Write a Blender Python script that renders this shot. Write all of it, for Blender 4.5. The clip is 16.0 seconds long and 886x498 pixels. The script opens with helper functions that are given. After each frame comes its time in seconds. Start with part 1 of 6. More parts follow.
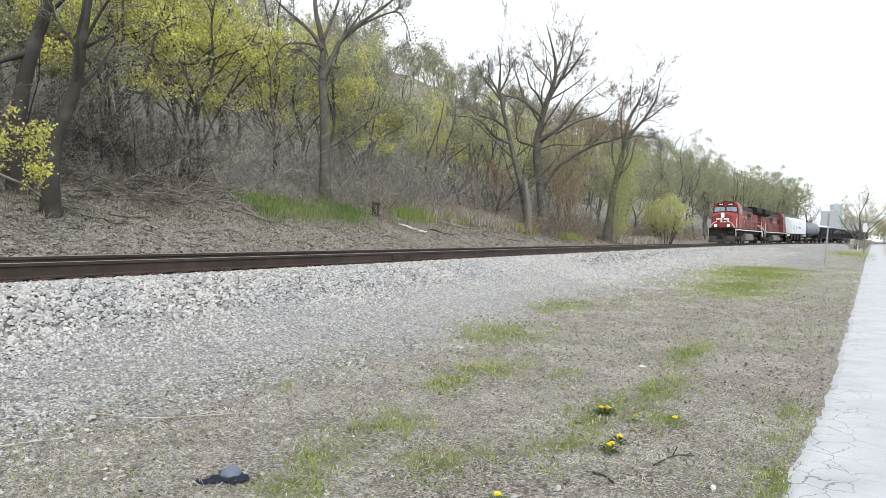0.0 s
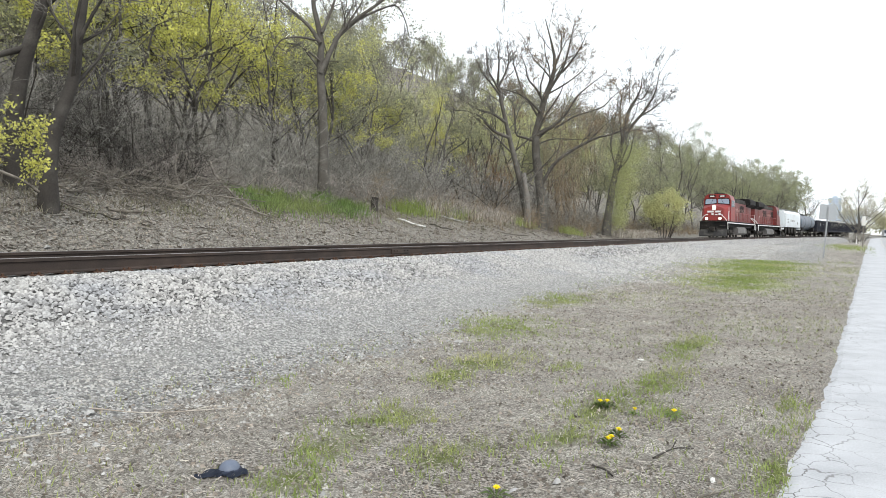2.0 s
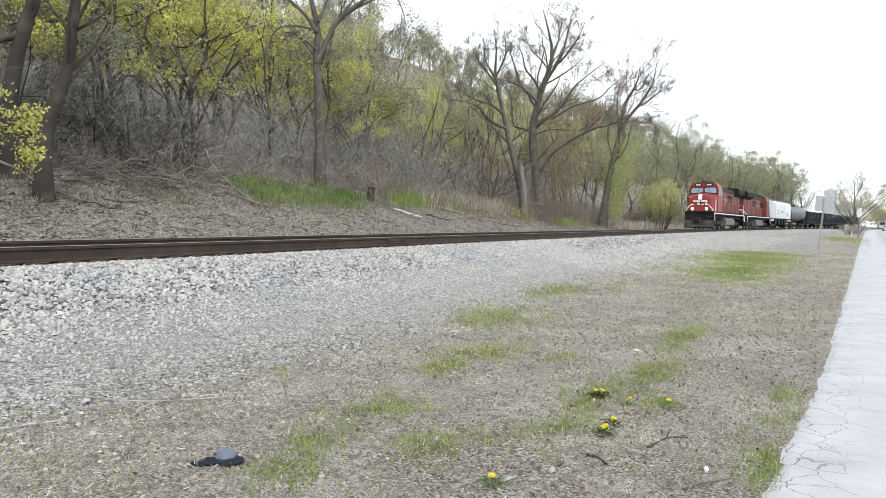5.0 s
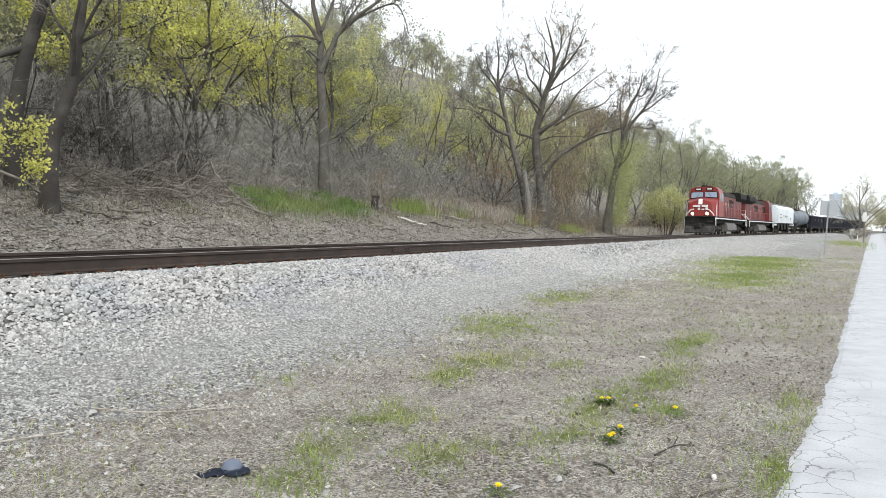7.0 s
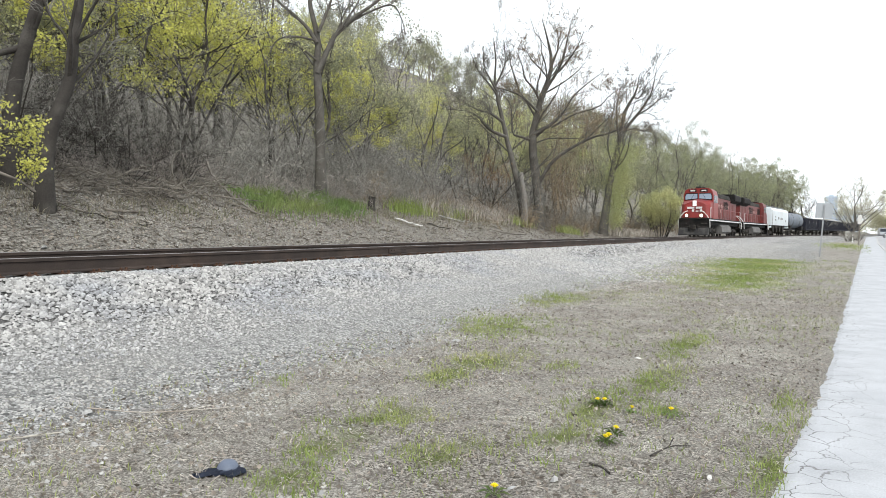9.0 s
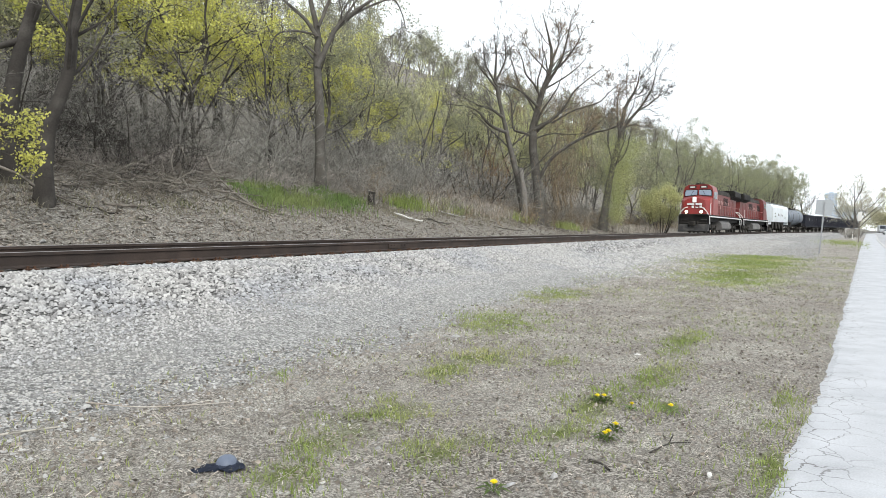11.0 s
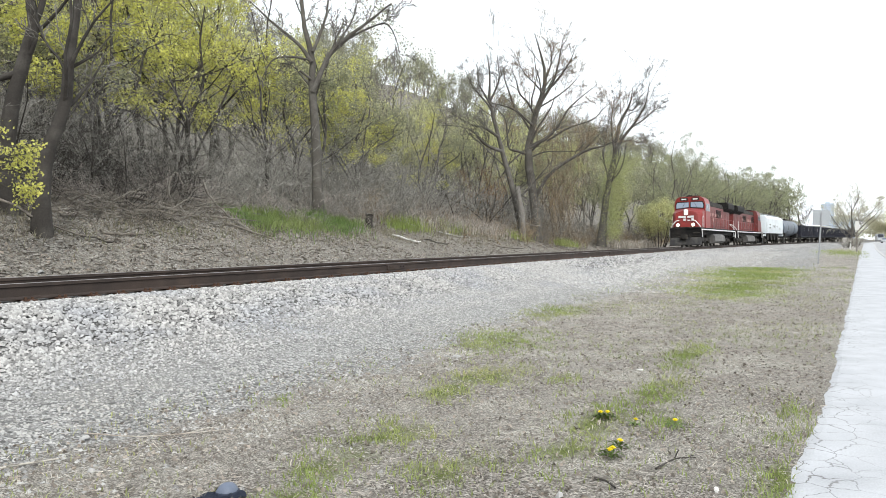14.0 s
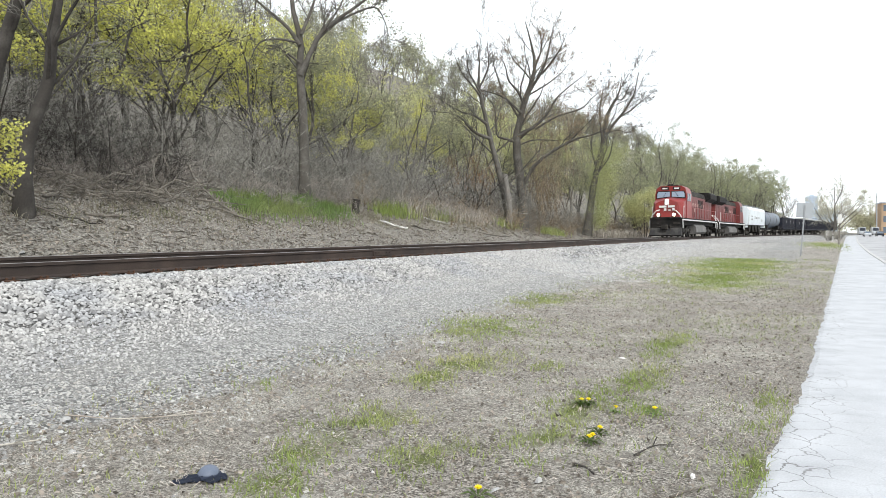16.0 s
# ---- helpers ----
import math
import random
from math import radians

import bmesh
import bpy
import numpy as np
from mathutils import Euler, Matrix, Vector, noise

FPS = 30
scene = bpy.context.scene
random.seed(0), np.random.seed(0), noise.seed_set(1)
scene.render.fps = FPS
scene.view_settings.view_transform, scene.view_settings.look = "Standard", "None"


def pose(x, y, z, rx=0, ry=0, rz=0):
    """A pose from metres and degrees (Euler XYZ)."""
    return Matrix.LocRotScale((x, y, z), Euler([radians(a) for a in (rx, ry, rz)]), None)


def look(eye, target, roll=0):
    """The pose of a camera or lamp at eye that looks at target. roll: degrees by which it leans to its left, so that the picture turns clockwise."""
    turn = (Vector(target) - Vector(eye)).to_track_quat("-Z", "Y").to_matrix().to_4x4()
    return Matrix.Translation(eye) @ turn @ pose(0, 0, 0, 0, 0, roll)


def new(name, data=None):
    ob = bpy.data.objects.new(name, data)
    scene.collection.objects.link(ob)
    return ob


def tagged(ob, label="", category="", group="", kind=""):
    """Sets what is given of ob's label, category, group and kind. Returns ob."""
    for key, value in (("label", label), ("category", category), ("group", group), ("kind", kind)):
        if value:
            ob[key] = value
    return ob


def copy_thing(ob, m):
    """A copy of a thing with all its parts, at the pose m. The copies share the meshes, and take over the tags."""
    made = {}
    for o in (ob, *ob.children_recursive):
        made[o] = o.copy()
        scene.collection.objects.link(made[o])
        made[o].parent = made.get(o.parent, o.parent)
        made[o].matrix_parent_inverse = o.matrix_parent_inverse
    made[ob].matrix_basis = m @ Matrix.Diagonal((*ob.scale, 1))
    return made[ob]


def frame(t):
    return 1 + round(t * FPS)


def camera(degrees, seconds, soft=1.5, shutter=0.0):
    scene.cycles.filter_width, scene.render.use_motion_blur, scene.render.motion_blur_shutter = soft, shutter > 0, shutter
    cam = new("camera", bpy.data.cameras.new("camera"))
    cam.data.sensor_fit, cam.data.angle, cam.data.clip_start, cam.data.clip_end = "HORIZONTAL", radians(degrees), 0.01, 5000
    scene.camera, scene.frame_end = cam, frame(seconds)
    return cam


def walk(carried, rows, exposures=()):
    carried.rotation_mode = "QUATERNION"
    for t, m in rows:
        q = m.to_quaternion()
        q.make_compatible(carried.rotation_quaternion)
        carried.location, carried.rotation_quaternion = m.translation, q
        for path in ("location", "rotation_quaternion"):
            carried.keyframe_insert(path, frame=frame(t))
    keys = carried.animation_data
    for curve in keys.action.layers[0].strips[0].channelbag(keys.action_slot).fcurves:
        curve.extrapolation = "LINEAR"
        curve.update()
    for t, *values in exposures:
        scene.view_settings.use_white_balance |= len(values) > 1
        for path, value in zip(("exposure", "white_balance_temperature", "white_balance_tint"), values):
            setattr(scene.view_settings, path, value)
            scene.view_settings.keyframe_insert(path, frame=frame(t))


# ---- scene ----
cam = camera(65.7, 16.0, soft=0.5)
# seconds, x, y, z, yaw, pitch, roll
PATH = [
    (0.0, 0.006, -0.018, 1.510, 27.23, -0.92, -0.45), (0.5, 0.003, -0.016, 1.505, 27.18, -1.04, -0.34),
    (1.0, 0.005, -0.009, 1.505, 27.36, -1.22, -0.32), (1.5, 0.001, 0.000, 1.502, 27.08, -1.63, -0.52),
    (2.0, 0.001, 0.001, 1.500, 27.15, -1.36, -0.29), (2.5, -0.001, 0.001, 1.501, 26.94, -1.57, -0.44),
    (3.0, -0.002, -0.001, 1.501, 26.72, -1.55, -0.50), (3.5, -0.007, -0.003, 1.499, 27.32, -1.90, -0.24),
    (4.0, 0.003, 0.000, 1.493, 26.83, -2.19, -0.49), (6.5, 0.004, -0.007, 1.500, 27.18, -1.74, -0.27),
    (7.0, 0.003, -0.005, 1.503, 27.20, -1.52, 0.00), (7.5, 0.003, -0.007, 1.506, 27.07, -1.62, -0.06),
    (8.0, 0.001, -0.006, 1.502, 26.97, -1.58, -0.04), (8.5, 0.004, -0.009, 1.499, 26.94, -1.53, -0.05),
    (9.0, 0.004, -0.010, 1.498, 26.91, -1.41, -0.17), (11.5, -0.011, 0.009, 1.498, 26.89, -1.99, -0.35),
    (12.0, -0.012, 0.008, 1.498, 27.03, -2.11, -0.17), (12.5, -0.011, 0.003, 1.500, 27.02, -1.89, -0.17),
    (13.0, -0.002, 0.010, 1.496, 27.40, -2.34, 0.26), (13.3, 0.000, 0.012, 1.495, 27.34, -2.32, 0.28), (13.4, 0.012, 0.026, 1.492, 27.40, 0.14, 1.28),
    (13.5, 0.013, 0.028, 1.492, 26.56, 0.19, 1.26),
    (14.0, -0.005, 0.020, 1.492, 26.77, -0.10, 1.14), (14.5, -0.001, 0.022, 1.486, 26.49, -1.79, 0.58),
    (15.0, -0.003, 0.023, 1.499, 26.41, -1.54, 0.47), (15.5, 0.006, 0.024, 1.501, 26.23, -1.43, 0.40),
    (16.0, 0.014, 0.017, 1.491, 25.68, -1.22, 0.26),
]
walk(cam, [(t, pose(x, y, z, 90 + p, r, w)) for t, x, y, z, w, p, r in PATH], [(0, 0.0), (13.3, 0.0), (13.5, 0.1), (16, 0.1)])

# ---- world and sun: a bright, thinly overcast spring sky ----
SUN_UP, SUN_ROUND = radians(38), radians(140)
world = bpy.data.worlds.new("overcast_sky")
scene.world = world
world.use_nodes = True
wt = world.node_tree
sky = wt.nodes.new("ShaderNodeTexSky")
sky.sky_type, sky.sun_disc, sky.sun_elevation, sky.sun_rotation = "NISHITA", False, SUN_UP, SUN_ROUND
sky.air_density, sky.dust_density = 1.0, 4.0
veil = wt.nodes.new("ShaderNodeMix")
veil.data_type = "RGBA"
veil.inputs[0].default_value = 0.93
wt.links.new(sky.outputs[0], veil.inputs[6])
veil.inputs[7].default_value = (10.0, 10.5, 10.9, 1)
bg = wt.nodes["Background"]
wt.links.new(veil.outputs[2], bg.inputs[0])
bg.inputs[1].default_value = 0.135
sun = new("sun", bpy.data.lights.new("sun", "SUN"))
sun.data.energy, sun.data.angle, sun.data.color = 1.8, radians(14), (1.0, 0.985, 0.95)
sun.matrix_world = look((30 * math.sin(SUN_ROUND), 30 * math.cos(SUN_ROUND), 30 * math.tan(SUN_UP)), (0, 0, 0))


# ---- materials ----
def mat(name, col, rough=0.85, metal=0.0, scale=8.0, var=0.25, bump=0.2, dirt=None, dirt_scale=1.3, dirt_at=0.55, island=0.0, obj=0.0, spec=0.4, fine=60.0):
    """A surface with grain at two scales; dirt: a second colour in patches; island, obj: how far pieces differ in value."""
    m = bpy.data.materials.new(name)
    m.use_nodes = True
    nt = m.node_tree
    nd, ln = nt.nodes, nt.links
    b = nd["Principled BSDF"]
    b.inputs["Roughness"].default_value, b.inputs["Metallic"].default_value = rough, metal
    b.inputs["Specular IOR Level"].default_value = spec
    tc = nd.new("ShaderNodeTexCoord")
    n1, n2 = nd.new("ShaderNodeTexNoise"), nd.new("ShaderNodeTexNoise")
    n1.inputs["Scale"].default_value, n1.inputs["Detail"].default_value = scale, 6
    n2.inputs["Scale"].default_value, n2.inputs["Detail"].default_value = fine, 4
    ln.new(tc.outputs["Object"], n1.inputs["Vector"])
    ln.new(tc.outputs["Object"], n2.inputs["Vector"])
    add = nd.new("ShaderNodeMath")
    add.operation = "ADD"
    ln.new(n1.outputs[0], add.inputs[0])
    ln.new(n2.outputs[0], add.inputs[1])
    rng = nd.new("ShaderNodeMapRange")
    rng.inputs[1].default_value, rng.inputs[2].default_value = 0.6, 1.4
    rng.inputs[3].default_value, rng.inputs[4].default_value = 1 - var, 1 + var
    ln.new(add.outputs[0], rng.inputs[0])
    val = rng.outputs[0]
    if island or obj:
        src = nd.new("ShaderNodeNewGeometry").outputs["Random Per Island"] if island else nd.new("ShaderNodeObjectInfo").outputs["Random"]
        amt = island or obj
        mr = nd.new("ShaderNodeMapRange")
        mr.inputs[3].default_value, mr.inputs[4].default_value = 1 - amt, 1 + amt
        ln.new(src, mr.inputs[0])
        mul = nd.new("ShaderNodeMath")
        mul.operation = "MULTIPLY"
        ln.new(val, mul.inputs[0])
        ln.new(mr.outputs[0], mul.inputs[1])
        val = mul.outputs[0]
    base = nd.new("ShaderNodeMix")
    base.data_type = "RGBA"
    base.inputs[6].default_value = (*col, 1)
    base.inputs[7].default_value = (*(dirt or col), 1)
    base.inputs[0].default_value = 0
    if dirt:
        n3 = nd.new("ShaderNodeTexNoise")
        n3.inputs["Scale"].default_value, n3.inputs["Detail"].default_value = dirt_scale, 8
        ln.new(tc.outputs["Object"], n3.inputs["Vector"])
        r3 = nd.new("ShaderNodeMapRange")
        r3.inputs[1].default_value, r3.inputs[2].default_value = dirt_at - 0.1, dirt_at + 0.12
        ln.new(n3.outputs[0], r3.inputs[0])
        ln.new(r3.outputs[0], base.inputs[0])
    vm = nd.new("ShaderNodeVectorMath")
    vm.operation = "SCALE"
    ln.new(base.outputs[2], vm.inputs[0])
    ln.new(val, vm.inputs["Scale"])
    ln.new(vm.outputs[0], b.inputs["Base Color"])
    if bump:
        bp = nd.new("ShaderNodeBump")
        bp.inputs["Strength"].default_value, bp.inputs["Distance"].default_value = bump, 0.02
        ln.new(add.outputs[0], bp.inputs["Height"])
        ln.new(bp.outputs[0], b.inputs["Normal"])
    return m


def glow(name, col, power):
    m = mat(name, col, 0.3, var=0.02, bump=0)
    b = m.node_tree.nodes["Principled BSDF"]
    b.inputs["Emission Color"].default_value = (*col, 1)
    b.inputs["Emission Strength"].default_value = power
    return m


def leaf_mat(name, col, col2, lucent=0.35):
    """Thin young leaves: two tints by leaf, some light passing through."""
    m = mat(name, col, 0.6, scale=0.35, var=0.2, bump=0, dirt=col2, dirt_scale=0.5, island=0.3, spec=0.25)
    nt = m.node_tree
    b, out = nt.nodes["Principled BSDF"], nt.nodes["Material Output"]
    tr, mx = nt.nodes.new("ShaderNodeBsdfTranslucent"), nt.nodes.new("ShaderNodeMixShader")
    mx.inputs[0].default_value = lucent
    nt.links.new(b.inputs["Base Color"].links[0].from_socket, tr.inputs[0])
    nt.links.new(b.outputs[0], mx.inputs[1])
    nt.links.new(tr.outputs[0], mx.inputs[2])
    nt.links.new(mx.outputs[0], out.inputs[0])
    return m


M_BARK = mat("grey_bark", (0.09, 0.082, 0.07), 0.9, scale=3, var=0.35, bump=0.6, dirt=(0.13, 0.122, 0.108), dirt_scale=2.5, fine=25)
M_BARK_DARK = mat("dark_bark", (0.042, 0.037, 0.032), 0.9, scale=3, var=0.35, bump=0.6, dirt=(0.075, 0.068, 0.06), dirt_scale=2.0, fine=25)
M_BARK_PALE = mat("pale_bark", (0.21, 0.198, 0.18), 0.9, scale=3, var=0.3, bump=0.5, dirt=(0.16, 0.14, 0.12), dirt_scale=3)
M_TWIG = mat("grey_twigs", (0.165, 0.157, 0.14), 0.9, scale=0.6, var=0.25, bump=0, island=0.35)
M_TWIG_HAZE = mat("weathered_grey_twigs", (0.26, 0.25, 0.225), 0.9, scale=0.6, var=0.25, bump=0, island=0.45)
# paled for the roadside and distant trees: overbright haze put into the twig colour
M_TWIG_PALE = mat("washed_out_twigs", (0.4, 0.38, 0.33), 0.9, scale=0.6, var=0.2, bump=0, island=0.3)
M_TWIG_TAN = mat("tan_twigs", (0.26, 0.2, 0.13), 0.9, scale=0.6, var=0.2, bump=0, island=0.3)
M_TWIG_BRIAR = mat("mauve_briars", (0.31, 0.28, 0.25), 0.9, scale=0.6, var=0.25, bump=0, island=0.35)
M_LEAF_YELLOW = leaf_mat("yellow_green_leaves", (0.62, 0.62, 0.31), (0.5, 0.52, 0.27), 0.45)
M_LEAF_MAPLE = leaf_mat("maple_leaves", (0.66, 0.65, 0.19), (0.54, 0.55, 0.18), 0.45)
M_LEAF_LIME = leaf_mat("lime_leaves", (0.4, 0.43, 0.19), (0.47, 0.47, 0.22), 0.42)
M_LEAF_OLIVE = leaf_mat("olive_leaves", (0.33, 0.34, 0.22), (0.4, 0.39, 0.25), 0.4)
# tan-olive, lightened further: the same overbright haze put into the leaf colour
M_LEAF_TAN = leaf_mat("washed_out_tan_olive_buds", (0.56, 0.54, 0.38), (0.5, 0.49, 0.34), 0.45)
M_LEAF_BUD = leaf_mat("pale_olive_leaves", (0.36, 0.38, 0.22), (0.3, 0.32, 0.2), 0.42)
M_LEAF_RUST = leaf_mat("rusty_leaves", (0.3, 0.16, 0.07), (0.22, 0.17, 0.07))
M_GRASS = leaf_mat("green_grass", (0.27, 0.34, 0.1), (0.42, 0.43, 0.19), 0.35)
M_GRASS_LUSH = leaf_mat("lush_grass", (0.165, 0.245, 0.078), (0.28, 0.33, 0.13), 0.32)
M_STRAW = mat("dry_straw", (0.45, 0.42, 0.37), 0.9, scale=2, var=0.25, bump=0, island=0.65, dirt=(0.29, 0.25, 0.21), dirt_scale=3.0, dirt_at=0.5)
M_WEED = mat("dull_dry_weeds", (0.24, 0.215, 0.165), 0.9, scale=1.2, var=0.3, bump=0, island=0.5, dirt=(0.16, 0.16, 0.09), dirt_scale=0.8)
M_LITTER = mat("dead_leaves", (0.27, 0.236, 0.2), 0.9, scale=2, var=0.25, bump=0, island=0.5)
M_STONE = mat("limestone_ballast", (0.41, 0.402, 0.388), 0.9, scale=14, var=0.2, bump=0.3, island=0.4, dirt=(0.35, 0.354, 0.362), dirt_scale=0.8)
M_CHIP = mat("limestone_chips", (0.39, 0.385, 0.372), 0.9, scale=14, var=0.18, bump=0.2, island=0.45, dirt=(0.4, 0.385, 0.36), dirt_scale=0.8)
M_RAIL = mat("rusty_rail_steel", (0.045, 0.034, 0.029), 0.8, 0.1, scale=4, var=0.25, bump=0.15, dirt=(0.066, 0.047, 0.038), dirt_scale=1.5)
M_RAILTOP = mat("polished_rail_top", (0.3, 0.28, 0.27), 0.4, 0.7, scale=4, var=0.2, bump=0.02)
M_TIE = mat("weathered_tie_wood", (0.14, 0.11, 0.085), 0.9, scale=6, var=0.3, bump=0.5, dirt=(0.22, 0.2, 0.17), dirt_scale=3, obj=0.2)
M_SPIKE = mat("rusted_spike_iron", (0.1, 0.055, 0.035), 0.8, 0.3, scale=10, var=0.25, bump=0.2)
M_ROAD = mat("road_asphalt", (0.42, 0.42, 0.43), 0.9, scale=3, var=0.1, bump=0.15, dirt=(0.28, 0.28, 0.29), dirt_scale=0.5, fine=120)
M_KERB = mat("concrete_kerb", (0.47, 0.465, 0.455), 0.85, scale=6, var=0.12, bump=0.1)
M_RED = mat("faded_red_paint", (0.27, 0.024, 0.02), 0.42, scale=2, var=0.12, bump=0.02, dirt=(0.2, 0.028, 0.024), dirt_scale=0.7, spec=0.5)
M_FADED = mat("faded_pinkish_lettering", (0.42, 0.26, 0.24), 0.6, scale=6, var=0.25, bump=0, dirt=(0.25, 0.09, 0.08), dirt_scale=2.5, dirt_at=0.5)
M_MAROON = mat("soot_stained_red_paint", (0.17, 0.034, 0.032), 0.5, scale=2, var=0.2, bump=0.03, dirt=(0.13, 0.045, 0.04), dirt_scale=0.8)
M_BLACK = mat("grimy_black_steel", (0.012, 0.0115, 0.0115), 0.7, 0.0, scale=3, var=0.3, bump=0.08, dirt=(0.03, 0.027, 0.025), dirt_scale=1.2, spec=0.15)
M_UNDER = mat("dusty_running_gear", (0.03, 0.028, 0.026), 0.85, 0.0, scale=3, var=0.3, bump=0.1, dirt=(0.08, 0.072, 0.062), dirt_scale=1.6, spec=0.15)
M_PLOUGH = mat("scuffed_plough_steel", (0.03, 0.029, 0.029), 0.75, 0.0, scale=3, var=0.3, bump=0.08, dirt=(0.07, 0.066, 0.06), dirt_scale=1.5)
M_TANK = mat("dusty_fuel_tank_steel", (0.14, 0.135, 0.13), 0.6, 0.3, scale=2, var=0.2, bump=0.05, dirt=(0.2, 0.19, 0.18), dirt_scale=1.0)
M_WHITE = mat("white_paint", (0.75, 0.75, 0.74), 0.5, scale=2, var=0.06, bump=0.02, dirt=(0.6, 0.58, 0.55), dirt_scale=0.8, dirt_at=0.62)
M_HOPPER = mat("hopper_white_paint", (0.72, 0.77, 0.8), 0.5, scale=2, var=0.06, bump=0.02, dirt=(0.6, 0.63, 0.64), dirt_scale=0.5, dirt_at=0.6)
M_TANKCAR = mat("slate_grey_tank_paint", (0.13, 0.16, 0.2), 0.45, scale=2, var=0.12, bump=0.02, dirt=(0.09, 0.1, 0.12), dirt_scale=0.6)
M_GOND = mat("dark_gondola_paint", (0.02, 0.022, 0.032), 0.7, scale=2, var=0.25, bump=0.05, dirt=(0.035, 0.033, 0.038), dirt_scale=0.8, spec=0.15)
# blue glass lightened: the bright sky's reflection is put into its base colour
M_GLASS = mat("sky_reflecting_blue_cab_glass", (0.34, 0.43, 0.54), 0.12, scale=1, var=0.05, bump=0, spec=0.8)
M_STEEL = mat("galvanised_steel", (0.35, 0.36, 0.37), 0.5, 0.6, scale=5, var=0.12, bump=0.03)
M_SIGN = mat("sign_back_aluminium", (0.42, 0.44, 0.46), 0.5, 0.3, scale=4, var=0.08, bump=0.02)
M_LAMP = glow("lit_headlight", (1.0, 0.88, 0.66), 4.0)
M_CAP = mat("navy_cap_cloth", (0.035, 0.045, 0.075), 0.75, scale=20, var=0.2, bump=0.3, fine=300)
M_CAPTOP = mat("slate_blue_shell", (0.13, 0.155, 0.21), 0.45, scale=12, var=0.12, bump=0.05)
M_DEADWOOD = mat("weathered_dead_wood", (0.22, 0.2, 0.17), 0.9, scale=4, var=0.3, bump=0.4, dirt=(0.11, 0.095, 0.08), dirt_scale=3)
M_DANDELION = mat("dandelion_yellow", (0.85, 0.7, 0.02), 0.7, scale=60, var=0.15, bump=0.2)
M_CONCRETE = mat("city_concrete", (0.42, 0.44, 0.48), 0.8, scale=0.3, var=0.1, bump=0)
# far walls and panes: blue-grey air haze painted into both colours
M_HAZE = mat("haze_tinted_concrete", (0.5, 0.57, 0.66), 0.8, scale=0.3, var=0.06, bump=0)
M_HAZEPANE = mat("haze_tinted_pane", (0.36, 0.43, 0.53), 0.4, scale=0.5, var=0.06, bump=0)
M_BRICK = mat("tan_brick", (0.4, 0.28, 0.18), 0.85, scale=0.5, var=0.12, bump=0)
M_PANE = mat("window_pane", (0.1, 0.13, 0.17), 0.15, scale=0.5, var=0.1, bump=0, spec=0.7)
M_CARPAINT = mat("silver_car_paint", (0.5, 0.52, 0.54), 0.3, 0.4, scale=1, var=0.05, bump=0)
M_CARDARK = mat("dark_car_paint", (0.03, 0.035, 0.045), 0.3, 0.3, scale=1, var=0.05, bump=0)
M_RUBBER = mat("tyre_rubber", (0.02, 0.02, 0.02), 0.85, scale=10, var=0.2, bump=0.1)
M_PAPER = mat("white_litter", (0.7, 0.69, 0.66), 0.8, scale=15, var=0.1, bump=0.1)


# ---- mesh helpers ----
def smooth(a):
    a = np.clip(a, 0, 1)
    return a * a * (3 - 2 * a)


def mesh_np(name, verts, faces, material, shade=False):
    """A mesh from arrays: verts (n, 3), faces (m, 3) or (m, 4)."""
    verts, faces = np.asarray(verts, np.float32), np.asarray(faces, np.int32)
    k = faces.shape[1]
    me = bpy.data.meshes.new(name)
    me.vertices.add(len(verts))
    me.vertices.foreach_set("co", verts.ravel())
    me.loops.add(faces.size)
    me.loops.foreach_set("vertex_index", faces.ravel())
    me.polygons.add(len(faces))
    me.polygons.foreach_set("loop_start", np.arange(0, faces.size, k, dtype=np.int32))
    me.polygons.foreach_set("loop_total", np.full(len(faces), k, np.int32))
    me.polygons.foreach_set("use_smooth", np.full(len(faces), shade))
    me.update(calc_edges=True)
    me.materials.append(material)
    return me


def part(name, bm, material, parent=None, label="", at=None, shade=False):
    """Links a bmesh or mesh as one object under a thing or part."""
    if isinstance(bm, bmesh.types.BMesh):
        me = bpy.data.meshes.new(name)
        bmesh.ops.recalc_face_normals(bm, faces=bm.faces)
        bm.to_mesh(me)
        bm.free()
        me.materials.append(material)
        for p in me.polygons:
            p.use_smooth = shade
    else:
        me = bm
    ob = new(name, me)
    if parent is not None:
        ob.parent = parent
    if at is not None:
        ob.matrix_basis = at
    return tagged(ob, label)


def empty(name, m=None, **tags):
    ob = new(name)
    ob.empty_display_size = 0.2
    if m is not None:
        ob.matrix_basis = m
    return tagged(ob, **tags)


def box(bm, x0, x1, y0, y1, z0, z1, bevel=0.0):
    r = bmesh.ops.create_cube(bm, size=1, matrix=Matrix.Translation(((x0 + x1) / 2, (y0 + y1) / 2, (z0 + z1) / 2)) @ Matrix.Diagonal((x1 - x0, y1 - y0, z1 - z0, 1)))
    if bevel:
        ed = list({e for v in r["verts"] for e in v.link_edges})
        bmesh.ops.bevel(bm, geom=ed, offset=bevel, segments=2, profile=0.5, affect="EDGES")


def rod(bm, a, b, r, seg=8, r2=None):
    a, b = Vector(a), Vector(b)
    d = b - a
    m = Matrix.Translation((a + b) / 2) @ d.to_track_quat("Z", "Y").to_matrix().to_4x4()
    bmesh.ops.create_cone(bm, cap_ends=True, segments=seg, radius1=r, radius2=r if r2 is None else r2, depth=d.length, matrix=m)


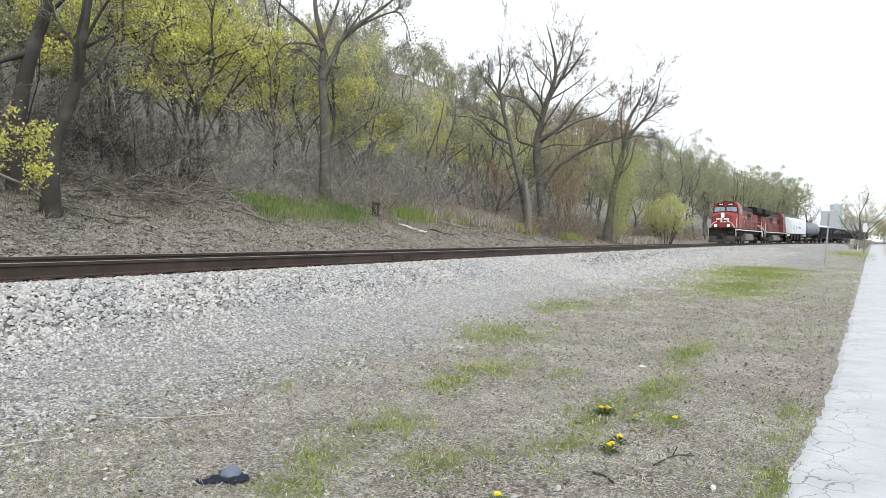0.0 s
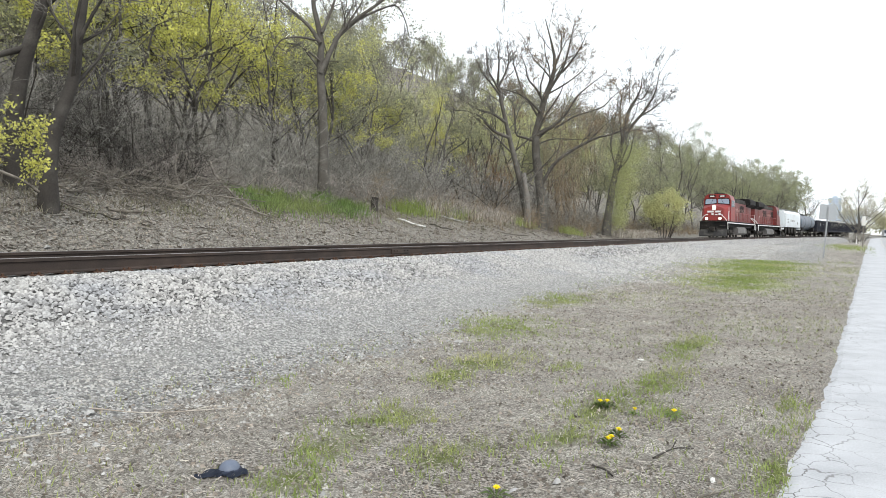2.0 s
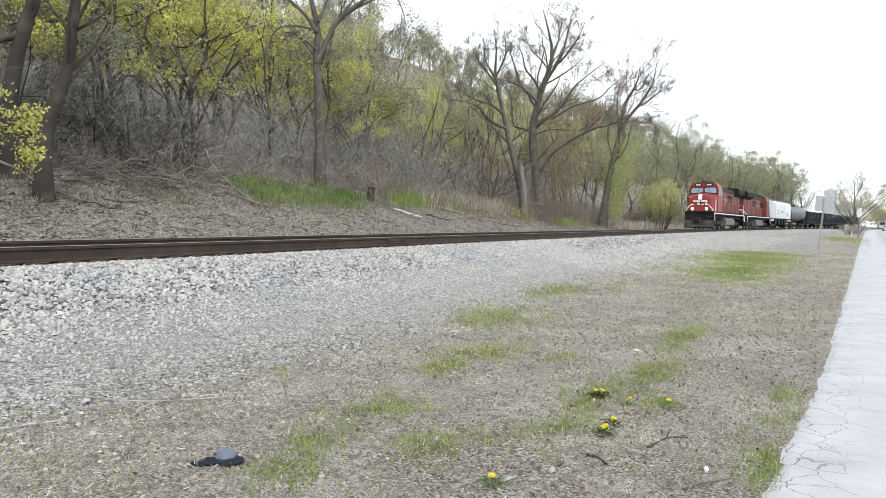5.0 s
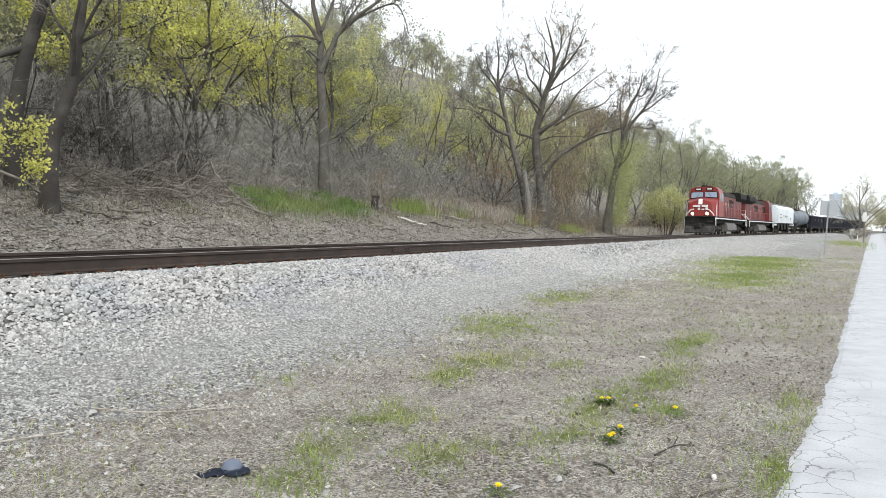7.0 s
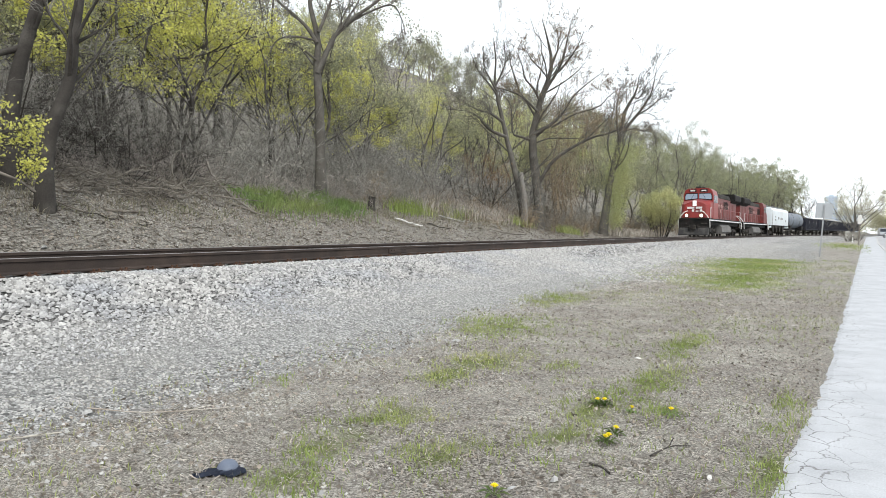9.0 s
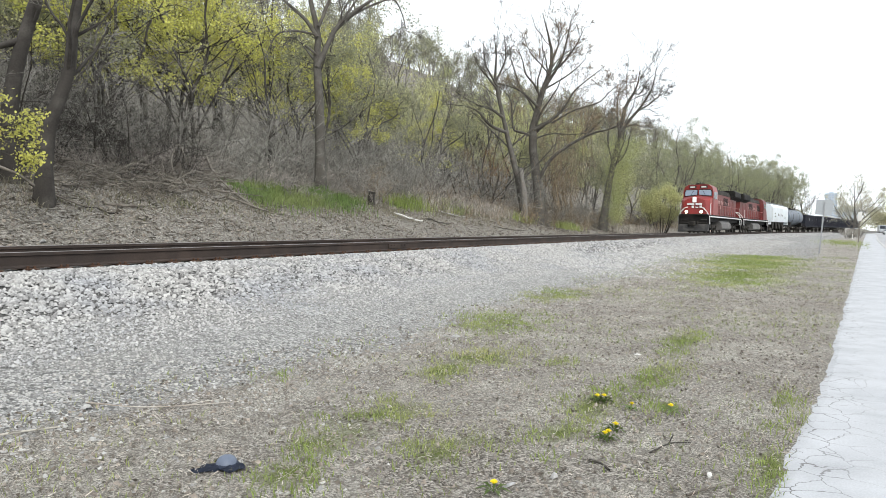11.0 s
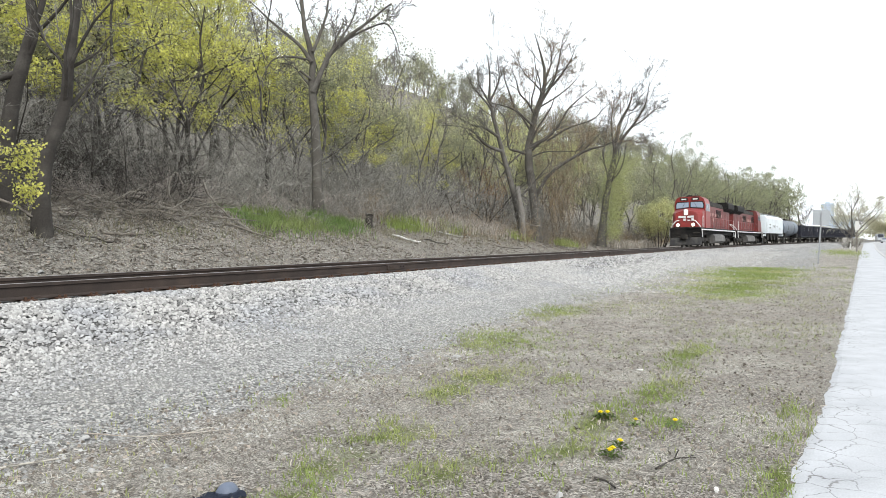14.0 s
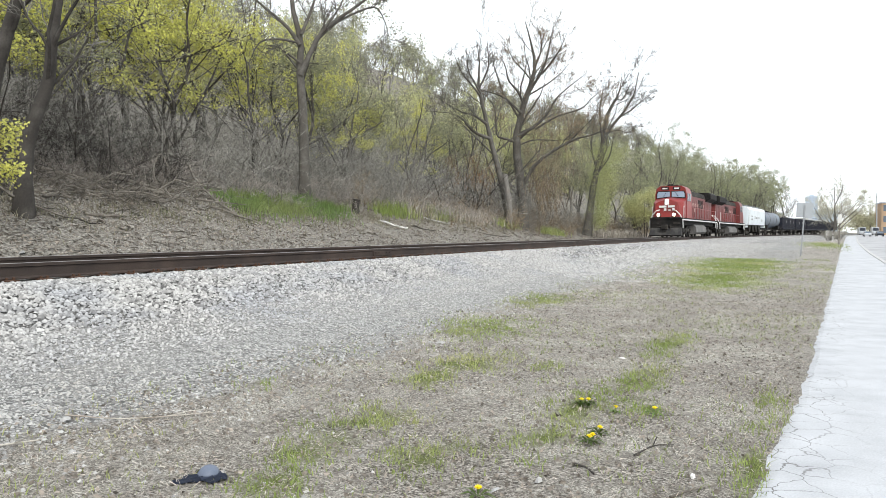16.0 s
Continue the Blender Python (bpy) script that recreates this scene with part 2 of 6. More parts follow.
def prism(bm, outline, y0, y1):
    """Extrudes an outline in x, z along y."""
    f, b = [bm.verts.new((x, y0, z)) for x, z in outline], [bm.verts.new((x, y1, z)) for x, z in outline]
    bm.faces.new(f), bm.faces.new(b[::-1])
    for i in range(len(f)):
        j = (i + 1) % len(f)
        bm.faces.new((f[j], f[i], b[i], b[j]))


def prism_x(bm, outline, x0, x1):
    """Extrudes an outline in y, z along x."""
    f, b = [bm.verts.new((x0, y, z)) for y, z in outline], [bm.verts.new((x1, y, z)) for y, z in outline]
    bm.faces.new(f), bm.faces.new(b[::-1])
    for i in range(len(f)):
        j = (i + 1) % len(f)
        bm.faces.new((f[j], f[i], b[i], b[j]))


# ---- the lie of the land: the track runs along +y and bends to the right ----
RAIL_TOP, BEND = 1.10, 1150.0


def track_x(y):
    y = np.asarray(y, float)
    k = np.minimum(y, 150)
    return -10.7 + k * k / (2 * BEND) + np.maximum(k - 85, 0) ** 2 / 3680 + np.maximum(y - 150, 0) * track_slope(150.0)


def track_slope(y):
    k = np.minimum(y, 150)
    return k / BEND + np.maximum(k - 85, 0) / 1840


def track_turn(y):
    return -math.degrees(math.atan(float(track_slope(y))))


def path_x(y):
    y = np.asarray(y, float)
    return -0.35 + 0.0850 * y + np.maximum(y - 200, 0) ** 2 / 2400


def path_width(y):
    return np.interp(y, [8, 20, 33, 44, 54, 85, 185], [2.8, 2.3, 1.66, 1.35, 1.24, 1.21, 2.0])


def verge(y):
    return 0.42 * smooth((np.asarray(y, float) - 8) / 50)


def waves(x, y, f, seed=0.0):
    """A cheap rolling unevenness."""
    return (np.sin(x * f + 1.3 + seed) * np.cos(y * f * 0.83 + seed * 2) + 0.5 * np.sin(x * f * 2.3 + y * f * 1.7 + seed) + 0.35 * np.sin(-x * f * 3.1 + y * f * 4.3 + seed * 3)) / 1.85


def height(x, y):
    x, y = np.asarray(x, float), np.asarray(y, float)
    v = track_x(y) - x
    base = verge(y)
    w = -v
    near = base + (0.84 - base) * np.interp(w, [1.75, 2.3, 3.4, 4.6, 6.2, 8.5], [1.0, 0.9, 0.55, 0.26, 0.06, 0.0])
    near = near - 0.2 * smooth((x - path_x(y) - 0.3) / 0.6)
    near = near + 0.025 * waves(x, y, 1.9) * smooth((w - 4) / 2) * smooth((path_x(y) - x) / 1.0)
    rise = 2.2 - 1.15 * smooth((y - 35) / 25)
    far = 0.84 + rise * np.interp(v, [1.75, 3.0, 5.0, 7.4, 9.5, 14, 25], [0, -0.03, 0.06, 0.55, 1.0, 1.35, 2.2])
    hill = np.interp(v, [20, 30, 50, 85, 130, 260], [0, 2.5, 15, 36, 43, 48]) * (1 + 0.06 * waves(x, y, 0.03))
    far = far + hill + (0.08 * waves(x, y, 1.3, 2) + 0.12 * waves(x, y, 0.45, 1)) * smooth((v - 3) / 3)
    return np.where(v > 0, far, near)


# ---- ground: one sheet along the track, out to the horizon ----
def ground_material():
    """Earth: gravel, dry verge, leaf litter and thin grass, mixed by zone and by noise."""
    m = bpy.data.materials.new("ground_surface")
    m.use_nodes = True
    nt = m.node_tree
    nd, ln = nt.nodes, nt.links
    b = nd["Principled BSDF"]
    b.inputs["Roughness"].default_value = 0.95
    b.inputs["Specular IOR Level"].default_value = 0.2
    tc = nd.new("ShaderNodeTexCoord")

    def noise_at(scale, detail=8, rough=0.6):
        n = nd.new("ShaderNodeTexNoise")
        n.inputs["Scale"].default_value, n.inputs["Detail"].default_value, n.inputs["Roughness"].default_value = scale, detail, rough
        ln.new(tc.outputs["Object"], n.inputs["Vector"])
        return n.outputs[0]

    def ramp(fac, *stops):
        r = nd.new("ShaderNodeValToRGB")
        while len(r.color_ramp.elements) < len(stops):
            r.color_ramp.elements.new(0.5)
        for e, (p, c) in zip(r.color_ramp.elements, stops):
            e.position, e.color = p, (*c, 1)
        ln.new(fac, r.inputs[0])
        return r.outputs[0]

    def mix(fac, a, c):
        x = nd.new("ShaderNodeMix")
        x.data_type = "RGBA"
        ln.new(fac, x.inputs[0])
        ln.new(a, x.inputs[6])
        ln.new(c, x.inputs[7])
        return x.outputs[2]

    def zone(name):
        a = nd.new("ShaderNodeAttribute")
        a.attribute_name = name
        n = nd.new("ShaderNodeMath")
        n.operation = "ADD"
        s = nd.new("ShaderNodeMapRange")
        s.inputs[3].default_value, s.inputs[4].default_value = -0.45, 0.45
        ln.new(noise_at(1.6), s.inputs[0])
        ln.new(a.outputs["Fac"], n.inputs[0])
        ln.new(s.outputs[0], n.inputs[1])
        r = nd.new("ShaderNodeMapRange")
        r.inputs[1].default_value, r.inputs[2].default_value = 0.38, 0.62
        ln.new(n.outputs[0], r.inputs[0])
        return r.outputs[0]

    fine = noise_at(75, 6, 0.8)
    dry = ramp(fine, (0.42, (0.06, 0.054, 0.042)), (0.5, (0.335, 0.315, 0.272)), (0.58, (0.74, 0.71, 0.64)))
    soil = ramp(noise_at(45, 8, 0.8), (0.42, (0.05, 0.043, 0.034)), (0.5, (0.25, 0.228, 0.2)), (0.6, (0.63, 0.597, 0.545)))
    patch = nd.new("ShaderNodeMapRange")
    patch.inputs[1].default_value, patch.inputs[2].default_value = 0.38, 0.55
    ln.new(noise_at(0.9), patch.inputs[0])
    dry = mix(patch.outputs[0], dry, soil)
    vor = nd.new("ShaderNodeTexVoronoi")
    vor.inputs["Scale"].default_value = 32
    ln.new(tc.outputs["Object"], vor.inputs["Vector"])
    sep = nd.new("ShaderNodeSeparateColor")
    ln.new(vor.outputs["Color"], sep.inputs[0])
    gravel = ramp(sep.outputs[0], (0.05, (0.13, 0.13, 0.128)), (0.4, (0.34, 0.34, 0.33)), (0.9, (0.56, 0.555, 0.54)))
    grit = ramp(noise_at(80, 4, 0.7), (0.36, (0.17, 0.167, 0.155)), (0.5, (0.38, 0.375, 0.355)), (0.62, (0.6, 0.59, 0.565)))
    gm = nd.new("ShaderNodeMapRange")
    gm.inputs[1].default_value, gm.inputs[2].default_value = 0.5, 0.75
    ln.new(noise_at(0.7), gm.inputs[0])
    gravel = mix(gm.outputs[0], gravel, grit)
    # shade in the crevices between gravel pieces, painted along the cell edges
    gap = nd.new("ShaderNodeTexVoronoi")
    gap.feature = "DISTANCE_TO_EDGE"
    gap.inputs["Scale"].default_value = 32
    ln.new(tc.outputs["Object"], gap.inputs["Vector"])
    gr = nd.new("ShaderNodeMapRange")
    gr.inputs[1].default_value, gr.inputs[2].default_value, gr.inputs[3].default_value, gr.inputs[4].default_value = 0.04, 0.16, 0.8, 0.0
    ln.new(gap.outputs["Distance"], gr.inputs[0])
    gravel = mix(gr.outputs[0], gravel, ramp(noise_at(3), (0.3, (0.1, 0.097, 0.09)), (0.7, (0.18, 0.175, 0.165))))
    green = ramp(fine, (0.3, (0.06, 0.075, 0.025)), (0.6, (0.17, 0.2, 0.06)), (0.8, (0.3, 0.29, 0.13)))
    wood = ramp(noise_at(14, 10, 0.75), (0.38, (0.06, 0.055, 0.048)), (0.5, (0.22, 0.205, 0.18)), (0.62, (0.44, 0.415, 0.37)))
    clod = nd.new("ShaderNodeMapRange")
    clod.inputs[1].default_value, clod.inputs[2].default_value, clod.inputs[4].default_value = 0.5, 0.6, 0.6
    ln.new(noise_at(11, 8, 0.75), clod.inputs[0])
    dry = mix(clod.outputs[0], dry, ramp(fine, (0.35, (0.085, 0.078, 0.068)), (0.65, (0.2, 0.182, 0.158))))
    col = mix(zone("litter"), dry, wood)
    col = mix(zone("gravel"), col, gravel)
    # dark bed under the ballast: the shade between stones painted into the ground
    bed_shade = ramp(noise_at(40), (0.35, (0.05, 0.048, 0.046)), (0.65, (0.2, 0.196, 0.19)))
    col = mix(zone("ballast_bed"), col, bed_shade)
    col = mix(zone("green"), col, green)
    ln.new(col, b.inputs["Base Color"])
    bp = nd.new("ShaderNodeBump")
    bp.inputs["Strength"].default_value, bp.inputs["Distance"].default_value = 0.7, 0.03
    ln.new(fine, bp.inputs["Height"])
    ln.new(bp.outputs[0], b.inputs["Normal"])
    return m


# green patches of the verge: x, y, half width, half length
GREENS = [(-1.6, 22.5, 1.3, 3.6), (-1.5, 30.5, 1.5, 6.0), (-4.0, 9.9, 0.65, 1.0), (-3.1, 7.1, 0.42, 0.7), (-2.23, 7.37, 0.15, 0.3), (-1.22, 9.5, 0.28, 1.2), (-1.2, 7.1, 0.28, 1.1),
          (-1.49, 4.95, 0.27, 0.6), (-1.45, 5.8, 0.3, 0.5), (-2.1, 4.15, 0.3, 0.4), (-0.11, 4.9, 0.13, 0.9), (0.0, 6.5, 0.11, 0.8), (-2.65, 3.3, 0.26, 0.4), (-2.85, 3.8, 0.28, 0.4), (-2.86, 4.6, 0.4, 0.5),
          (-3.1, 6.3, 0.35, 0.5), (-0.95, 5.95, 0.13, 0.4), (-4.4, 14.0, 0.5, 1.2), (-4.45, 5.15, 0.2, 0.2), (4.0, 66, 1.4, 14)]


def green_at(x, y):
    g = np.zeros_like(x)
    for gx, gy, a, b in GREENS:
        g = np.maximum(g, np.exp(-(((x - gx) / a) ** 2 + ((y - gy) / b) ** 2)))
    return g


def build_ground():
    v = np.concatenate([[-2000, -900, -420, -200, -110, -70], np.arange(-50, -26, 3), np.arange(-26, -14, 0.8), np.arange(-14, -1.7, 0.2), [-1.6, 0, 1.6],
                        np.arange(1.8, 16, 0.3), np.arange(16, 40, 1.2), np.arange(40, 135, 5), [150, 180, 230, 300, 500, 1000, 2000]])
    y = np.concatenate([[-1200, -500, -220, -120, -70, -40], np.arange(-30, -4, 2.0), np.arange(-4, 30, 0.25), np.arange(30, 80, 1.0), np.arange(80, 260, 4), np.arange(260, 700, 25), [800, 1000, 1400, 2200, 4000]])
    vv, yy = np.meshgrid(v, y)
    yb = np.clip(yy, -60, 420)
    xx = track_x(yb) - vv
    zz = height(xx, yb)
    n, m = vv.shape
    idx = np.arange(n * m).reshape(n, m)
    faces = np.stack([idx[:-1, :-1], idx[1:, :-1], idx[1:, 1:], idx[:-1, 1:]], -1).reshape(-1, 4)
    me = mesh_np("ground", np.stack([xx, yy, zz], -1).reshape(-1, 3), faces[:, ::-1], ground_material(), True)
    w = -vv
    gravel = smooth((6.9 + 0.35 * waves(xx, yy, 0.6) - w) / 1.6) * smooth((5.2 - vv) / 1.8)
    gravel = np.maximum(gravel, smooth((yy - 27) / 8) * smooth((12.5 - w) / 2.0) * (w > 0) * 0.72)
    bed = smooth((4.1 - w) / 1.2) * smooth((3.4 - vv) / 0.8)
    for name, val in (("ballast_bed", bed), ("gravel", gravel), ("litter", smooth((vv - 3.6) / 2.0)), ("green", 0.56 * green_at(xx, yy) + 0.1 * (w > 5.5) * (w < 11))):
        a = me.attributes.new(name, "FLOAT", "POINT")
        a.data.foreach_set("value", val.ravel().astype(np.float32))
    tagged(new("ground", me), "dry trodden verge, gravel apron and leaf-strewn wooded slope", kind="structure")


build_ground()


def path_material():
    m = mat("weathered_pale_asphalt", (0.48, 0.49, 0.51), 0.9, scale=2.5, var=0.16, bump=0.3, dirt=(0.42, 0.43, 0.45), dirt_scale=1.6, fine=70)
    nt = m.node_tree
    nd, ln = nt.nodes, nt.links
    b = nd["Principled BSDF"]
    src = b.inputs["Base Color"].links[0].from_socket
    tc = nd.new("ShaderNodeTexCoord")
    wob = nd.new("ShaderNodeTexNoise")
    wob.inputs["Scale"].default_value, wob.inputs["Detail"].default_value = 5, 5
    ln.new(tc.outputs["Object"], wob.inputs["Vector"])
    ad = nd.new("ShaderNodeMix")
    ad.data_type = "RGBA"
    ad.inputs[0].default_value = 0.14
    ln.new(tc.outputs["Object"], ad.inputs[6])
    ln.new(wob.outputs["Color"], ad.inputs[7])
    prev = src
    for scale, width, attr, dark in ((4.6, 0.02, "edge_wear", 0.33),):
        vo = nd.new("ShaderNodeTexVoronoi")
        vo.feature = "DISTANCE_TO_EDGE"
        vo.inputs["Scale"].default_value = scale
        ln.new(ad.outputs[2], vo.inputs["Vector"])
        r = nd.new("ShaderNodeMapRange")
        r.inputs[1].default_value, r.inputs[2].default_value = width * 0.4, width
        r.inputs[3].default_value, r.inputs[4].default_value = 1, 0
        ln.new(vo.outputs["Distance"], r.inputs[0])
        fac = r.outputs[0]
        if attr:
            a = nd.new("ShaderNodeAttribute")
            a.attribute_name = attr
            mu = nd.new("ShaderNodeMath")
            mu.operation = "MULTIPLY"
            ln.new(fac, mu.inputs[0])
            ln.new(a.outputs["Fac"], mu.inputs[1])
            fac = mu.outputs[0]
        mx = nd.new("ShaderNodeMix")
        mx.data_type = "RGBA"
        ln.new(fac, mx.inputs[0])
        ln.new(prev, mx.inputs[6])
        mx.inputs[7].default_value = (0.2 * dark * 2, 0.19 * dark * 2, 0.18 * dark * 2, 1)
        prev = mx.outputs[2]
    ln.new(prev, b.inputs["Base Color"])
    return m


def build_path():
    rng = np.random.default_rng(5)
    y = np.concatenate([[-60, -20], np.arange(-6, 30, 0.12), np.arange(30, 90, 0.8), np.arange(90, 430, 6)])
    edge = 0.025 * waves(y * 0, y, 1.7) + 0.012 * waves(y * 0, y, 6.1, 1) + rng.normal(0, 0.01, len(y)) - 0.1 * smooth((6.8 - y) / 2.4)
    cols = np.array([0, 0, 0.06, 0.2, 0.45, 0.8, 1.4, 2.0, 2.8, 2.8])
    across = np.where(cols[None] > 0.45, 0.45 + (cols[None] - 0.45) * (path_width(y)[:, None] - 0.45) / 2.35, cols[None])
    xx = path_x(y)[:, None] + across + edge[:, None] * np.clip(1 - cols[None] / 0.5, 0, 1)
    zz = np.repeat(verge(y)[:, None], len(cols), 1) + 0.015
    zz[:, 0] -= 0.25
    zz[:, 1] -= 0.012
    zz[:, -1] -= 0.25
    n, m = xx.shape
    idx = np.arange(n * m).reshape(n, m)
    faces = np.stack([idx[:-1, :-1], idx[:-1, 1:], idx[1:, 1:], idx[1:, :-1]], -1).reshape(-1, 4)
    me = mesh_np("pavement", np.stack([xx, np.repeat(y[:, None], m, 1), zz], -1).reshape(-1, 3), faces, path_material())
    a = me.attributes.new("edge_wear", "FLOAT", "POINT")
    wear = np.clip(1.25 - cols / 0.42, 0, 1)[None] * (0.75 + 0.4 * waves(y * 0, y, 0.9, 3))[:, None]
    a.data.foreach_set("value", np.clip(wear, 0, 1).ravel().astype(np.float32))
    tagged(new("pavement", me), "pale worn asphalt footpath with a cracked crumbling edge", kind="structure")
    # kerb and road
    for name, c0, c1, dz, material, label in (("kerb", 2.804, 2.96, 0.035, M_KERB, "pale concrete kerb between path and road"), ("road", 2.964, 12.5, -0.1, M_ROAD, "worn grey asphalt road"), ("kerb", 12.504, 12.66, 0.035, M_KERB, "pale concrete kerb across the road")):
        ys = np.concatenate([[-60, -20], np.arange(-6, 30, 0.96), np.arange(30, 90, 0.8), np.arange(90, 430, 6)])
        c = np.array([c0, c0, c1, c1])
        xx = path_x(ys)[:, None] + c[None] - (2.8 - path_width(ys))[:, None] * (c[None] < 3)
        zz = np.repeat(verge(ys)[:, None], 4, 1) + np.array([-0.3, dz, dz, -0.3])
        n, m = xx.shape
        idx = np.arange(n * m).reshape(n, m)
        faces = np.stack([idx[:-1, :-1], idx[:-1, 1:], idx[1:, 1:], idx[1:, :-1]], -1).reshape(-1, 4)
        tagged(new(name, mesh_np(name, np.stack([xx, np.repeat(ys[:, None], m, 1), zz], -1).reshape(-1, 3), faces, material)), label, kind="structure")


build_path()


# ---- the railway: two rails on ties ----
def sweep(profile, off, z, y0, y1, step):
    """Sweeps a rail profile (x, z) along the bend, off metres to the right of the centre line."""
    y = np.arange(y0, y1, step)
    slope = track_slope(y)
    nx = 1 / np.sqrt(1 + slope ** 2)
    p = np.array(profile)
    xx = track_x(y)[:, None] + (off + p[None, :, 0]) * nx[:, None]
    yy = y[:, None] - (off + p[None, :, 0]) * (slope * nx)[:, None]
    zz = np.repeat(z + p[None, :, 1], len(y), 0)
    n, m = xx.shape
    i, j = np.meshgrid(np.arange(n - 1), np.arange(m), indexing="ij")
    k = (j + 1) % m
    faces = np.stack([i * m + j, i * m + k, (i + 1) * m + k, (i + 1) * m + j], -1).reshape(-1, 4)
    return np.stack([xx, yy, zz], -1).reshape(-1, 3), faces


def build_track():
    track = empty("railway_track", label="single railway track with rusty rails on wooden ties", category="railway track", kind="structure")
    prof = [(-0.08, -0.235), (0.08, -0.235), (0.08, -0.217), (0.014, -0.19), (0.014, -0.06), (0.039, -0.05), (0.039, -0.004), (-0.039, -0.004), (-0.039, -0.05), (-0.014, -0.06), (-0.014, -0.19), (-0.08, -0.217)]
    tread = [(-0.03, -0.02), (0.03, -0.02), (0.034, -0.003), (0.026, 0.003), (-0.026, 0.003), (-0.034, -0.003)]
    for off, up in ((0.755, 0.0), (-0.755, 0.045)):
        r = part("rail", mesh_np("rail", *sweep(prof, off, RAIL_TOP + up, -45, 275, 1.5), M_RAIL), None, track, "rust-brown steel rail")
        part("rail_head", mesh_np("rail_head", *sweep(tread, off, RAIL_TOP + up, -45, 275, 1.5), M_RAILTOP), None, r, "polished running surface")
    bm = bmesh.new()
    box(bm, -1.3, 1.3, -0.115, 0.115, -0.17, 0.0, 0.012)
    tie = part("tie", bm, M_TIE, track, "weathered wooden tie")
    bm = bmesh.new()
    for sx in (-1, 1):
        box(bm, sx * 0.755 - 0.18, sx * 0.755 + 0.18, -0.09, 0.09, 0.002, 0.022)
        for dx in (-0.11, 0.11):
            for dy in (-0.05, 0.05):
                box(bm, sx * 0.755 + dx - 0.014, sx * 0.755 + dx + 0.014, dy - 0.014, dy + 0.014, 0.015, 0.06)
    plate = part("tie_plate", bm, M_SPIKE, tie, "rusty plate with spikes")
    rng = np.random.default_rng(2)
    first = True
    y = -8.0
    while y < 130:
        m = pose(float(track_x(y)), y, RAIL_TOP - 0.235, rng.normal(0, 0.4), 1.6, track_turn(y) + rng.normal(0, 0.7))
        if first:
            tie.matrix_basis = m
            first = False
        else:
            o = new("tie", tie.data)
            o.parent, o.matrix_basis = track, m
            q = new("tie_plate", plate.data)
            q.parent = o
        y += 0.52 + rng.normal(0, 0.012)
    # joint bars on the near rail
    for y in (4.45, 16.5, 40.0):
        bm = bmesh.new()
        box(bm, -0.03, 0.03, -0.46, 0.46, -0.185, -0.06, 0.01)
        for k in (-0.36, -0.2, 0.2, 0.36):
            rod(bm, (0.0, k, -0.1), (0.055, k, -0.1), 0.018, 6)
        s = math.radians(track_turn(y))
        part("joint_bar", bm, M_RAIL, track, "bolted joint bar", pose(float(track_x(y)) + 0.755 + 0.02, y, RAIL_TOP, 0, 0, track_turn(y)))


build_track()


def stones(rng, x, y, size, z_lift, flat=0.65):
    """Angular stones: squashed, jittered octahedra with cut tops, as arrays."""
    n = len(x)
    ring = np.array([[1, 0, 0.25], [0.35, 0.9, 0.3], [-0.7, 0.6, 0.2], [-0.8, -0.5, 0.3], [0.3, -0.95, 0.2]])
    base = np.concatenate([ring, ring * np.array([0.68, 0.68, 0]) + np.array([0, 0, 0.72]), [[0.05, 0, 1.05]]])
    base[:5, 2] -= 0.35
    f = []
    for i in range(5):
        j = (i + 1) % 5
        f += [[i, j, 5 + j], [i, 5 + j, 5 + i]]
        f += [[5 + i, 5 + j, 10]]
    f = np.array(f)
    p = base[None] * (1 + rng.normal(0, 0.13, (n, 11, 3)))
    p = p * (size * rng.uniform(0.55, 1.45, n))[:, None, None] * 0.5
    p[..., 0] *= rng.uniform(0.8, 1.7, n)[:, None]
    p[..., 2] *= flat * rng.uniform(0.8, 1.7, n)[:, None]
    tilt = rng.normal(0, 0.26, (n, 2))
    p[..., 2] += p[..., 0] * tilt[:, :1] + p[..., 1] * tilt[:, 1:]
    a = rng.uniform(0, 2 * np.pi, n)[:, None]
    q = np.stack([p[..., 0] * np.cos(a) - p[..., 1] * np.sin(a), p[..., 0] * np.sin(a) + p[..., 1] * np.cos(a), p[..., 2]], -1)
    q += np.stack([x, y, height(x, y) + z_lift * size], -1)[:, None]
    return q.reshape(-1, 3), (f[None] + (np.arange(n) * 11)[:, None, None]).reshape(-1, 3)


def chips(rng, x, y, size, flat=0.55):
    """Small gravel: four-sided uneven points, four triangles each."""
    n = len(x)
    base = np.array([[1, 0.2, -0.2], [-0.1, 0.9, -0.2], [-1, -0.1, -0.2], [0.2, -0.9, -0.2], [0.1, 0, 0.9]])
    p = base[None] * (1 + rng.normal(0, 0.25, (n, 5, 3)))
    p[:, 4, :2] += rng.normal(0, 0.25, (n, 2))
    p = p * (size * rng.uniform(0.5, 1.5, n))[:, None, None] * 0.5
    p[..., 2] *= flat * rng.uniform(0.6, 1.5, n)[:, None]
    a = rng.uniform(0, 2 * np.pi, n)[:, None]
    q = np.stack([p[..., 0] * np.cos(a) - p[..., 1] * np.sin(a), p[..., 0] * np.sin(a) + p[..., 1] * np.cos(a), p[..., 2]], -1)
    q += np.stack([x, y, height(x, y)], -1)[:, None]
    f = np.array([[0, 1, 4], [1, 2, 4], [2, 3, 4], [3, 0, 4]])
    return q.reshape(-1, 3), (f[None] + (np.arange(n) * 5)[:, None, None]).reshape(-1, 3)


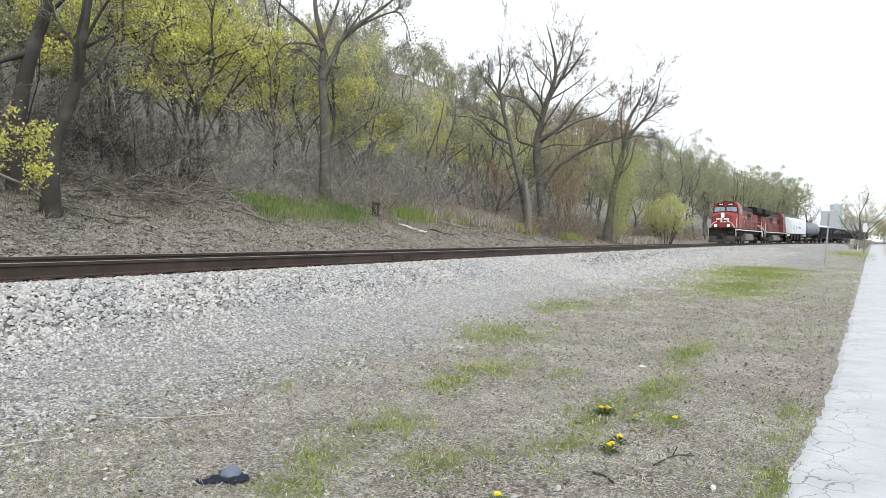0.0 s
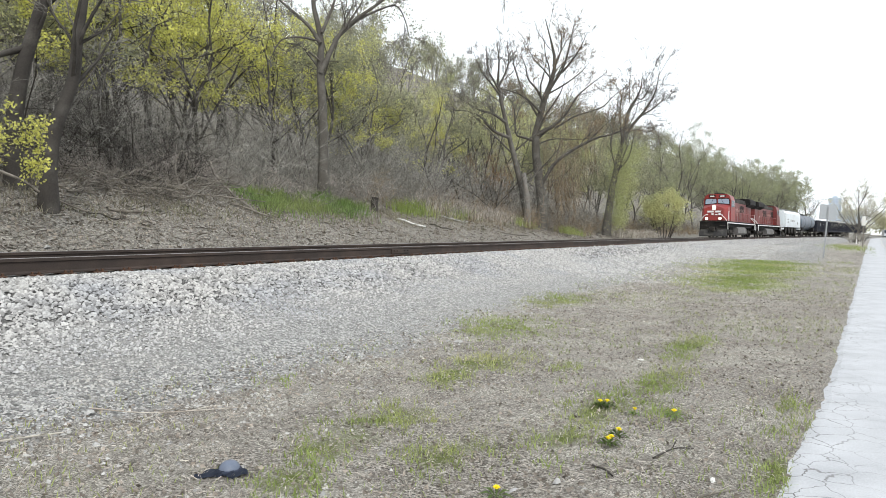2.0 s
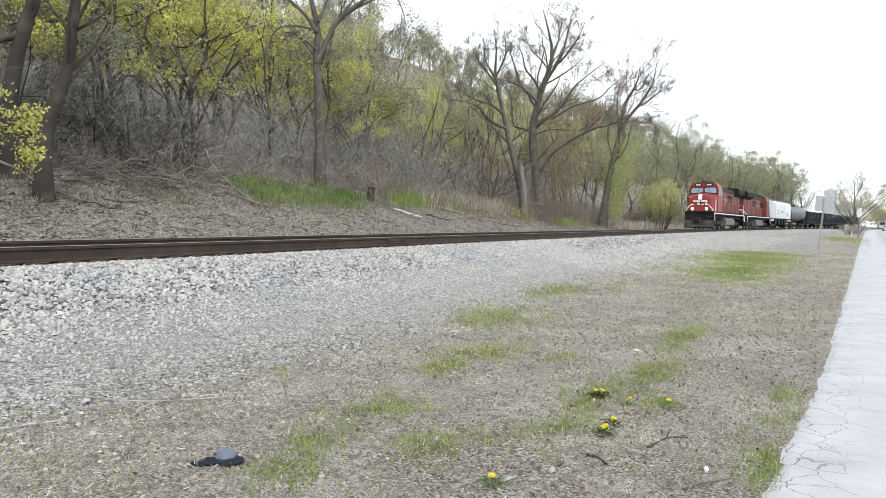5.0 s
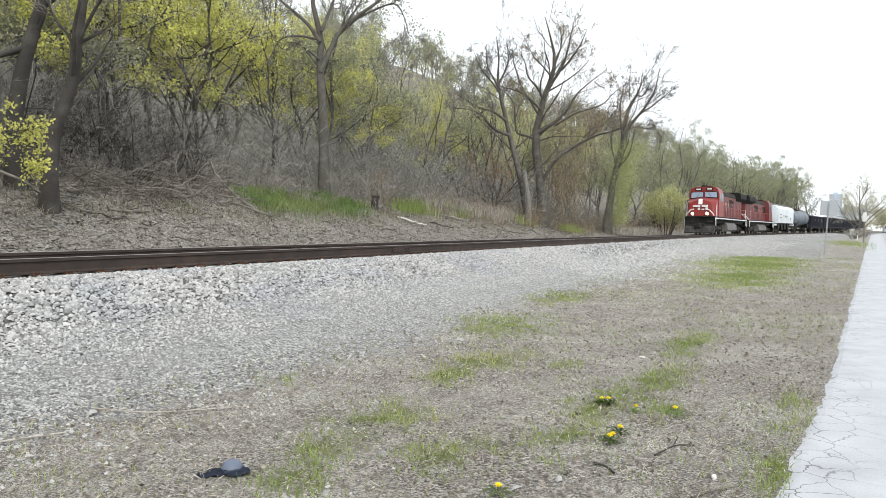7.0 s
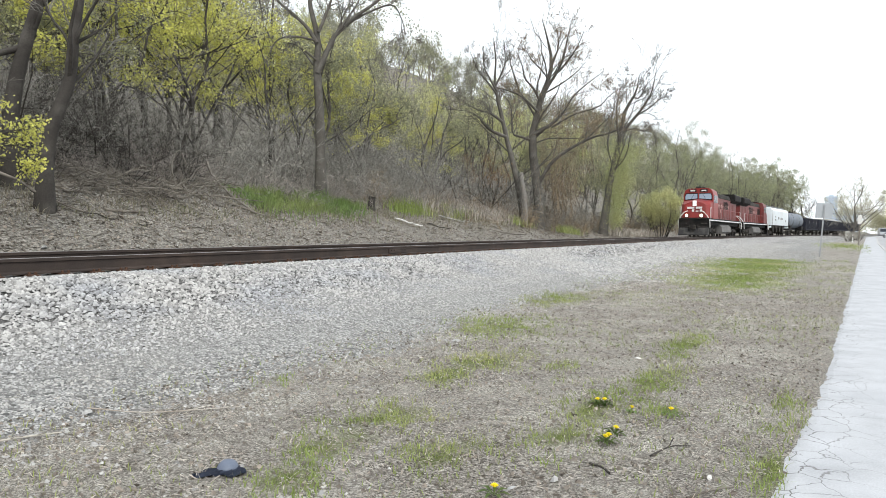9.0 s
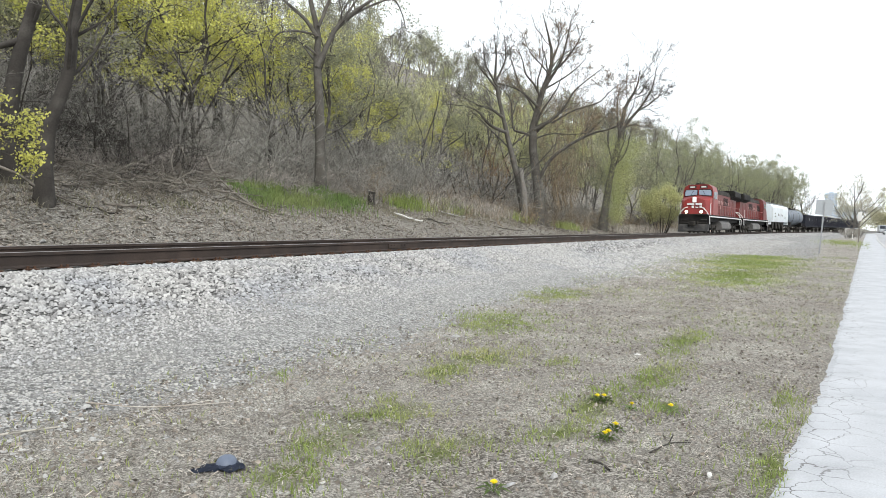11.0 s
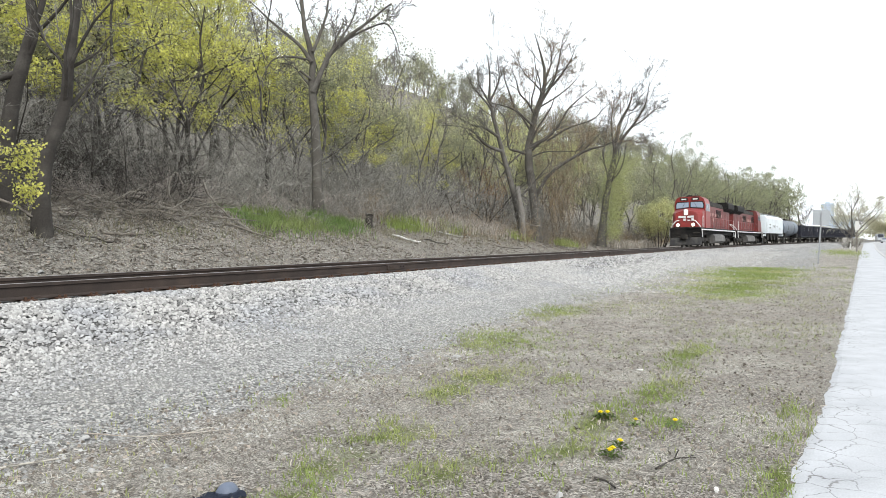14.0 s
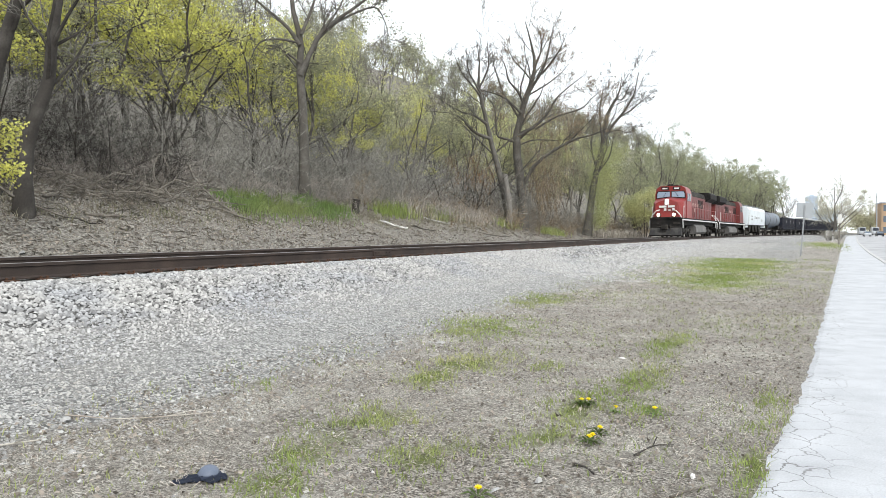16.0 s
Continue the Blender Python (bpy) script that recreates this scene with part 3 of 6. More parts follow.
def strewn(rng, n, y0, y1, w0, w1, power=1.0):
    """Random places beside the track: y0..y1 along it, denser near y0; w0..w1 to the right of its centre."""
    y = y0 + (y1 - y0) * rng.uniform(0, 1, n) ** power
    w = rng.uniform(w0, w1, n)
    return track_x(y) + w, y


def build_ballast():
    rng = np.random.default_rng(11)
    x, y = strewn(rng, 52000, -2.5, 26, 1.35, 4.6, 1.45)
    x3, y3 = strewn(rng, 2500, -2, 40, -3.0, -1.3, 1.3)
    x4, y4 = strewn(rng, 1200, -2, 25, -0.68, 0.68, 1.3)
    keep = rng.uniform(0, 1, len(x)) < 1.15 - 0.75 * smooth((x - track_x(y) - 3.6) / 2.0)
    x, y = x[keep], y[keep]
    xs, ys = np.concatenate([x, x3, x4]), np.concatenate([y, y3, y4])
    size = np.concatenate([0.05 - 0.02 * smooth((x - track_x(y) - 2.9) / 1.4), np.full(len(x3), 0.06), np.full(len(x4), 0.06)])
    v, f = stones(rng, xs, ys, size, 0.08, 0.7)
    tagged(new("ballast", mesh_np("ballast", v, f, M_STONE)), "pale angular limestone ballast beside the rails", "ballast", kind="stuff")
    x, y = strewn(rng, 30000, 20, 190, 1.35, 5.6, 1.7)
    v, f = chips(rng, x, y, 0.075 + 0.0007 * y, 0.7)
    tagged(new("ballast", mesh_np("ballast", v, f, M_STONE)), "pale limestone ballast beside the far track", "ballast", kind="stuff")
    x, y = strewn(rng, 75000, -2.0, 24, 3.2, 8.4, 1.5)
    keep = rng.uniform(0, 1, len(x)) < smooth((7.4 - (x - track_x(y))) / 2.4) + 0.04
    v, f = chips(rng, x[keep], y[keep], np.full(keep.sum(), 0.03), 0.62)
    tagged(new("gravel", mesh_np("gravel", v, f, M_CHIP, True)), "fine pale gravel trodden into the verge", "gravel", kind="stuff")
    x, y = strewn(rng, 26000, 20, 75, 4.2, 9.5, 1.3)
    keep = (x < path_x(y) - 0.1) & (rng.uniform(0, 1, len(x)) < smooth((9.8 - (x - track_x(y))) / 2.5) * (0.35 + 0.65 * smooth((y - 26) / 10)) + 0.3 * (x - track_x(y) < 6.5))
    v, f = chips(rng, x[keep], y[keep], np.full(keep.sum(), 0.08), 0.6)
    tagged(new("gravel", mesh_np("gravel", v, f, M_CHIP)), "pale gravel spread beside the far track", "gravel", kind="stuff")


build_ballast()


# ---- trees ----
def unit(a):
    return a / np.maximum(np.linalg.norm(a, axis=-1, keepdims=True), 1e-9)


def tubes(P, R, k):
    """Tapered tubes with k sides along many polylines: P (b, n, 3), R (b, n)."""
    b, n, _ = P.shape
    t = unit(np.gradient(P, axis=1))
    ref = np.where(np.abs(t[:, :1, 2:]) > 0.8, np.array([1.0, 0, 0]), np.array([0, 0, 1.0]))
    u = unit(np.cross(t, np.broadcast_to(ref, t.shape)))
    w = np.cross(t, u)
    a = np.arange(k) * 2 * np.pi / k
    v = P[:, :, None] + R[:, :, None, None] * (np.cos(a)[:, None] * u[:, :, None] + np.sin(a)[:, None] * w[:, :, None])
    i, j, s = np.meshgrid(np.arange(b), np.arange(n - 1), np.arange(k), indexing="ij")
    o, s2 = (i * n + j) * k, (s + 1) % k
    return v.reshape(-1, 3), np.stack([o + s, o + s2, o + k + s2, o + k + s], -1).reshape(-1, 4)


def ribbons(rng, P, R):
    """The finest twigs: slim strips along many polylines."""
    b, n, _ = P.shape
    t = unit(P[:, -1] - P[:, 0])
    q = rng.normal(size=(b, 3))
    u = unit(np.cross(t, q))[:, None] * R[:, :, None]
    v = np.stack([P - u, P + u], 2)
    i, j = np.meshgrid(np.arange(b), np.arange(n - 1), indexing="ij")
    o = (i * n + j) * 2
    return v.reshape(-1, 3), np.stack([o, o + 1, o + 3, o + 2], -1).reshape(-1, 4)


def sprout(rng, P, R, count, ratio, spread, n, lo=0.3, up=0.25, wob=0.18, thin=0.52, rmin=0.004, tip=0.3):
    """Branches from branches: count on each, by the parent's length."""
    b, m, _ = P.shape
    ln = np.linalg.norm(np.diff(P, axis=1), axis=2).sum(1)
    k = np.repeat(np.arange(b), count)
    f = rng.uniform(lo, 1, b * count)
    g = np.minimum(f * (m - 1), m - 1.001)
    i = g.astype(int)
    h = (g - i)[:, None]
    p0 = P[k, i] * (1 - h) + P[k, i + 1] * h
    t = unit(P[k, i + 1] - P[k, i])
    r0 = (R[k, i] * (1 - h[:, 0]) + R[k, i + 1] * h[:, 0]) * thin
    q = rng.normal(size=(b * count, 3))
    q = unit(q - (q * t).sum(1, keepdims=True) * t)
    sp = (spread * rng.uniform(0.6, 1.3, b * count))[:, None]
    d = unit(np.cos(sp) * t + np.sin(sp) * q + np.array([0, 0, up]))
    L = ln[k] * ratio * (1.15 - 0.55 * f) * rng.uniform(0.6, 1.35, b * count)
    pts = [p0]
    for _ in range(n - 1):
        d = unit(d + wob * rng.normal(size=d.shape) + np.array([0, 0, up * 0.25]))
        pts.append(pts[-1] + d * (L / (n - 1))[:, None])
    rad = np.maximum(r0[:, None] * np.linspace(1, tip, n)[None], rmin)
    return np.stack(pts, 1), rad


def join(parts):
    vs, fs, o = [], [], 0
    for v, f in parts:
        vs.append(v)
        fs.append(f + o)
        o += len(v)
    return np.concatenate(vs), np.concatenate(fs)


def leaves(rng, centres, per, spread, size):
    """Small folded leaves in loose tufts round the centres; two triangles each."""
    c = np.repeat(centres, per, 0) + rng.normal(0, spread, (len(centres) * per, 3))
    n = len(c)
    a, b = unit(rng.normal(size=(n, 3))), rng.normal(size=(n, 3))
    b = unit(b - (a * b).sum(1, keepdims=True) * a)
    s = (size * rng.uniform(0.6, 1.4, n))[:, None]
    fold = np.cross(a, b) * s * 0.18
    v = np.stack([c - a * s * 0.5, c + b * s * 0.38 + fold, c + a * s * 0.5, c - b * s * 0.38 + fold], 1)
    o = np.arange(n)[:, None] * 4
    return v.reshape(-1, 3), np.concatenate([o + np.array([0, 1, 2]), o + np.array([0, 2, 3])])


def spline(pts, n):
    """A smooth polyline of n points through a few."""
    p = np.array(pts, float)
    t = np.linspace(0, len(p) - 1, n)
    i = np.minimum(t.astype(int), len(p) - 2)
    h = (t - i)[:, None]
    pad = np.concatenate([[2 * p[0] - p[1]], p, [2 * p[-1] - p[-2]]])
    a, b, c, d = pad[i], pad[i + 1], pad[i + 2], pad[i + 3]
    return 0.5 * (2 * b + (c - a) * h + (2 * a - 5 * b + 4 * c - d) * h ** 2 + (3 * b - a - 3 * c + d) * h ** 3)


def make_tree(name, rng, stems, orders, bark, twig, leaf=None, leafy=(0, 0.25, 0.1), leaf_from=0.0, label="", at=None, group="", category="tree", rmin=0.006, thin=0.52):
    """stems: (points, foot radius, top radius); orders: (count, ratio, spread, points, lo, up). Parts: trunk, twigs, leaves."""
    tree = empty(name, at, label=label, category=category, group=group)
    P = np.stack([spline(p, 12) for p, _, _ in stems])
    R = np.stack([np.linspace(1, 0, 12) ** 0.8 * (a - b) + b for _, a, b in stems])
    foot = P[:, 0, 2] < 0.4
    R[foot, 0] *= 1.35
    wood, fine = [tubes(P, R, 8)], []
    lev = (P, R)
    ends = []
    for i, (count, ratio, spread, n, lo, up) in enumerate(orders):
        lev = sprout(rng, *lev, count, ratio, spread, n, lo, up, rmin=rmin, thin=thin)
        if i < 2:
            (wood if i == 0 or len(orders) > 3 else fine).append(tubes(*lev, 5 if i == 0 else 3))
        else:
            fine.append(ribbons(rng, *lev))
        ends.append(lev[0])
    v, f = join(wood)
    part("trunk", mesh_np("trunk", v, f, bark, True), None, tree)
    if fine:
        v, f = join(fine)
        tagged(part("crown", mesh_np("crown", v, f, twig), None, tree), kind="stuff")
    per, spread, size = leafy
    if leaf and per:
        c = ends[-1][:, ends[-1].shape[1] // 2:].reshape(-1, 3)
        c = c[c[:, 2] > leaf_from]
        v, f = leaves(rng, c, per, spread, size)
        tagged(part("foliage", mesh_np("foliage", v, f, leaf), None, tree), kind="stuff")
    return tree


def stand(y, v, turn=0.0, dz=-0.1):
    """A pose on the ground, y along the track and v to the left of its centre."""
    x = float(track_x(y)) - v
    return pose(x, y, float(height(x, y)) + dz, 0, 0, turn)


def bearing(x, y):
    """The turn that sets a thing's own x axis square to the line from the path."""
    return -math.degrees(math.atan2(x, y))


def hero(name, rng, y, v, stems, orders, *a, thin=0.42, rmin=0.012, **k):
    x = float(track_x(y)) - v
    return make_tree(name, rng, stems, orders, *a, rmin=rmin, thin=thin, at=pose(x, y, float(height(x, y)) - 0.1, 0, 0, bearing(x, y)), **k)


def bough(points, r0, r1, out=0.0):
    """A limb given across (x) and up (z); it swings out towards (-) or away from (+) the path as it grows."""
    n = len(points) - 1
    return [(x, out * (i / n) ** 1.3, z) for i, (x, z) in enumerate(points)], r0 * 0.82, r1 * 0.7


TWIGGY = [(10, 0.32, 0.75, 6, 0.2, 0.14), (6, 0.58, 0.7, 5, 0.15, 0.14), (4, 0.62, 0.6, 4, 0.15, 0.1), (3, 0.6, 0.55, 3, 0.2, 0.05)]


def build_hero_trees():
    rng = np.random.default_rng(21)
    # the tall bare tree behind the green bank, its crown above
    hero("tree", rng, 26.4, 9.5, [
        bough([(0, 0), (-0.02, 3.0), (-0.1, 5.1), (-0.18, 6.4), (-0.12, 7.7), (-0.45, 9.0), (-0.6, 11), (-0.5, 13)], 0.3, 0.05, 0.5),
        bough([(-0.15, 6.0), (0.2, 6.8), (0.7, 7.8), (1.4, 8.5), (2.5, 9.3), (3.6, 10.2)], 0.17, 0.05, -0.4),
        bough([(0.75, 7.8), (1.5, 8.5), (2.7, 9.1), (3.4, 9.2), (3.75, 8.5), (3.95, 7.6)], 0.08, 0.015, -1.0),
        bough([(-0.18, 7.4), (-0.6, 8.1), (-1.2, 8.7), (-1.9, 9.3), (-3.0, 10.4)], 0.13, 0.04, 0.6),
        bough([(-0.2, 6.6), (-0.7, 6.95), (-1.2, 7.2), (-1.7, 7.2)], 0.07, 0.02, -0.5),
        bough([(-0.15, 7.5), (-1.0, 7.6), (-1.8, 7.45), (-2.15, 7.0), (-2.5, 6.1)], 0.07, 0.015, -0.8),
        bough([(-0.1, 7.9), (0.2, 8.7), (0.6, 10.0), (0.8, 12)], 0.11, 0.03, 0.9),
        bough([(0.75, 7.9), (1.2, 8.6), (1.8, 9.6), (2.2, 11)], 0.09, 0.02, 0.7)],
        [(6, 0.26, 0.85, 6, 0.35, 0.12), (6, 0.5, 0.75, 5, 0.25, 0.05), (5, 0.55, 0.7, 4, 0.2, 0.0)], M_BARK, M_TWIG,
        label="tall bare grey-barked tree with forking limbs behind the track")
    # the pair of leaning trunks at the left end of the clearing
    hero("tree", rng, 11.7, 7.4, [
        ([(0, 0, 0), (0.05, 0, 1.6), (0.25, 0, 2.6), (0.62, 0, 3.6), (0.75, 0, 5.0), (0.95, 0, 6.3), (1.2, 0.3, 9), (1.0, 0.4, 12)], 0.22, 0.05),
        ([(0.7, 0, 4.4), (0.5, 0, 4.9), (0.1, 0.2, 5.6), (-0.3, 0.3, 7.5)], 0.04, 0.02),
        ([(0.8, 0, 4.7), (1.2, 0, 5.0), (1.45, 0, 5.2)], 0.05, 0.02)],
        [(4, 0.3, 0.8, 6, 0.4, 0.2), (5, 0.5, 0.7, 5, 0.25, 0.1), (4, 0.5, 0.7, 4, 0.2, 0.1)], M_BARK_DARK, M_TWIG,
        label="grey tree trunk that bends as it rises")
    hero("tree", rng, 11.6, 8.7, [
        ([(0, 0, 0), (0.0, 0, 2.0), (0.2, 0, 3.4), (0.55, 0, 4.8), (0.7, 0, 5.6), (0.4, 0.2, 7.2), (-0.2, 0.4, 10)], 0.24, 0.06),
        ([(0.3, 0, 4.0), (-0.4, 0, 3.7), (-1.4, 0, 3.2), (-2.4, 0, 3.1)], 0.1, 0.04),
        ([(0.65, 0, 5.2), (1.0, 0, 6.5), (1.1, 0.4, 9)], 0.1, 0.04)],
        [(4, 0.3, 0.8, 6, 0.4, 0.2), (5, 0.5, 0.7, 5, 0.25, 0.1), (4, 0.5, 0.7, 4, 0.2, 0.1)], M_BARK_DARK, M_TWIG,
        label="dark forked tree trunk leaning over dead wood")
    # the old many-limbed bare tree by the bend
    hero("tree", rng, 52, 8.0, [
        bough([(-0.4, 0), (-0.35, 2.7), (-0.7, 5.0), (-0.9, 7.2), (-0.6, 8.8), (-0.2, 10.5), (0.4, 12.1), (0.6, 13.4), (0.3, 15.0), (-0.2, 16.9)], 0.5, 0.025, 0.6),
        bough([(-0.3, 10.3), (0.5, 11.6), (1.2, 12.7), (1.6, 14.0), (2.0, 15.9)], 0.18, 0.02, -0.8),
        bough([(1.1, 12.4), (1.9, 13.3), (2.5, 14.1), (3.0, 15.2)], 0.11, 0.02, -1.2),
        bough([(-0.75, 7.6), (0.6, 8.3), (1.6, 9.3), (2.2, 10.3), (3.0, 11.0), (4.5, 12.1)], 0.15, 0.02, -1.4),
        bough([(-0.9, 6.8), (0.5, 7.3), (2.3, 7.3), (4.2, 7.5)], 0.08, 0.02, 1.2),
        bough([(-0.5, 3.4), (0.6, 5.3), (2.3, 6.5), (3.8, 7.2), (4.9, 7.4), (6.1, 7.9)], 0.19, 0.04, -1.5),
        bough([(3.0, 6.8), (4.0, 7.8), (5.1, 8.8)], 0.08, 0.02, -1.0),
        bough([(0.6, 8.1), (2.3, 9.1), (4.2, 9.7), (5.0, 10.5), (5.7, 11.1)], 0.1, 0.02, 1.0),
        bough([(-0.85, 7.1), (-1.7, 7.4), (-2.4, 7.7), (-2.5, 8.8), (-2.7, 10.2), (-3.6, 11.2)], 0.13, 0.04, 0.5),
        bough([(-0.5, 9.4), (-1.3, 10.2), (-2.2, 10.8), (-3.6, 11.2)], 0.13, 0.04, -0.6),
        bough([(-0.3, 10.2), (-0.8, 11.2), (-1.5, 12.1), (-1.7, 13.1), (-2.2, 14.4)], 0.13, 0.02, 0.8),
        bough([(0.35, 11.9), (-0.3, 12.7), (-1.0, 13.4), (-1.6, 14.5)], 0.09, 0.02, -0.8),
        bough([(0.5, 12.8), (1.0, 14.0), (1.1, 15.1), (0.8, 16.4)], 0.09, 0.02, 0.5),
        bough([(-0.1, 10.7), (1.4, 11.6), (2.5, 12.5), (3.3, 13.4)], 0.09, 0.02, 1.2)],
        TWIGGY, M_BARK, M_TWIG_TAN, None, (0, 0, 0), 0.0, thin=0.35, rmin=0.0075,
        label="old bare tree with many spreading limbs and tan shoots")
    hero("tree", rng, 49, 8.0, [
        bough([(-0.3, 0), (-0.5, 1.8), (-0.8, 3.3), (-1.2, 5.0), (-1.6, 6.5), (-1.9, 7.8), (-2.5, 10.4), (-2.6, 11.4), (-2.5, 12.5), (-2.7, 14.4)], 0.34, 0.025, 0.3),
        bough([(-1.7, 6.9), (-2.7, 7.3), (-3.3, 7.8), (-3.8, 8.4), (-4.7, 8.8), (-6.2, 8.9)], 0.16, 0.03, -0.9),
        bough([(-1.95, 8.0), (-2.9, 8.7), (-3.8, 9.0), (-4.5, 9.4), (-6.0, 10.4)], 0.14, 0.03, 0.8),
        bough([(-2.4, 10.3), (-3.0, 11.4), (-3.4, 12.3), (-3.5, 13.9)], 0.11, 0.02, 0.4),
        bough([(-2.5, 10.8), (-2.0, 11.8), (-1.8, 12.6), (-1.9, 13.9)], 0.11, 0.02, -0.4),
        bough([(-2.4, 10.1), (-3.2, 11.1), (-3.8, 11.8), (-4.4, 13.2)], 0.1, 0.02, -0.9)],
        TWIGGY, M_BARK, M_TWIG, thin=0.35, rmin=0.0075,
        label="bare grey tree with long drooping side limbs")
    # the leaning tree hung with young ivy beside the bend
    hero("tree", rng, 63, 5.9, [
        bough([(-0.6, 0), (-0.2, 3.7), (0.2, 5.8), (0.6, 7.6), (0.9, 9.1), (1.2, 11.2), (1.8, 12.4), (2.3, 13.3), (2.5, 14.7)], 0.42, 0.03, 0.4),
        bough([(0.95, 9.2), (1.7, 10.3), (2.5, 11.2), (3.1, 12.1), (3.6, 13.1), (4.0, 15.2)], 0.19, 0.02, -0.6),
        bough([(2.4, 11.1), (3.3, 11.6), (4.1, 12.3), (5.2, 13.2)], 0.1, 0.02, 0.6),
        bough([(0.8, 8.7), (0.6, 10.7), (0.6, 12.1), (0.9, 14.1)], 0.14, 0.02, 0.8),
        bough([(1.0, 9.6), (2.2, 9.8), (3.0, 9.5), (3.8, 10.1)], 0.08, 0.02, -0.8),
        bough([(2.0, 12.7), (2.5, 12.6), (3.0, 13.4), (3.4, 14.5)], 0.09, 0.02, 0.5),
        bough([(0.3, 6.2), (-0.2, 8.3), (0.0, 10.2), (0.4, 12.2)], 0.11, 0.02, 0.7)],
        TWIGGY, M_BARK, M_TWIG, thin=0.35, rmin=0.0085,
        label="dark leaning tree with upswept bare limbs")


build_hero_trees()


def generic(rng, h, r, kind):
    """Stems and orders of a crooked woodland tree that forks low and spreads."""
    def wander(x, y, z, dx, dy, top, n=5):
        pts = [(x, y, z)]
        for i in range(1, n):
            u = i / (n - 1)
            pts.append((x + dx * u + rng.normal(0, 0.026) * h, y + dy * u + rng.normal(0, 0.026) * h, z + (top - z) * u))
        return pts

    lean = rng.normal(0, 0.09, 2) * h
    main = wander(0, 0, 0, lean[0], lean[1], h, 6)
    stems = [(main, r, 0.025)]
    a = rng.uniform(0, 6.28)
    for k in range(2 if kind == "leaf" else 1):
        f = main[1 + k]
        reach = h * rng.uniform(0.2, 0.36)
        stems.append((wander(*f, math.cos(a) * reach, math.sin(a) * reach, h * rng.uniform(0.68, 0.92)), r * 0.62, 0.022))
        a += rng.uniform(2.2, 4.0)
    if kind == "bare":
        return stems, [(8, 0.4, 0.85, 6, 0.2, 0.15), (6, 0.5, 0.85, 5, 0.2, 0.08), (5, 0.55, 0.75, 3, 0.2, 0.03)]
    return stems, [(8, 0.4, 1.15, 6, 0.25, 0.04), (5, 0.52, 0.95, 4, 0.25, 0.0), (4, 0.5, 0.9, 3, 0.2, 0.0)]


def build_woods():
    """Woodland trees: a dozen grown, then stood about the slope."""
    rng = np.random.default_rng(33)
    bank = []
    spec = [("bare", 13, 0.11, M_BARK_DARK, M_TWIG, None, (0, 0, 0), "bare slender woodland tree with grey twigs"),
            ("bare", 11, 0.1, M_BARK, M_TWIG, None, (0, 0, 0), "bare thin grey woodland tree"),
            ("leaf", 12, 0.12, M_BARK_DARK, M_TWIG, M_LEAF_YELLOW, (7, 0.15, 0.115), "woodland tree in fresh yellow-green spring leaf"),
            ("leaf", 10, 0.1, M_BARK_DARK, M_TWIG, M_LEAF_YELLOW, (7, 0.15, 0.12), "small maple in bright yellow-green spring leaf"),
            ("leaf", 13, 0.13, M_BARK, M_TWIG, M_LEAF_LIME, (5, 0.16, 0.12), "woodland tree with lime-green spring leaves"),
            ("leaf", 11, 0.11, M_BARK, M_TWIG, M_LEAF_OLIVE, (5, 0.22, 0.12), "woodland tree with thin olive spring leaves"),
            ("bare", 9, 0.08, M_BARK_DARK, M_TWIG_BRIAR, None, (0, 0, 0), "bare young woodland tree"),
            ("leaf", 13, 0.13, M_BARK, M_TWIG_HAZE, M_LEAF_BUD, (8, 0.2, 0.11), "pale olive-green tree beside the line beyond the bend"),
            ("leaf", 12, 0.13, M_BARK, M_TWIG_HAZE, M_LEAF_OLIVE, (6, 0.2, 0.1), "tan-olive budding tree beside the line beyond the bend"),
            ("leaf", 10, 0.12, M_BARK_DARK, M_TWIG, M_LEAF_MAPLE, (7, 0.16, 0.12), "spreading maple in dense bright yellow leaf")]
    for kind, h, r, bark, twig, leaf, leafy, label in spec:
        stems, orders = generic(rng, h, r, kind)
        bank.append(make_tree("tree", rng, stems, orders, bark, twig, leaf, leafy, 3.9, label=label, group="woodland trees", at=stand(-25, 20)))
    used = set()
    TALL = [s[1] * 1.04 for s in spec]

    def plant(kind, y, v, scale=1.0):
        x = float(track_x(y)) - v
        away = math.hypot(x, y)
        low = float(np.interp(math.degrees(math.atan2(-x, y)), [0, 4, 8, 13, 20, 29, 37, 50], [4.6, 5.6, 7.8, 8.6, 9.0, 12.6, 18.5, 30]))
        scale = min(scale * (1.0 if y < 95 else 1.3), (away * math.tan(math.radians(low)) + 1.5 - float(height(x, y))) / TALL[kind])
        m = stand(y, v, rng.uniform(0, 360), -0.15) @ Matrix.Diagonal((scale, scale, scale * rng.uniform(0.92, 1.1), 1))
        t = bank[kind]
        if kind in used:
            t = copy_thing(t, m)
        used.add(kind)
        t.matrix_basis = m

    # along the edge of the clearing and up the foot of the slope
    for y in np.arange(2, 84, 3.6):
        for v, kinds in ((13.5, (6, 6, 6, 5)), (17.5, (5, 3, 6, 1, 2, 0)), (23, (2, 3, 0, 3, 5, 2)), (30, (2, 4, 0, 5, 1))):
            plant(int(rng.choice(kinds)), y + rng.uniform(-1.5, 1.5), v + rng.uniform(-2, 2), rng.uniform(0.8, 1.15))
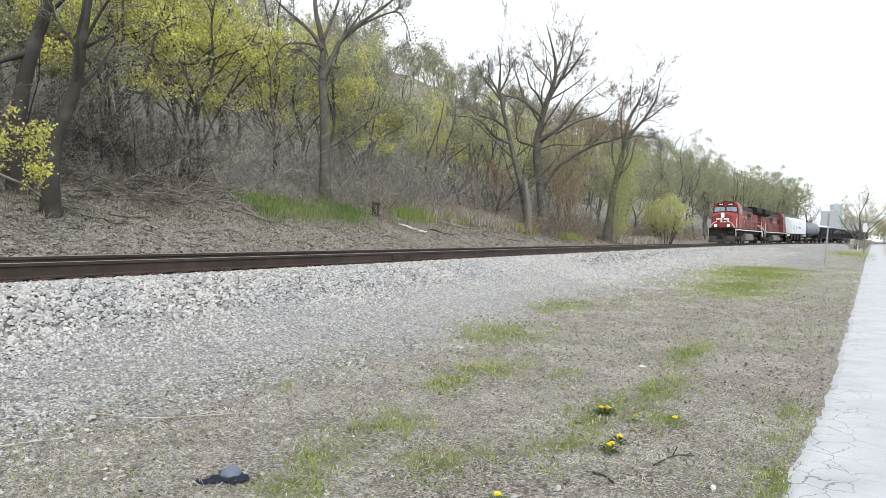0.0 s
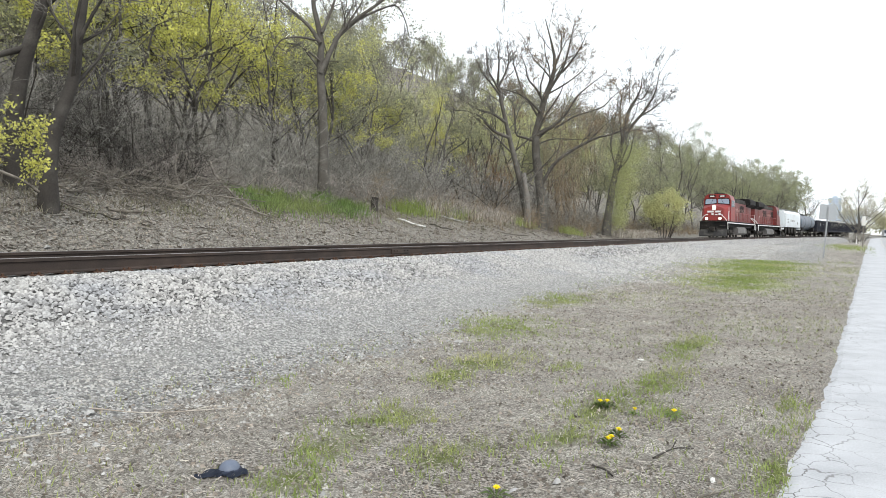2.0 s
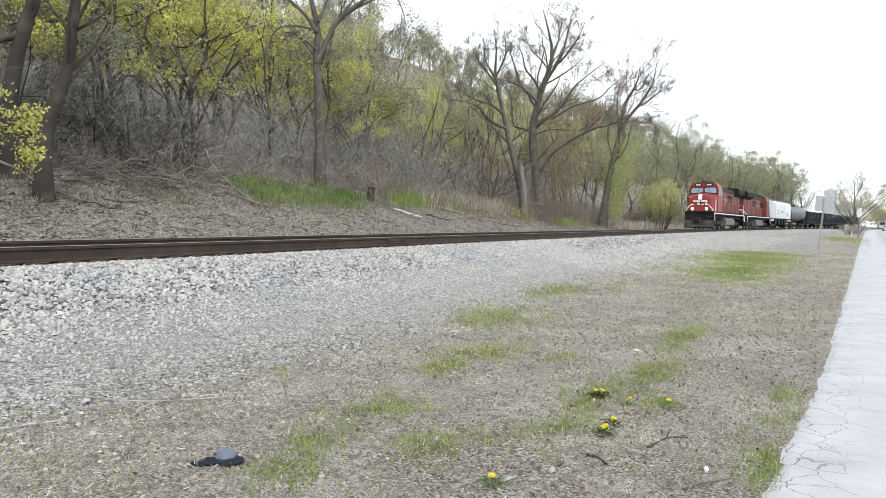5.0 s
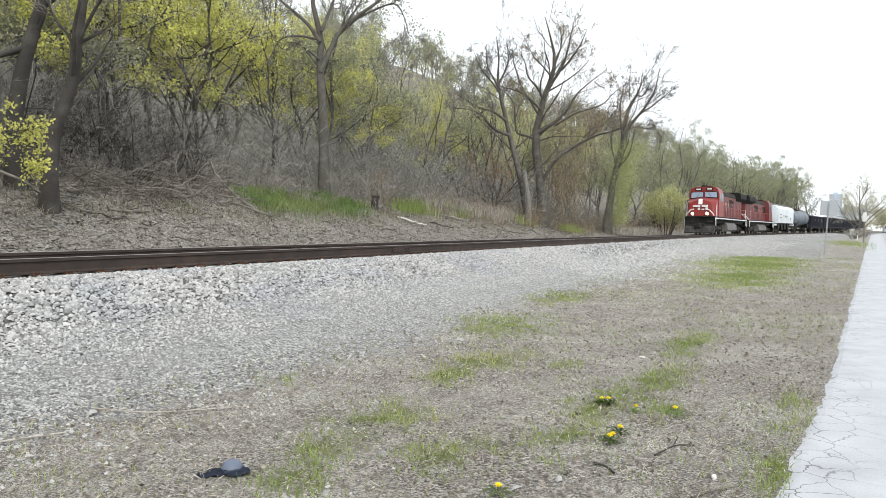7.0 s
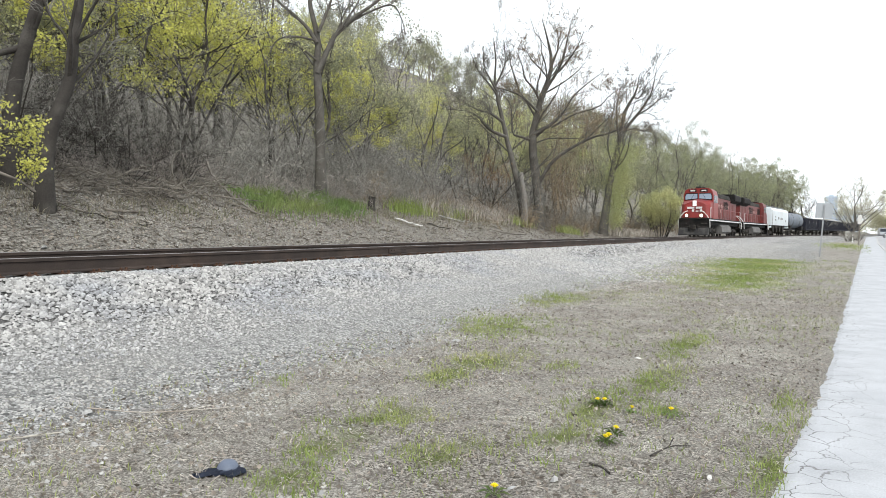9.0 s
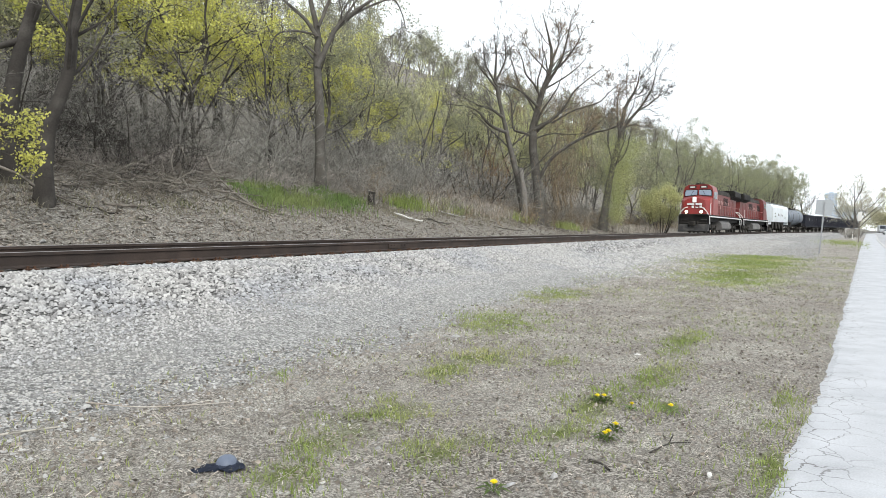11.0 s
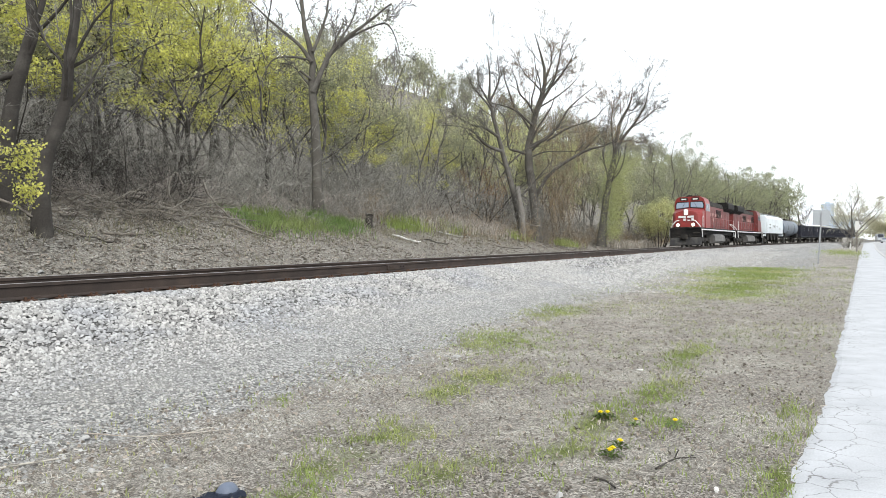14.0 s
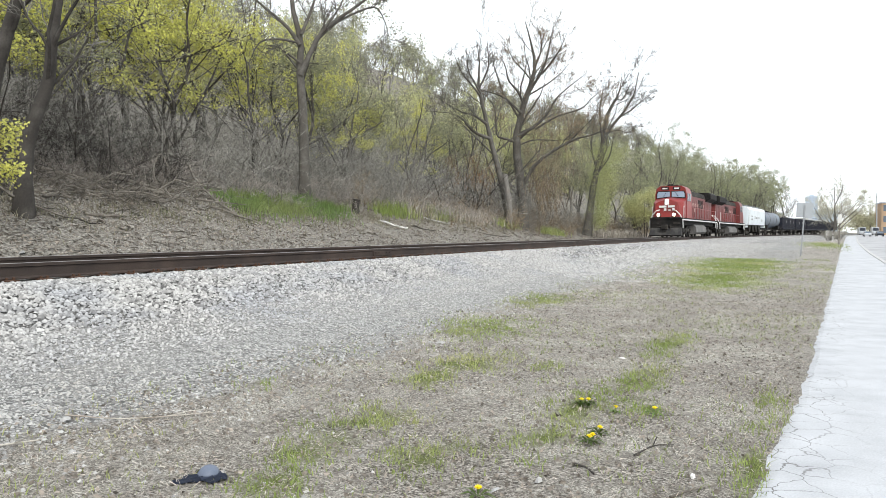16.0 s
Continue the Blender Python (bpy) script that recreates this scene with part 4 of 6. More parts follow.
    # bright maples standing out among them
    for x, y, s in ((-25.8, 24, 1.0), (-24.4, 18, 0.95), (-24.8, 31, 0.85), (-33, 33, 1.1), (-25.6, 47.5, 0.8), (-27.3, 38.5, 0.85), (-28.5, 21.5, 1.1), (-27.5, 27.5, 1.0), (-31, 27, 1.15), (-23.5, 35, 0.75), (-30, 17, 1.15)):
        plant(9, y, float(track_x(y)) - x, s)
    # beyond the bend, behind the train
    for y in np.arange(72, 222, 5.6):
        for v, kinds in ((8.5, (7, 5, 5, 1) if y < 100 else (7, 8, 7, 1)), (14, (7, 8, 0, 8))):
            plant(int(rng.choice(kinds)), y + rng.uniform(-2, 2), v + rng.uniform(-1.2, 1.2), rng.uniform(0.85, 1.1) * (1.05 if v > 10 else 0.9))


build_woods()


def build_far_woods():
    """The wooded hillside: many plain trees in one sheet of stuff for each tint."""
    rng = np.random.default_rng(44)
    cuts = {}
    for tint, twig, leaf, dens in (("grey", M_TWIG, None, 0), ("yellow", M_TWIG, M_LEAF_YELLOW, 3), ("lime", M_TWIG, M_LEAF_LIME, 2), ("olive", M_TWIG, M_LEAF_OLIVE, 2)):
        stems, _ = generic(rng, 11, 0.16, "leaf")
        P = np.stack([spline(p, 6) for p, _, _ in stems])
        R = np.stack([np.linspace(a, b, 6) for _, a, b in stems])
        a = sprout(rng, P, R, 9 if len(stems) > 1 else 16, 0.36, 0.8, 4, 0.25, 0.2)
        b = sprout(rng, *a, 6, 0.55, 0.75, 3, 0.2, 0.1, rmin=0.016)
        c = sprout(rng, *b, 2, 0.6, 0.7, 2, 0.2, 0.05, rmin=0.02)
        w = join([tubes(P, R, 4), tubes(*a, 3), ribbons(rng, *b), ribbons(rng, *c)])
        lf = leaves(rng, c[0][:, 1], dens + 1, 0.4, 0.26) if leaf else None
        cuts[tint] = (w, lf, leaf)
    places = {k: [] for k in cuts}
    for _ in range(400):
        y, v = rng.uniform(-5, 330), rng.uniform(31, 100)
        if rng.random() < 0.25:
            v = rng.uniform(75, 105)
        x = float(track_x(y)) - v
        if abs(math.degrees(math.atan2(-x, y)) - 32) > 34:
            continue
        tint = rng.choice(["grey", "yellow", "lime", "olive"], p=[0.38, 0.22, 0.1, 0.3] if v < 52 else [0.6, 0.0, 0.05, 0.35])
        places[tint].append((x, y, rng.uniform(0.7, 1.1), rng.uniform(0, 6.28)))
    for tint, pl in places.items():
        w, lf, leaf = cuts[tint]
        for name, src, material, label in (("far_woods", w, M_TWIG, "bare grey trees on the far hillside"), ("far_foliage", lf, leaf, "thin spring foliage on the far hillside")):
            if src is None or not pl:
                continue
            vs, fs = [], []
            for i, (x, y, s, a) in enumerate(pl):
                p = src[0] * s
                q = np.stack([p[:, 0] * math.cos(a) - p[:, 1] * math.sin(a) + x, p[:, 0] * math.sin(a) + p[:, 1] * math.cos(a) + y, p[:, 2] + float(height(x, y)) - 0.3], -1)
                vs.append(q)
                fs.append(src[1] + i * len(p))
            tagged(new(name, mesh_np(name, np.concatenate(vs), np.concatenate(fs), material)), label, "woods", kind="stuff")


build_far_woods()


def build_undergrowth():
    """Grey thicket along the wood's edge: arching stems with side twigs, in a few sheets of stuff."""
    rng = np.random.default_rng(55)
    for name, twig, n, y0, y1, v0, v1, h0, h1, label in (
            ("thicket", M_TWIG_HAZE, 520, 1, 66, 9.6, 19, 2.6, 6.6, "dense bare grey thicket at the wood's edge"),
            ("briars", M_TWIG_BRIAR, 320, 8, 95, 8.4, 12.5, 0.8, 2.4, "low mauve-grey briars and bare brush"),
            ("dark_stems", M_BARK_DARK, 46, 3, 62, 9.2, 15, 3.0, 6.5, "dark crooked bare stems in the thicket"),
            ("thicket", M_TWIG_HAZE, 130, 60, 125, 7.8, 14, 1.5, 4.8, "bare grey brush beside the bend"),
            ("dark_thicket", M_BARK_DARK, 150, 2, 20, 8.0, 15, 2.0, 5.5, "dark tangled thicket behind the forked trees"),
            ("saplings", M_TWIG_TAN, 120, 30, 110, 6.5, 11, 1.0, 2.6, "tan dry saplings and reeds beside the track")):
        y, v = rng.uniform(y0, y1, n), rng.uniform(v0, v1, n)
        v = v + 1.5 * smooth((25 - y) / 4)
        x = track_x(y) - v
        z = height(x, y)
        h = rng.uniform(h0, h1, n)
        k = 2 if name == "dark_stems" else 5
        s = np.repeat(np.arange(n), k)
        p = np.stack([x[s], y[s], z[s] - 0.1], -1) + rng.normal(0, 0.15, (n * k, 3)) * np.array([1, 1, 0])
        tall = name == "dark_stems"
        d = unit(rng.normal(0, 0.22 if tall else 0.5, (n * k, 3)) * np.array([1, 1, 0]) + np.array([0, 0, 1]))
        pts = [p]
        for i in range(5):
            d = unit(d + rng.normal(0, 0.28, d.shape) - np.array([0, 0, 0.0 if tall else 0.12]))
            pts.append(pts[-1] + d * (h[s] * rng.uniform(0.7, 1.1, n * k) / 5)[:, None])
        P = np.stack(pts, 1)
        R = np.linspace(0.017, 0.004, 6)[None] * rng.uniform(0.6, 1.5, n * k)[:, None] * (2.0 if tall else 1)
        a = sprout(rng, P, R, 8, 0.4, 1.1, 4, 0.2, 0.04, 0.32, rmin=0.0035)
        b = sprout(rng, *a, 4, 0.55, 1.0, 2, 0.2, 0.0, 0.25, rmin=0.0045)
        vv, ff = join([tubes(P, R, 3), ribbons(rng, *a), ribbons(rng, *b)])
        tagged(new(name, mesh_np(name, vv, ff, twig)), label, "undergrowth", kind="stuff")


build_undergrowth()


# ---- the train ----
# seconds and where the first engine's lamp stands along the track
RUN = [(0.0, 84.5), (0.5, 83.2), (1.0, 82.0), (1.5, 80.85), (2.0, 79.6), (2.5, 78.4), (3.0, 77.35), (3.5, 76.3), (4.0, 75.2), (4.6, 74.2), (5.2, 73.3), (5.8, 72.6), (6.5, 71.95),
       (7.0, 71.5), (7.5, 71.15), (8.0, 70.9), (8.5, 70.7), (9.0, 70.5), (10.0, 70.45), (11.5, 70.45), (12.5, 70.45), (13.0, 70.3), (13.5, 68.1), (14.0, 67.6), (14.5, 67.0), (15.0, 66.5), (15.5, 65.8), (16.0, 65.15)]


def lamp_y(t):
    return 1.3 + float(np.interp(t, [a for a, _ in RUN], [b for _, b in RUN]))


def wheelset(parent, y, r, gauge=0.755):
    ws = part("wheelset", wheel_mesh(r, gauge), None, parent, at=pose(0, y, r))
    return ws


WHEELS = {}


def wheel_mesh(r, gauge):
    if r not in WHEELS:
        bm = bmesh.new()
        for s in (-1, 1):
            rod(bm, (s * (gauge - 0.05), 0, 0), (s * (gauge + 0.07), 0, 0), r, 20)
            rod(bm, (s * (gauge - 0.07), 0, 0), (s * (gauge - 0.04), 0, 0), r + 0.03, 20)
            rod(bm, (s * (gauge + 0.06), 0, 0), (s * (gauge + 0.2), 0, 0), 0.12, 10)
            for k in range(4):
                a = k * math.pi / 2
                box(bm, s * (gauge + 0.075) - 0.015, s * (gauge + 0.075) + 0.015, math.cos(a) * r * 0.55 - 0.05, math.cos(a) * r * 0.55 + 0.05, math.sin(a) * r * 0.55 - 0.05, math.sin(a) * r * 0.55 + 0.05)
        rod(bm, (-gauge, 0, 0), (gauge, 0, 0), 0.09, 10)
        me = bpy.data.meshes.new("wheelset")
        bmesh.ops.recalc_face_normals(bm, faces=bm.faces)
        bm.to_mesh(me)
        bm.free()
        me.materials.append(M_UNDER)
        WHEELS[r] = me
    return WHEELS[r]


def truck(parent, yc, axles, r):
    """A bogie: side frames, springs and boxes, with its wheelsets; returns the wheelsets."""
    y0, y1 = min(axles) - r * 0.9, max(axles) + r * 0.9
    bm = bmesh.new()
    for s in (-1, 1):
        box(bm, s * 1.0 - 0.09, s * 1.0 + 0.09, yc + y0, yc + y1, r * 0.95, r * 1.4, 0.03)
        for a in axles:
            box(bm, s * 1.02 - 0.13, s * 1.02 + 0.13, yc + a - 0.2, yc + a + 0.2, r * 0.6, r * 1.35, 0.03)
            for k in (-0.32, 0.32):
                rod(bm, (s * 1.03, yc + a + k, r * 0.7), (s * 1.03, yc + a + k, r * 1.3), 0.09, 8)
        box(bm, s * 0.98 - 0.12, s * 0.98 + 0.12, yc - 0.45, yc + 0.45, r * 0.55, r * 1.5, 0.04)
    box(bm, -1.0, 1.0, yc - 0.3, yc + 0.3, r * 0.9, r * 1.55, 0.03)
    part("truck", bm, M_UNDER, parent, "dusty cast side frames and springs")
    return [wheelset(parent, yc + a, r) for a in axles]


def rail_tube(bm, pts, r=0.025):
    for a, b in zip(pts, pts[1:]):
        rod(bm, a, b, r, 6)


def build_engine(label, lit):
    """A six-axle wide-nosed diesel engine; its front is +y, z from the rail's top."""
    paint = M_RED if lit else M_MAROON
    e = empty("locomotive", label=label, category="locomotive", group="train")
    wheels = truck(e, 6.6, (-2.05, 0, 2.05), 0.53) + truck(e, -6.6, (-2.05, 0, 2.05), 0.53)
    bm = bmesh.new()
    box(bm, -1.5, 1.5, -10.6, 10.5, 1.42, 1.72, 0.03)
    box(bm, -1.1, 1.1, -10.4, 10.3, 1.1, 1.42)
    part("frame", bm, M_BLACK, e, "grimy black underframe and walkway")
    bm = bmesh.new()
    for s in (-1, 1):
        box(bm, s * 1.5 - 0.006 if s > 0 else s * 1.5 - 0.014, s * 1.5 + 0.014 if s > 0 else s * 1.5 + 0.006, -10.5, 10.4, 1.5, 1.6)
    part("stripe", bm, M_WHITE, e, "white sill stripe")
    bm = bmesh.new()
    prism(bm, [(-1.45, 0.95), (-1.5, 0.45), (-1.25, 0.28), (1.25, 0.28), (1.5, 0.45), (1.45, 0.95), (1.2, 1.2), (-1.2, 1.2)], -3.0, 3.2)
    part("fuel_tank", bm, M_TANK, e, "dusty grey fuel tank")
    bm = bmesh.new()
    prism(bm, [(-0.9, 1.75), (0.9, 1.75), (0.95, 3.9), (0.75, 4.35), (-0.75, 4.35), (-0.95, 3.9)], -10.0, 5.9)
    for s in (-1, 1):
        for k in range(14):
            y = -9.2 + k * 1.05
            box(bm, s * 0.93 - 0.03, s * 0.93 + 0.03, y, y + 0.9, 1.95, 3.55, 0.015)
    part("hood", bm, M_MAROON, e, "soot-stained red engine hood with doors")
    for s in (-1, 1):
        for y0, y1 in ((3.2, 5.6), (-3.6, -0.8)):
            bm = bmesh.new()
            for k in range(9):
                box(bm, s * 0.99 - 0.02, s * 0.99 + 0.02, y0, y1, 2.9 + k * 0.09, 2.95 + k * 0.09)
            part("grille", bm, M_BLACK, e, "black louvred grille")
    bm = bmesh.new()
    prism(bm, [(-0.95, 3.7), (0.95, 3.7), (1.52, 4.0), (1.52, 4.5), (1.3, 4.68), (-1.3, 4.68), (-1.52, 4.5), (-1.52, 4.0)], -10.2, -5.6)
    part("radiator", bm, M_BLACK, e, "sooty flared radiator housing")
    bm = bmesh.new()
    box(bm, -0.55, 0.55, 0.6, 2.2, 4.3, 4.62, 0.06)
    box(bm, -0.7, 0.7, -3.6, -1.2, 4.3, 4.5, 0.05)
    rod(bm, (0, -1.0, 4.3), (0, -1.0, 4.75), 0.28, 12)
    part("exhaust", bm, M_BLACK, e, "sooty roof hatches and stack")
    bm = bmesh.new()
    prism(bm, [(-0.97, 3.92), (-0.77, 4.37), (0.77, 4.37), (0.97, 3.92), (0.97, 3.98), (0.79, 4.43), (-0.79, 4.43), (-0.97, 3.98)], -5.55, 5.85)
    part("hood_roof", bm, M_UNDER, e, "sooty hood roof")
    # cab
    bm = bmesh.new()
    prism(bm, [(-1.5, 1.72), (1.5, 1.72), (1.5, 3.9), (1.36, 4.4), (1.0, 4.62), (-1.0, 4.62), (-1.36, 4.4), (-1.5, 3.9)], 5.9, 8.4)
    cab = part("cab", bm, paint, e, "red cab with blue windscreens paled by painted sky reflection")
    for s in (-1, 1):
        bm = bmesh.new()
        prism(bm, [(s * 0.1, 3.66), (s * 1.3, 3.56), (s * 1.3, 3.9), (s * 1.2, 4.1), (s * 0.1, 4.1)], 8.405, 8.43)
        part("windscreen", bm, M_GLASS, cab, "blue windscreen with sky reflection in its colour")
        bm = bmesh.new()
        prism(bm, [(s * 0.04, 3.58), (s * 1.39, 3.48), (s * 1.39, 3.94), (s * 1.24, 4.17), (s * 0.04, 4.17)], 8.39, 8.41)
        part("window_frame", bm, M_BLACK, cab, "black window surround")
        bm = bmesh.new()
        rod(bm, (s * 0.7, 8.44, 3.66), (s * 0.45, 8.44, 4.05), 0.018, 6)
        part("wiper", bm, M_BLACK, cab)
        bm = bmesh.new()
        box(bm, s * 0.55 - 0.36, s * 0.55 + 0.36, 8.3, 8.46, 4.27, 4.53, 0.02)
        part("number_board", bm, M_BLACK, cab, "black number board")
        bm = bmesh.new()
        box(bm, s * 0.55 - 0.24, s * 0.55 + 0.24, 8.46, 8.475, 4.34, 4.46)
        part("number", bm, M_WHITE, cab, "white plain bar")
        for y in (6.25, 7.25):
            bm = bmesh.new()
            box(bm, s * 1.505 - 0.02, s * 1.505 + 0.02, y, y + 0.8, 3.25, 3.95, 0.01)
            part("side_window", bm, M_PANE, cab, "dark side window")
    bm = bmesh.new()
    for x, y, z in ((1.46, 8.42, 1.73), (1.46, 9.65, 1.73), (1.12, 10.38, 1.73), (1.44, 8.42, 3.42), (1.4, 9.5, 3.12), (1.02, 10.16, 3.02), (0.0, 8.42, 3.62), (0.0, 10.12, 3.3), (0.45, 10.12, 3.24)):
        for sx in (-1, 1):
            bm.verts.new((sx * x, y, z))
    bmesh.ops.remove_doubles(bm, verts=list(bm.verts), dist=0.001)
    bmesh.ops.convex_hull(bm, input=list(bm.verts))
    bmesh.ops.dissolve_limit(bm, angle_limit=0.03, verts=list(bm.verts), edges=list(bm.edges))
    bmesh.ops.bevel(bm, geom=list(bm.edges), offset=0.06, segments=2, affect="EDGES")
    nose = part("nose", bm, paint, e, "broad red nose")
    bm = bmesh.new()
    box(bm, -0.2, 0.2, 10.0, 10.28, 2.86, 3.38, 0.04)
    part("headlight_housing", bm, M_WHITE, nose, "white-framed headlight")
    for z in (3.0, 3.24):
        bm = bmesh.new()
        rod(bm, (0, 10.2, z), (0, 10.32, z), 0.09, 14)
        part("headlight", bm, M_LAMP if lit else M_PANE, nose)
    bm = bmesh.new()
    for s in (-1, 1):
        rod(bm, (s * 0.5, 10.36, 1.9), (s * 0.5, 10.28, 2.25), 0.02, 6)
    box(bm, -0.42, -0.38, 10.1, 10.3, 1.9, 2.28)
    box(bm, 0.38, 0.42, 10.1, 10.3, 1.9, 2.28)
    part("nose_door", bm, M_MAROON, nose, "door edges in the nose")
    bm = bmesh.new()
    box(bm, -0.5, 0.5, 6.3, 7.6, 4.6, 4.78, 0.05)
    part("air_conditioner", bm, M_UNDER, cab, "roof unit")
    bm = bmesh.new()
    for dx in (-0.16, 0, 0.16):
        rod(bm, (dx, 7.9, 4.72), (dx, 8.3, 4.74), 0.03, 8, 0.07)
    part("horn", bm, M_UNDER, cab)
    # plain pale shapes where the railway's mark stands
    bm = bmesh.new()
    for x0, x1, z0, z1 in ((-0.74, -0.14, 2.62, 2.8), (-0.74, -0.52, 2.34, 2.56), (0.02, 0.7, 2.62, 2.8), (0.02, 0.24, 2.34, 2.56), (-0.4, -0.14, 2.34, 2.44)):
        box(bm, x0, x1, 10.1, 10.34, z0, z1)
    part("mark", bm, M_WHITE, nose, "white plain bars")
    bm = bmesh.new()
    box(bm, -1.3, 1.3, 10.3, 10.52, 1.62, 1.78)
    part("anticlimber", bm, M_BLACK, e, "black ribbed front sill")
    for s in (-1, 1):
        bm = bmesh.new()
        rod(bm, (s * 0.72, 10.3, 1.98), (s * 0.72, 10.5, 1.98), 0.19, 14)
        part("ditch_light_housing", bm, M_BLACK, e)
        bm = bmesh.new()
        rod(bm, (s * 0.72, 10.5, 1.98), (s * 0.72, 10.54, 1.98), 0.15, 14)
        part("ditch_light", bm, M_LAMP if lit else M_PANE, e)
    bm = bmesh.new()
    box(bm, -1.5, 1.5, 10.2, 10.48, 0.75, 1.62, 0.03)
    part("pilot", bm, M_BLACK, e, "black pilot plate")
    bm = bmesh.new()
    for k in range(7):
        x = -1.44 + k * 0.412
        box(bm, x, x + 0.39, 10.5, 10.62, 1.66, 1.74)
    part("footboard", bm, M_UNDER, e, "grey ribbed footboard over the pilot")
    bm = bmesh.new()
    prism_x(bm, [(10.2, 0.85), (10.52, 0.85), (11.0, 0.2), (10.85, 0.12), (10.3, 0.2)], -1.45, 1.45)
    part("plough", bm, M_PLOUGH, e, "scuffed dark grey plough")
    for s in (-1, 1):
        bm = bmesh.new()
        box(bm, s * 1.0 - 0.3, s * 1.0 + 0.3, 10.45, 10.56, 1.2, 1.3)
        part("step_edge", bm, M_UNDER, e)
        bm = bmesh.new()
        rod(bm, (s * 0.35, 10.52, 0.95), (s * 1.3, 10.52, 0.95), 0.025, 6)
        part("grab_iron", bm, M_UNDER, e)
    bm = bmesh.new()
    box(bm, -0.15, 0.15, 10.4, 11.1, 0.72, 1.05, 0.04)
    box(bm, -0.28, 0.28, 10.9, 11.15, 0.68, 1.1, 0.05)
    rod(bm, (0.4, 10.6, 1.1), (0.5, 10.75, 0.4), 0.035)
    rod(bm, (-0.4, 10.6, 1.1), (-0.5, 10.75, 0.4), 0.035)
    part("coupler", bm, M_UNDER, e, "steel coupler and hoses")
    for s in (-1, 1):
        for y, d in ((10.4, 1), (-10.5, -1)):
            bm = bmesh.new()
            rail_tube(bm, [(s * 1.54, y - d * 0.1, 0.85), (s * 1.54, y + d * 0.04, 1.45), (s * 1.3, y + d * 0.08, 1.95), (s * 0.92, y + d * 0.06, 2.34), (s * 0.6, y - d * 0.0, 2.42)], 0.045)
            rail_tube(bm, [(s * 1.47, y - d * 0.75, 0.9), (s * 1.47, y - d * 0.75, 2.7), (s * 1.47, y - d * 1.1, 2.75)], 0.03)
            part("grab_rail", bm, M_WHITE, e, "white step handrail")
            bm = bmesh.new()
            for z in (0.5, 0.85, 1.2):
                box(bm, s * 1.35 - 0.15, s * 1.35 + 0.15, y - d * 0.4 - 0.28, y - d * 0.4 + 0.28, z, z + 0.04)
            box(bm, s * 1.5 - 0.01, s * 1.5 + 0.01, y - d * 0.4 - 0.3, y - d * 0.4 + 0.3, 0.45, 1.5)
            part("step", bm, M_BLACK, e, "black boarding steps")
        bm = bmesh.new()
        for y in np.arange(-9.9, 5.6, 1.6):
            rod(bm, (s * 1.46, y, 1.7), (s * 1.46, y, 2.75), 0.02, 6)
        rod(bm, (s * 1.46, -9.9, 2.72), (s * 1.46, 5.6, 2.72), 0.022, 6)
        part("handrail", bm, M_RED, e, "red walkway handrail")
        for y0, y1, z0, z1 in [(0.9, 1.7, 2.45, 2.8)] + [(-4.2 + k * 0.95, -3.6 + k * 0.95, 2.95, 3.28) for k in range(8)]:
            bm = bmesh.new()
            box(bm, s * 0.985 - 0.012, s * 0.985 + 0.012, y0, y1, z0, z1)
            part("lettering", bm, M_FADED, e, "faded plain pinkish bar")
    bm = bmesh.new()
    for y in (-8.8, -7.2):
        rod(bm, (0, y, 4.66), (0, y, 4.76), 0.6, 16)
    part("radiator_fan", bm, M_UNDER, e)
    e.scale = (0.96, 1.03, 1.05)
    return e, wheels, 0.53


def wagon_ends(bm, half):
    for s in (-1, 1):
        box(bm, -0.15, 0.15, s * half - 0.35, s * half + 0.35, 0.72, 1.05, 0.03)


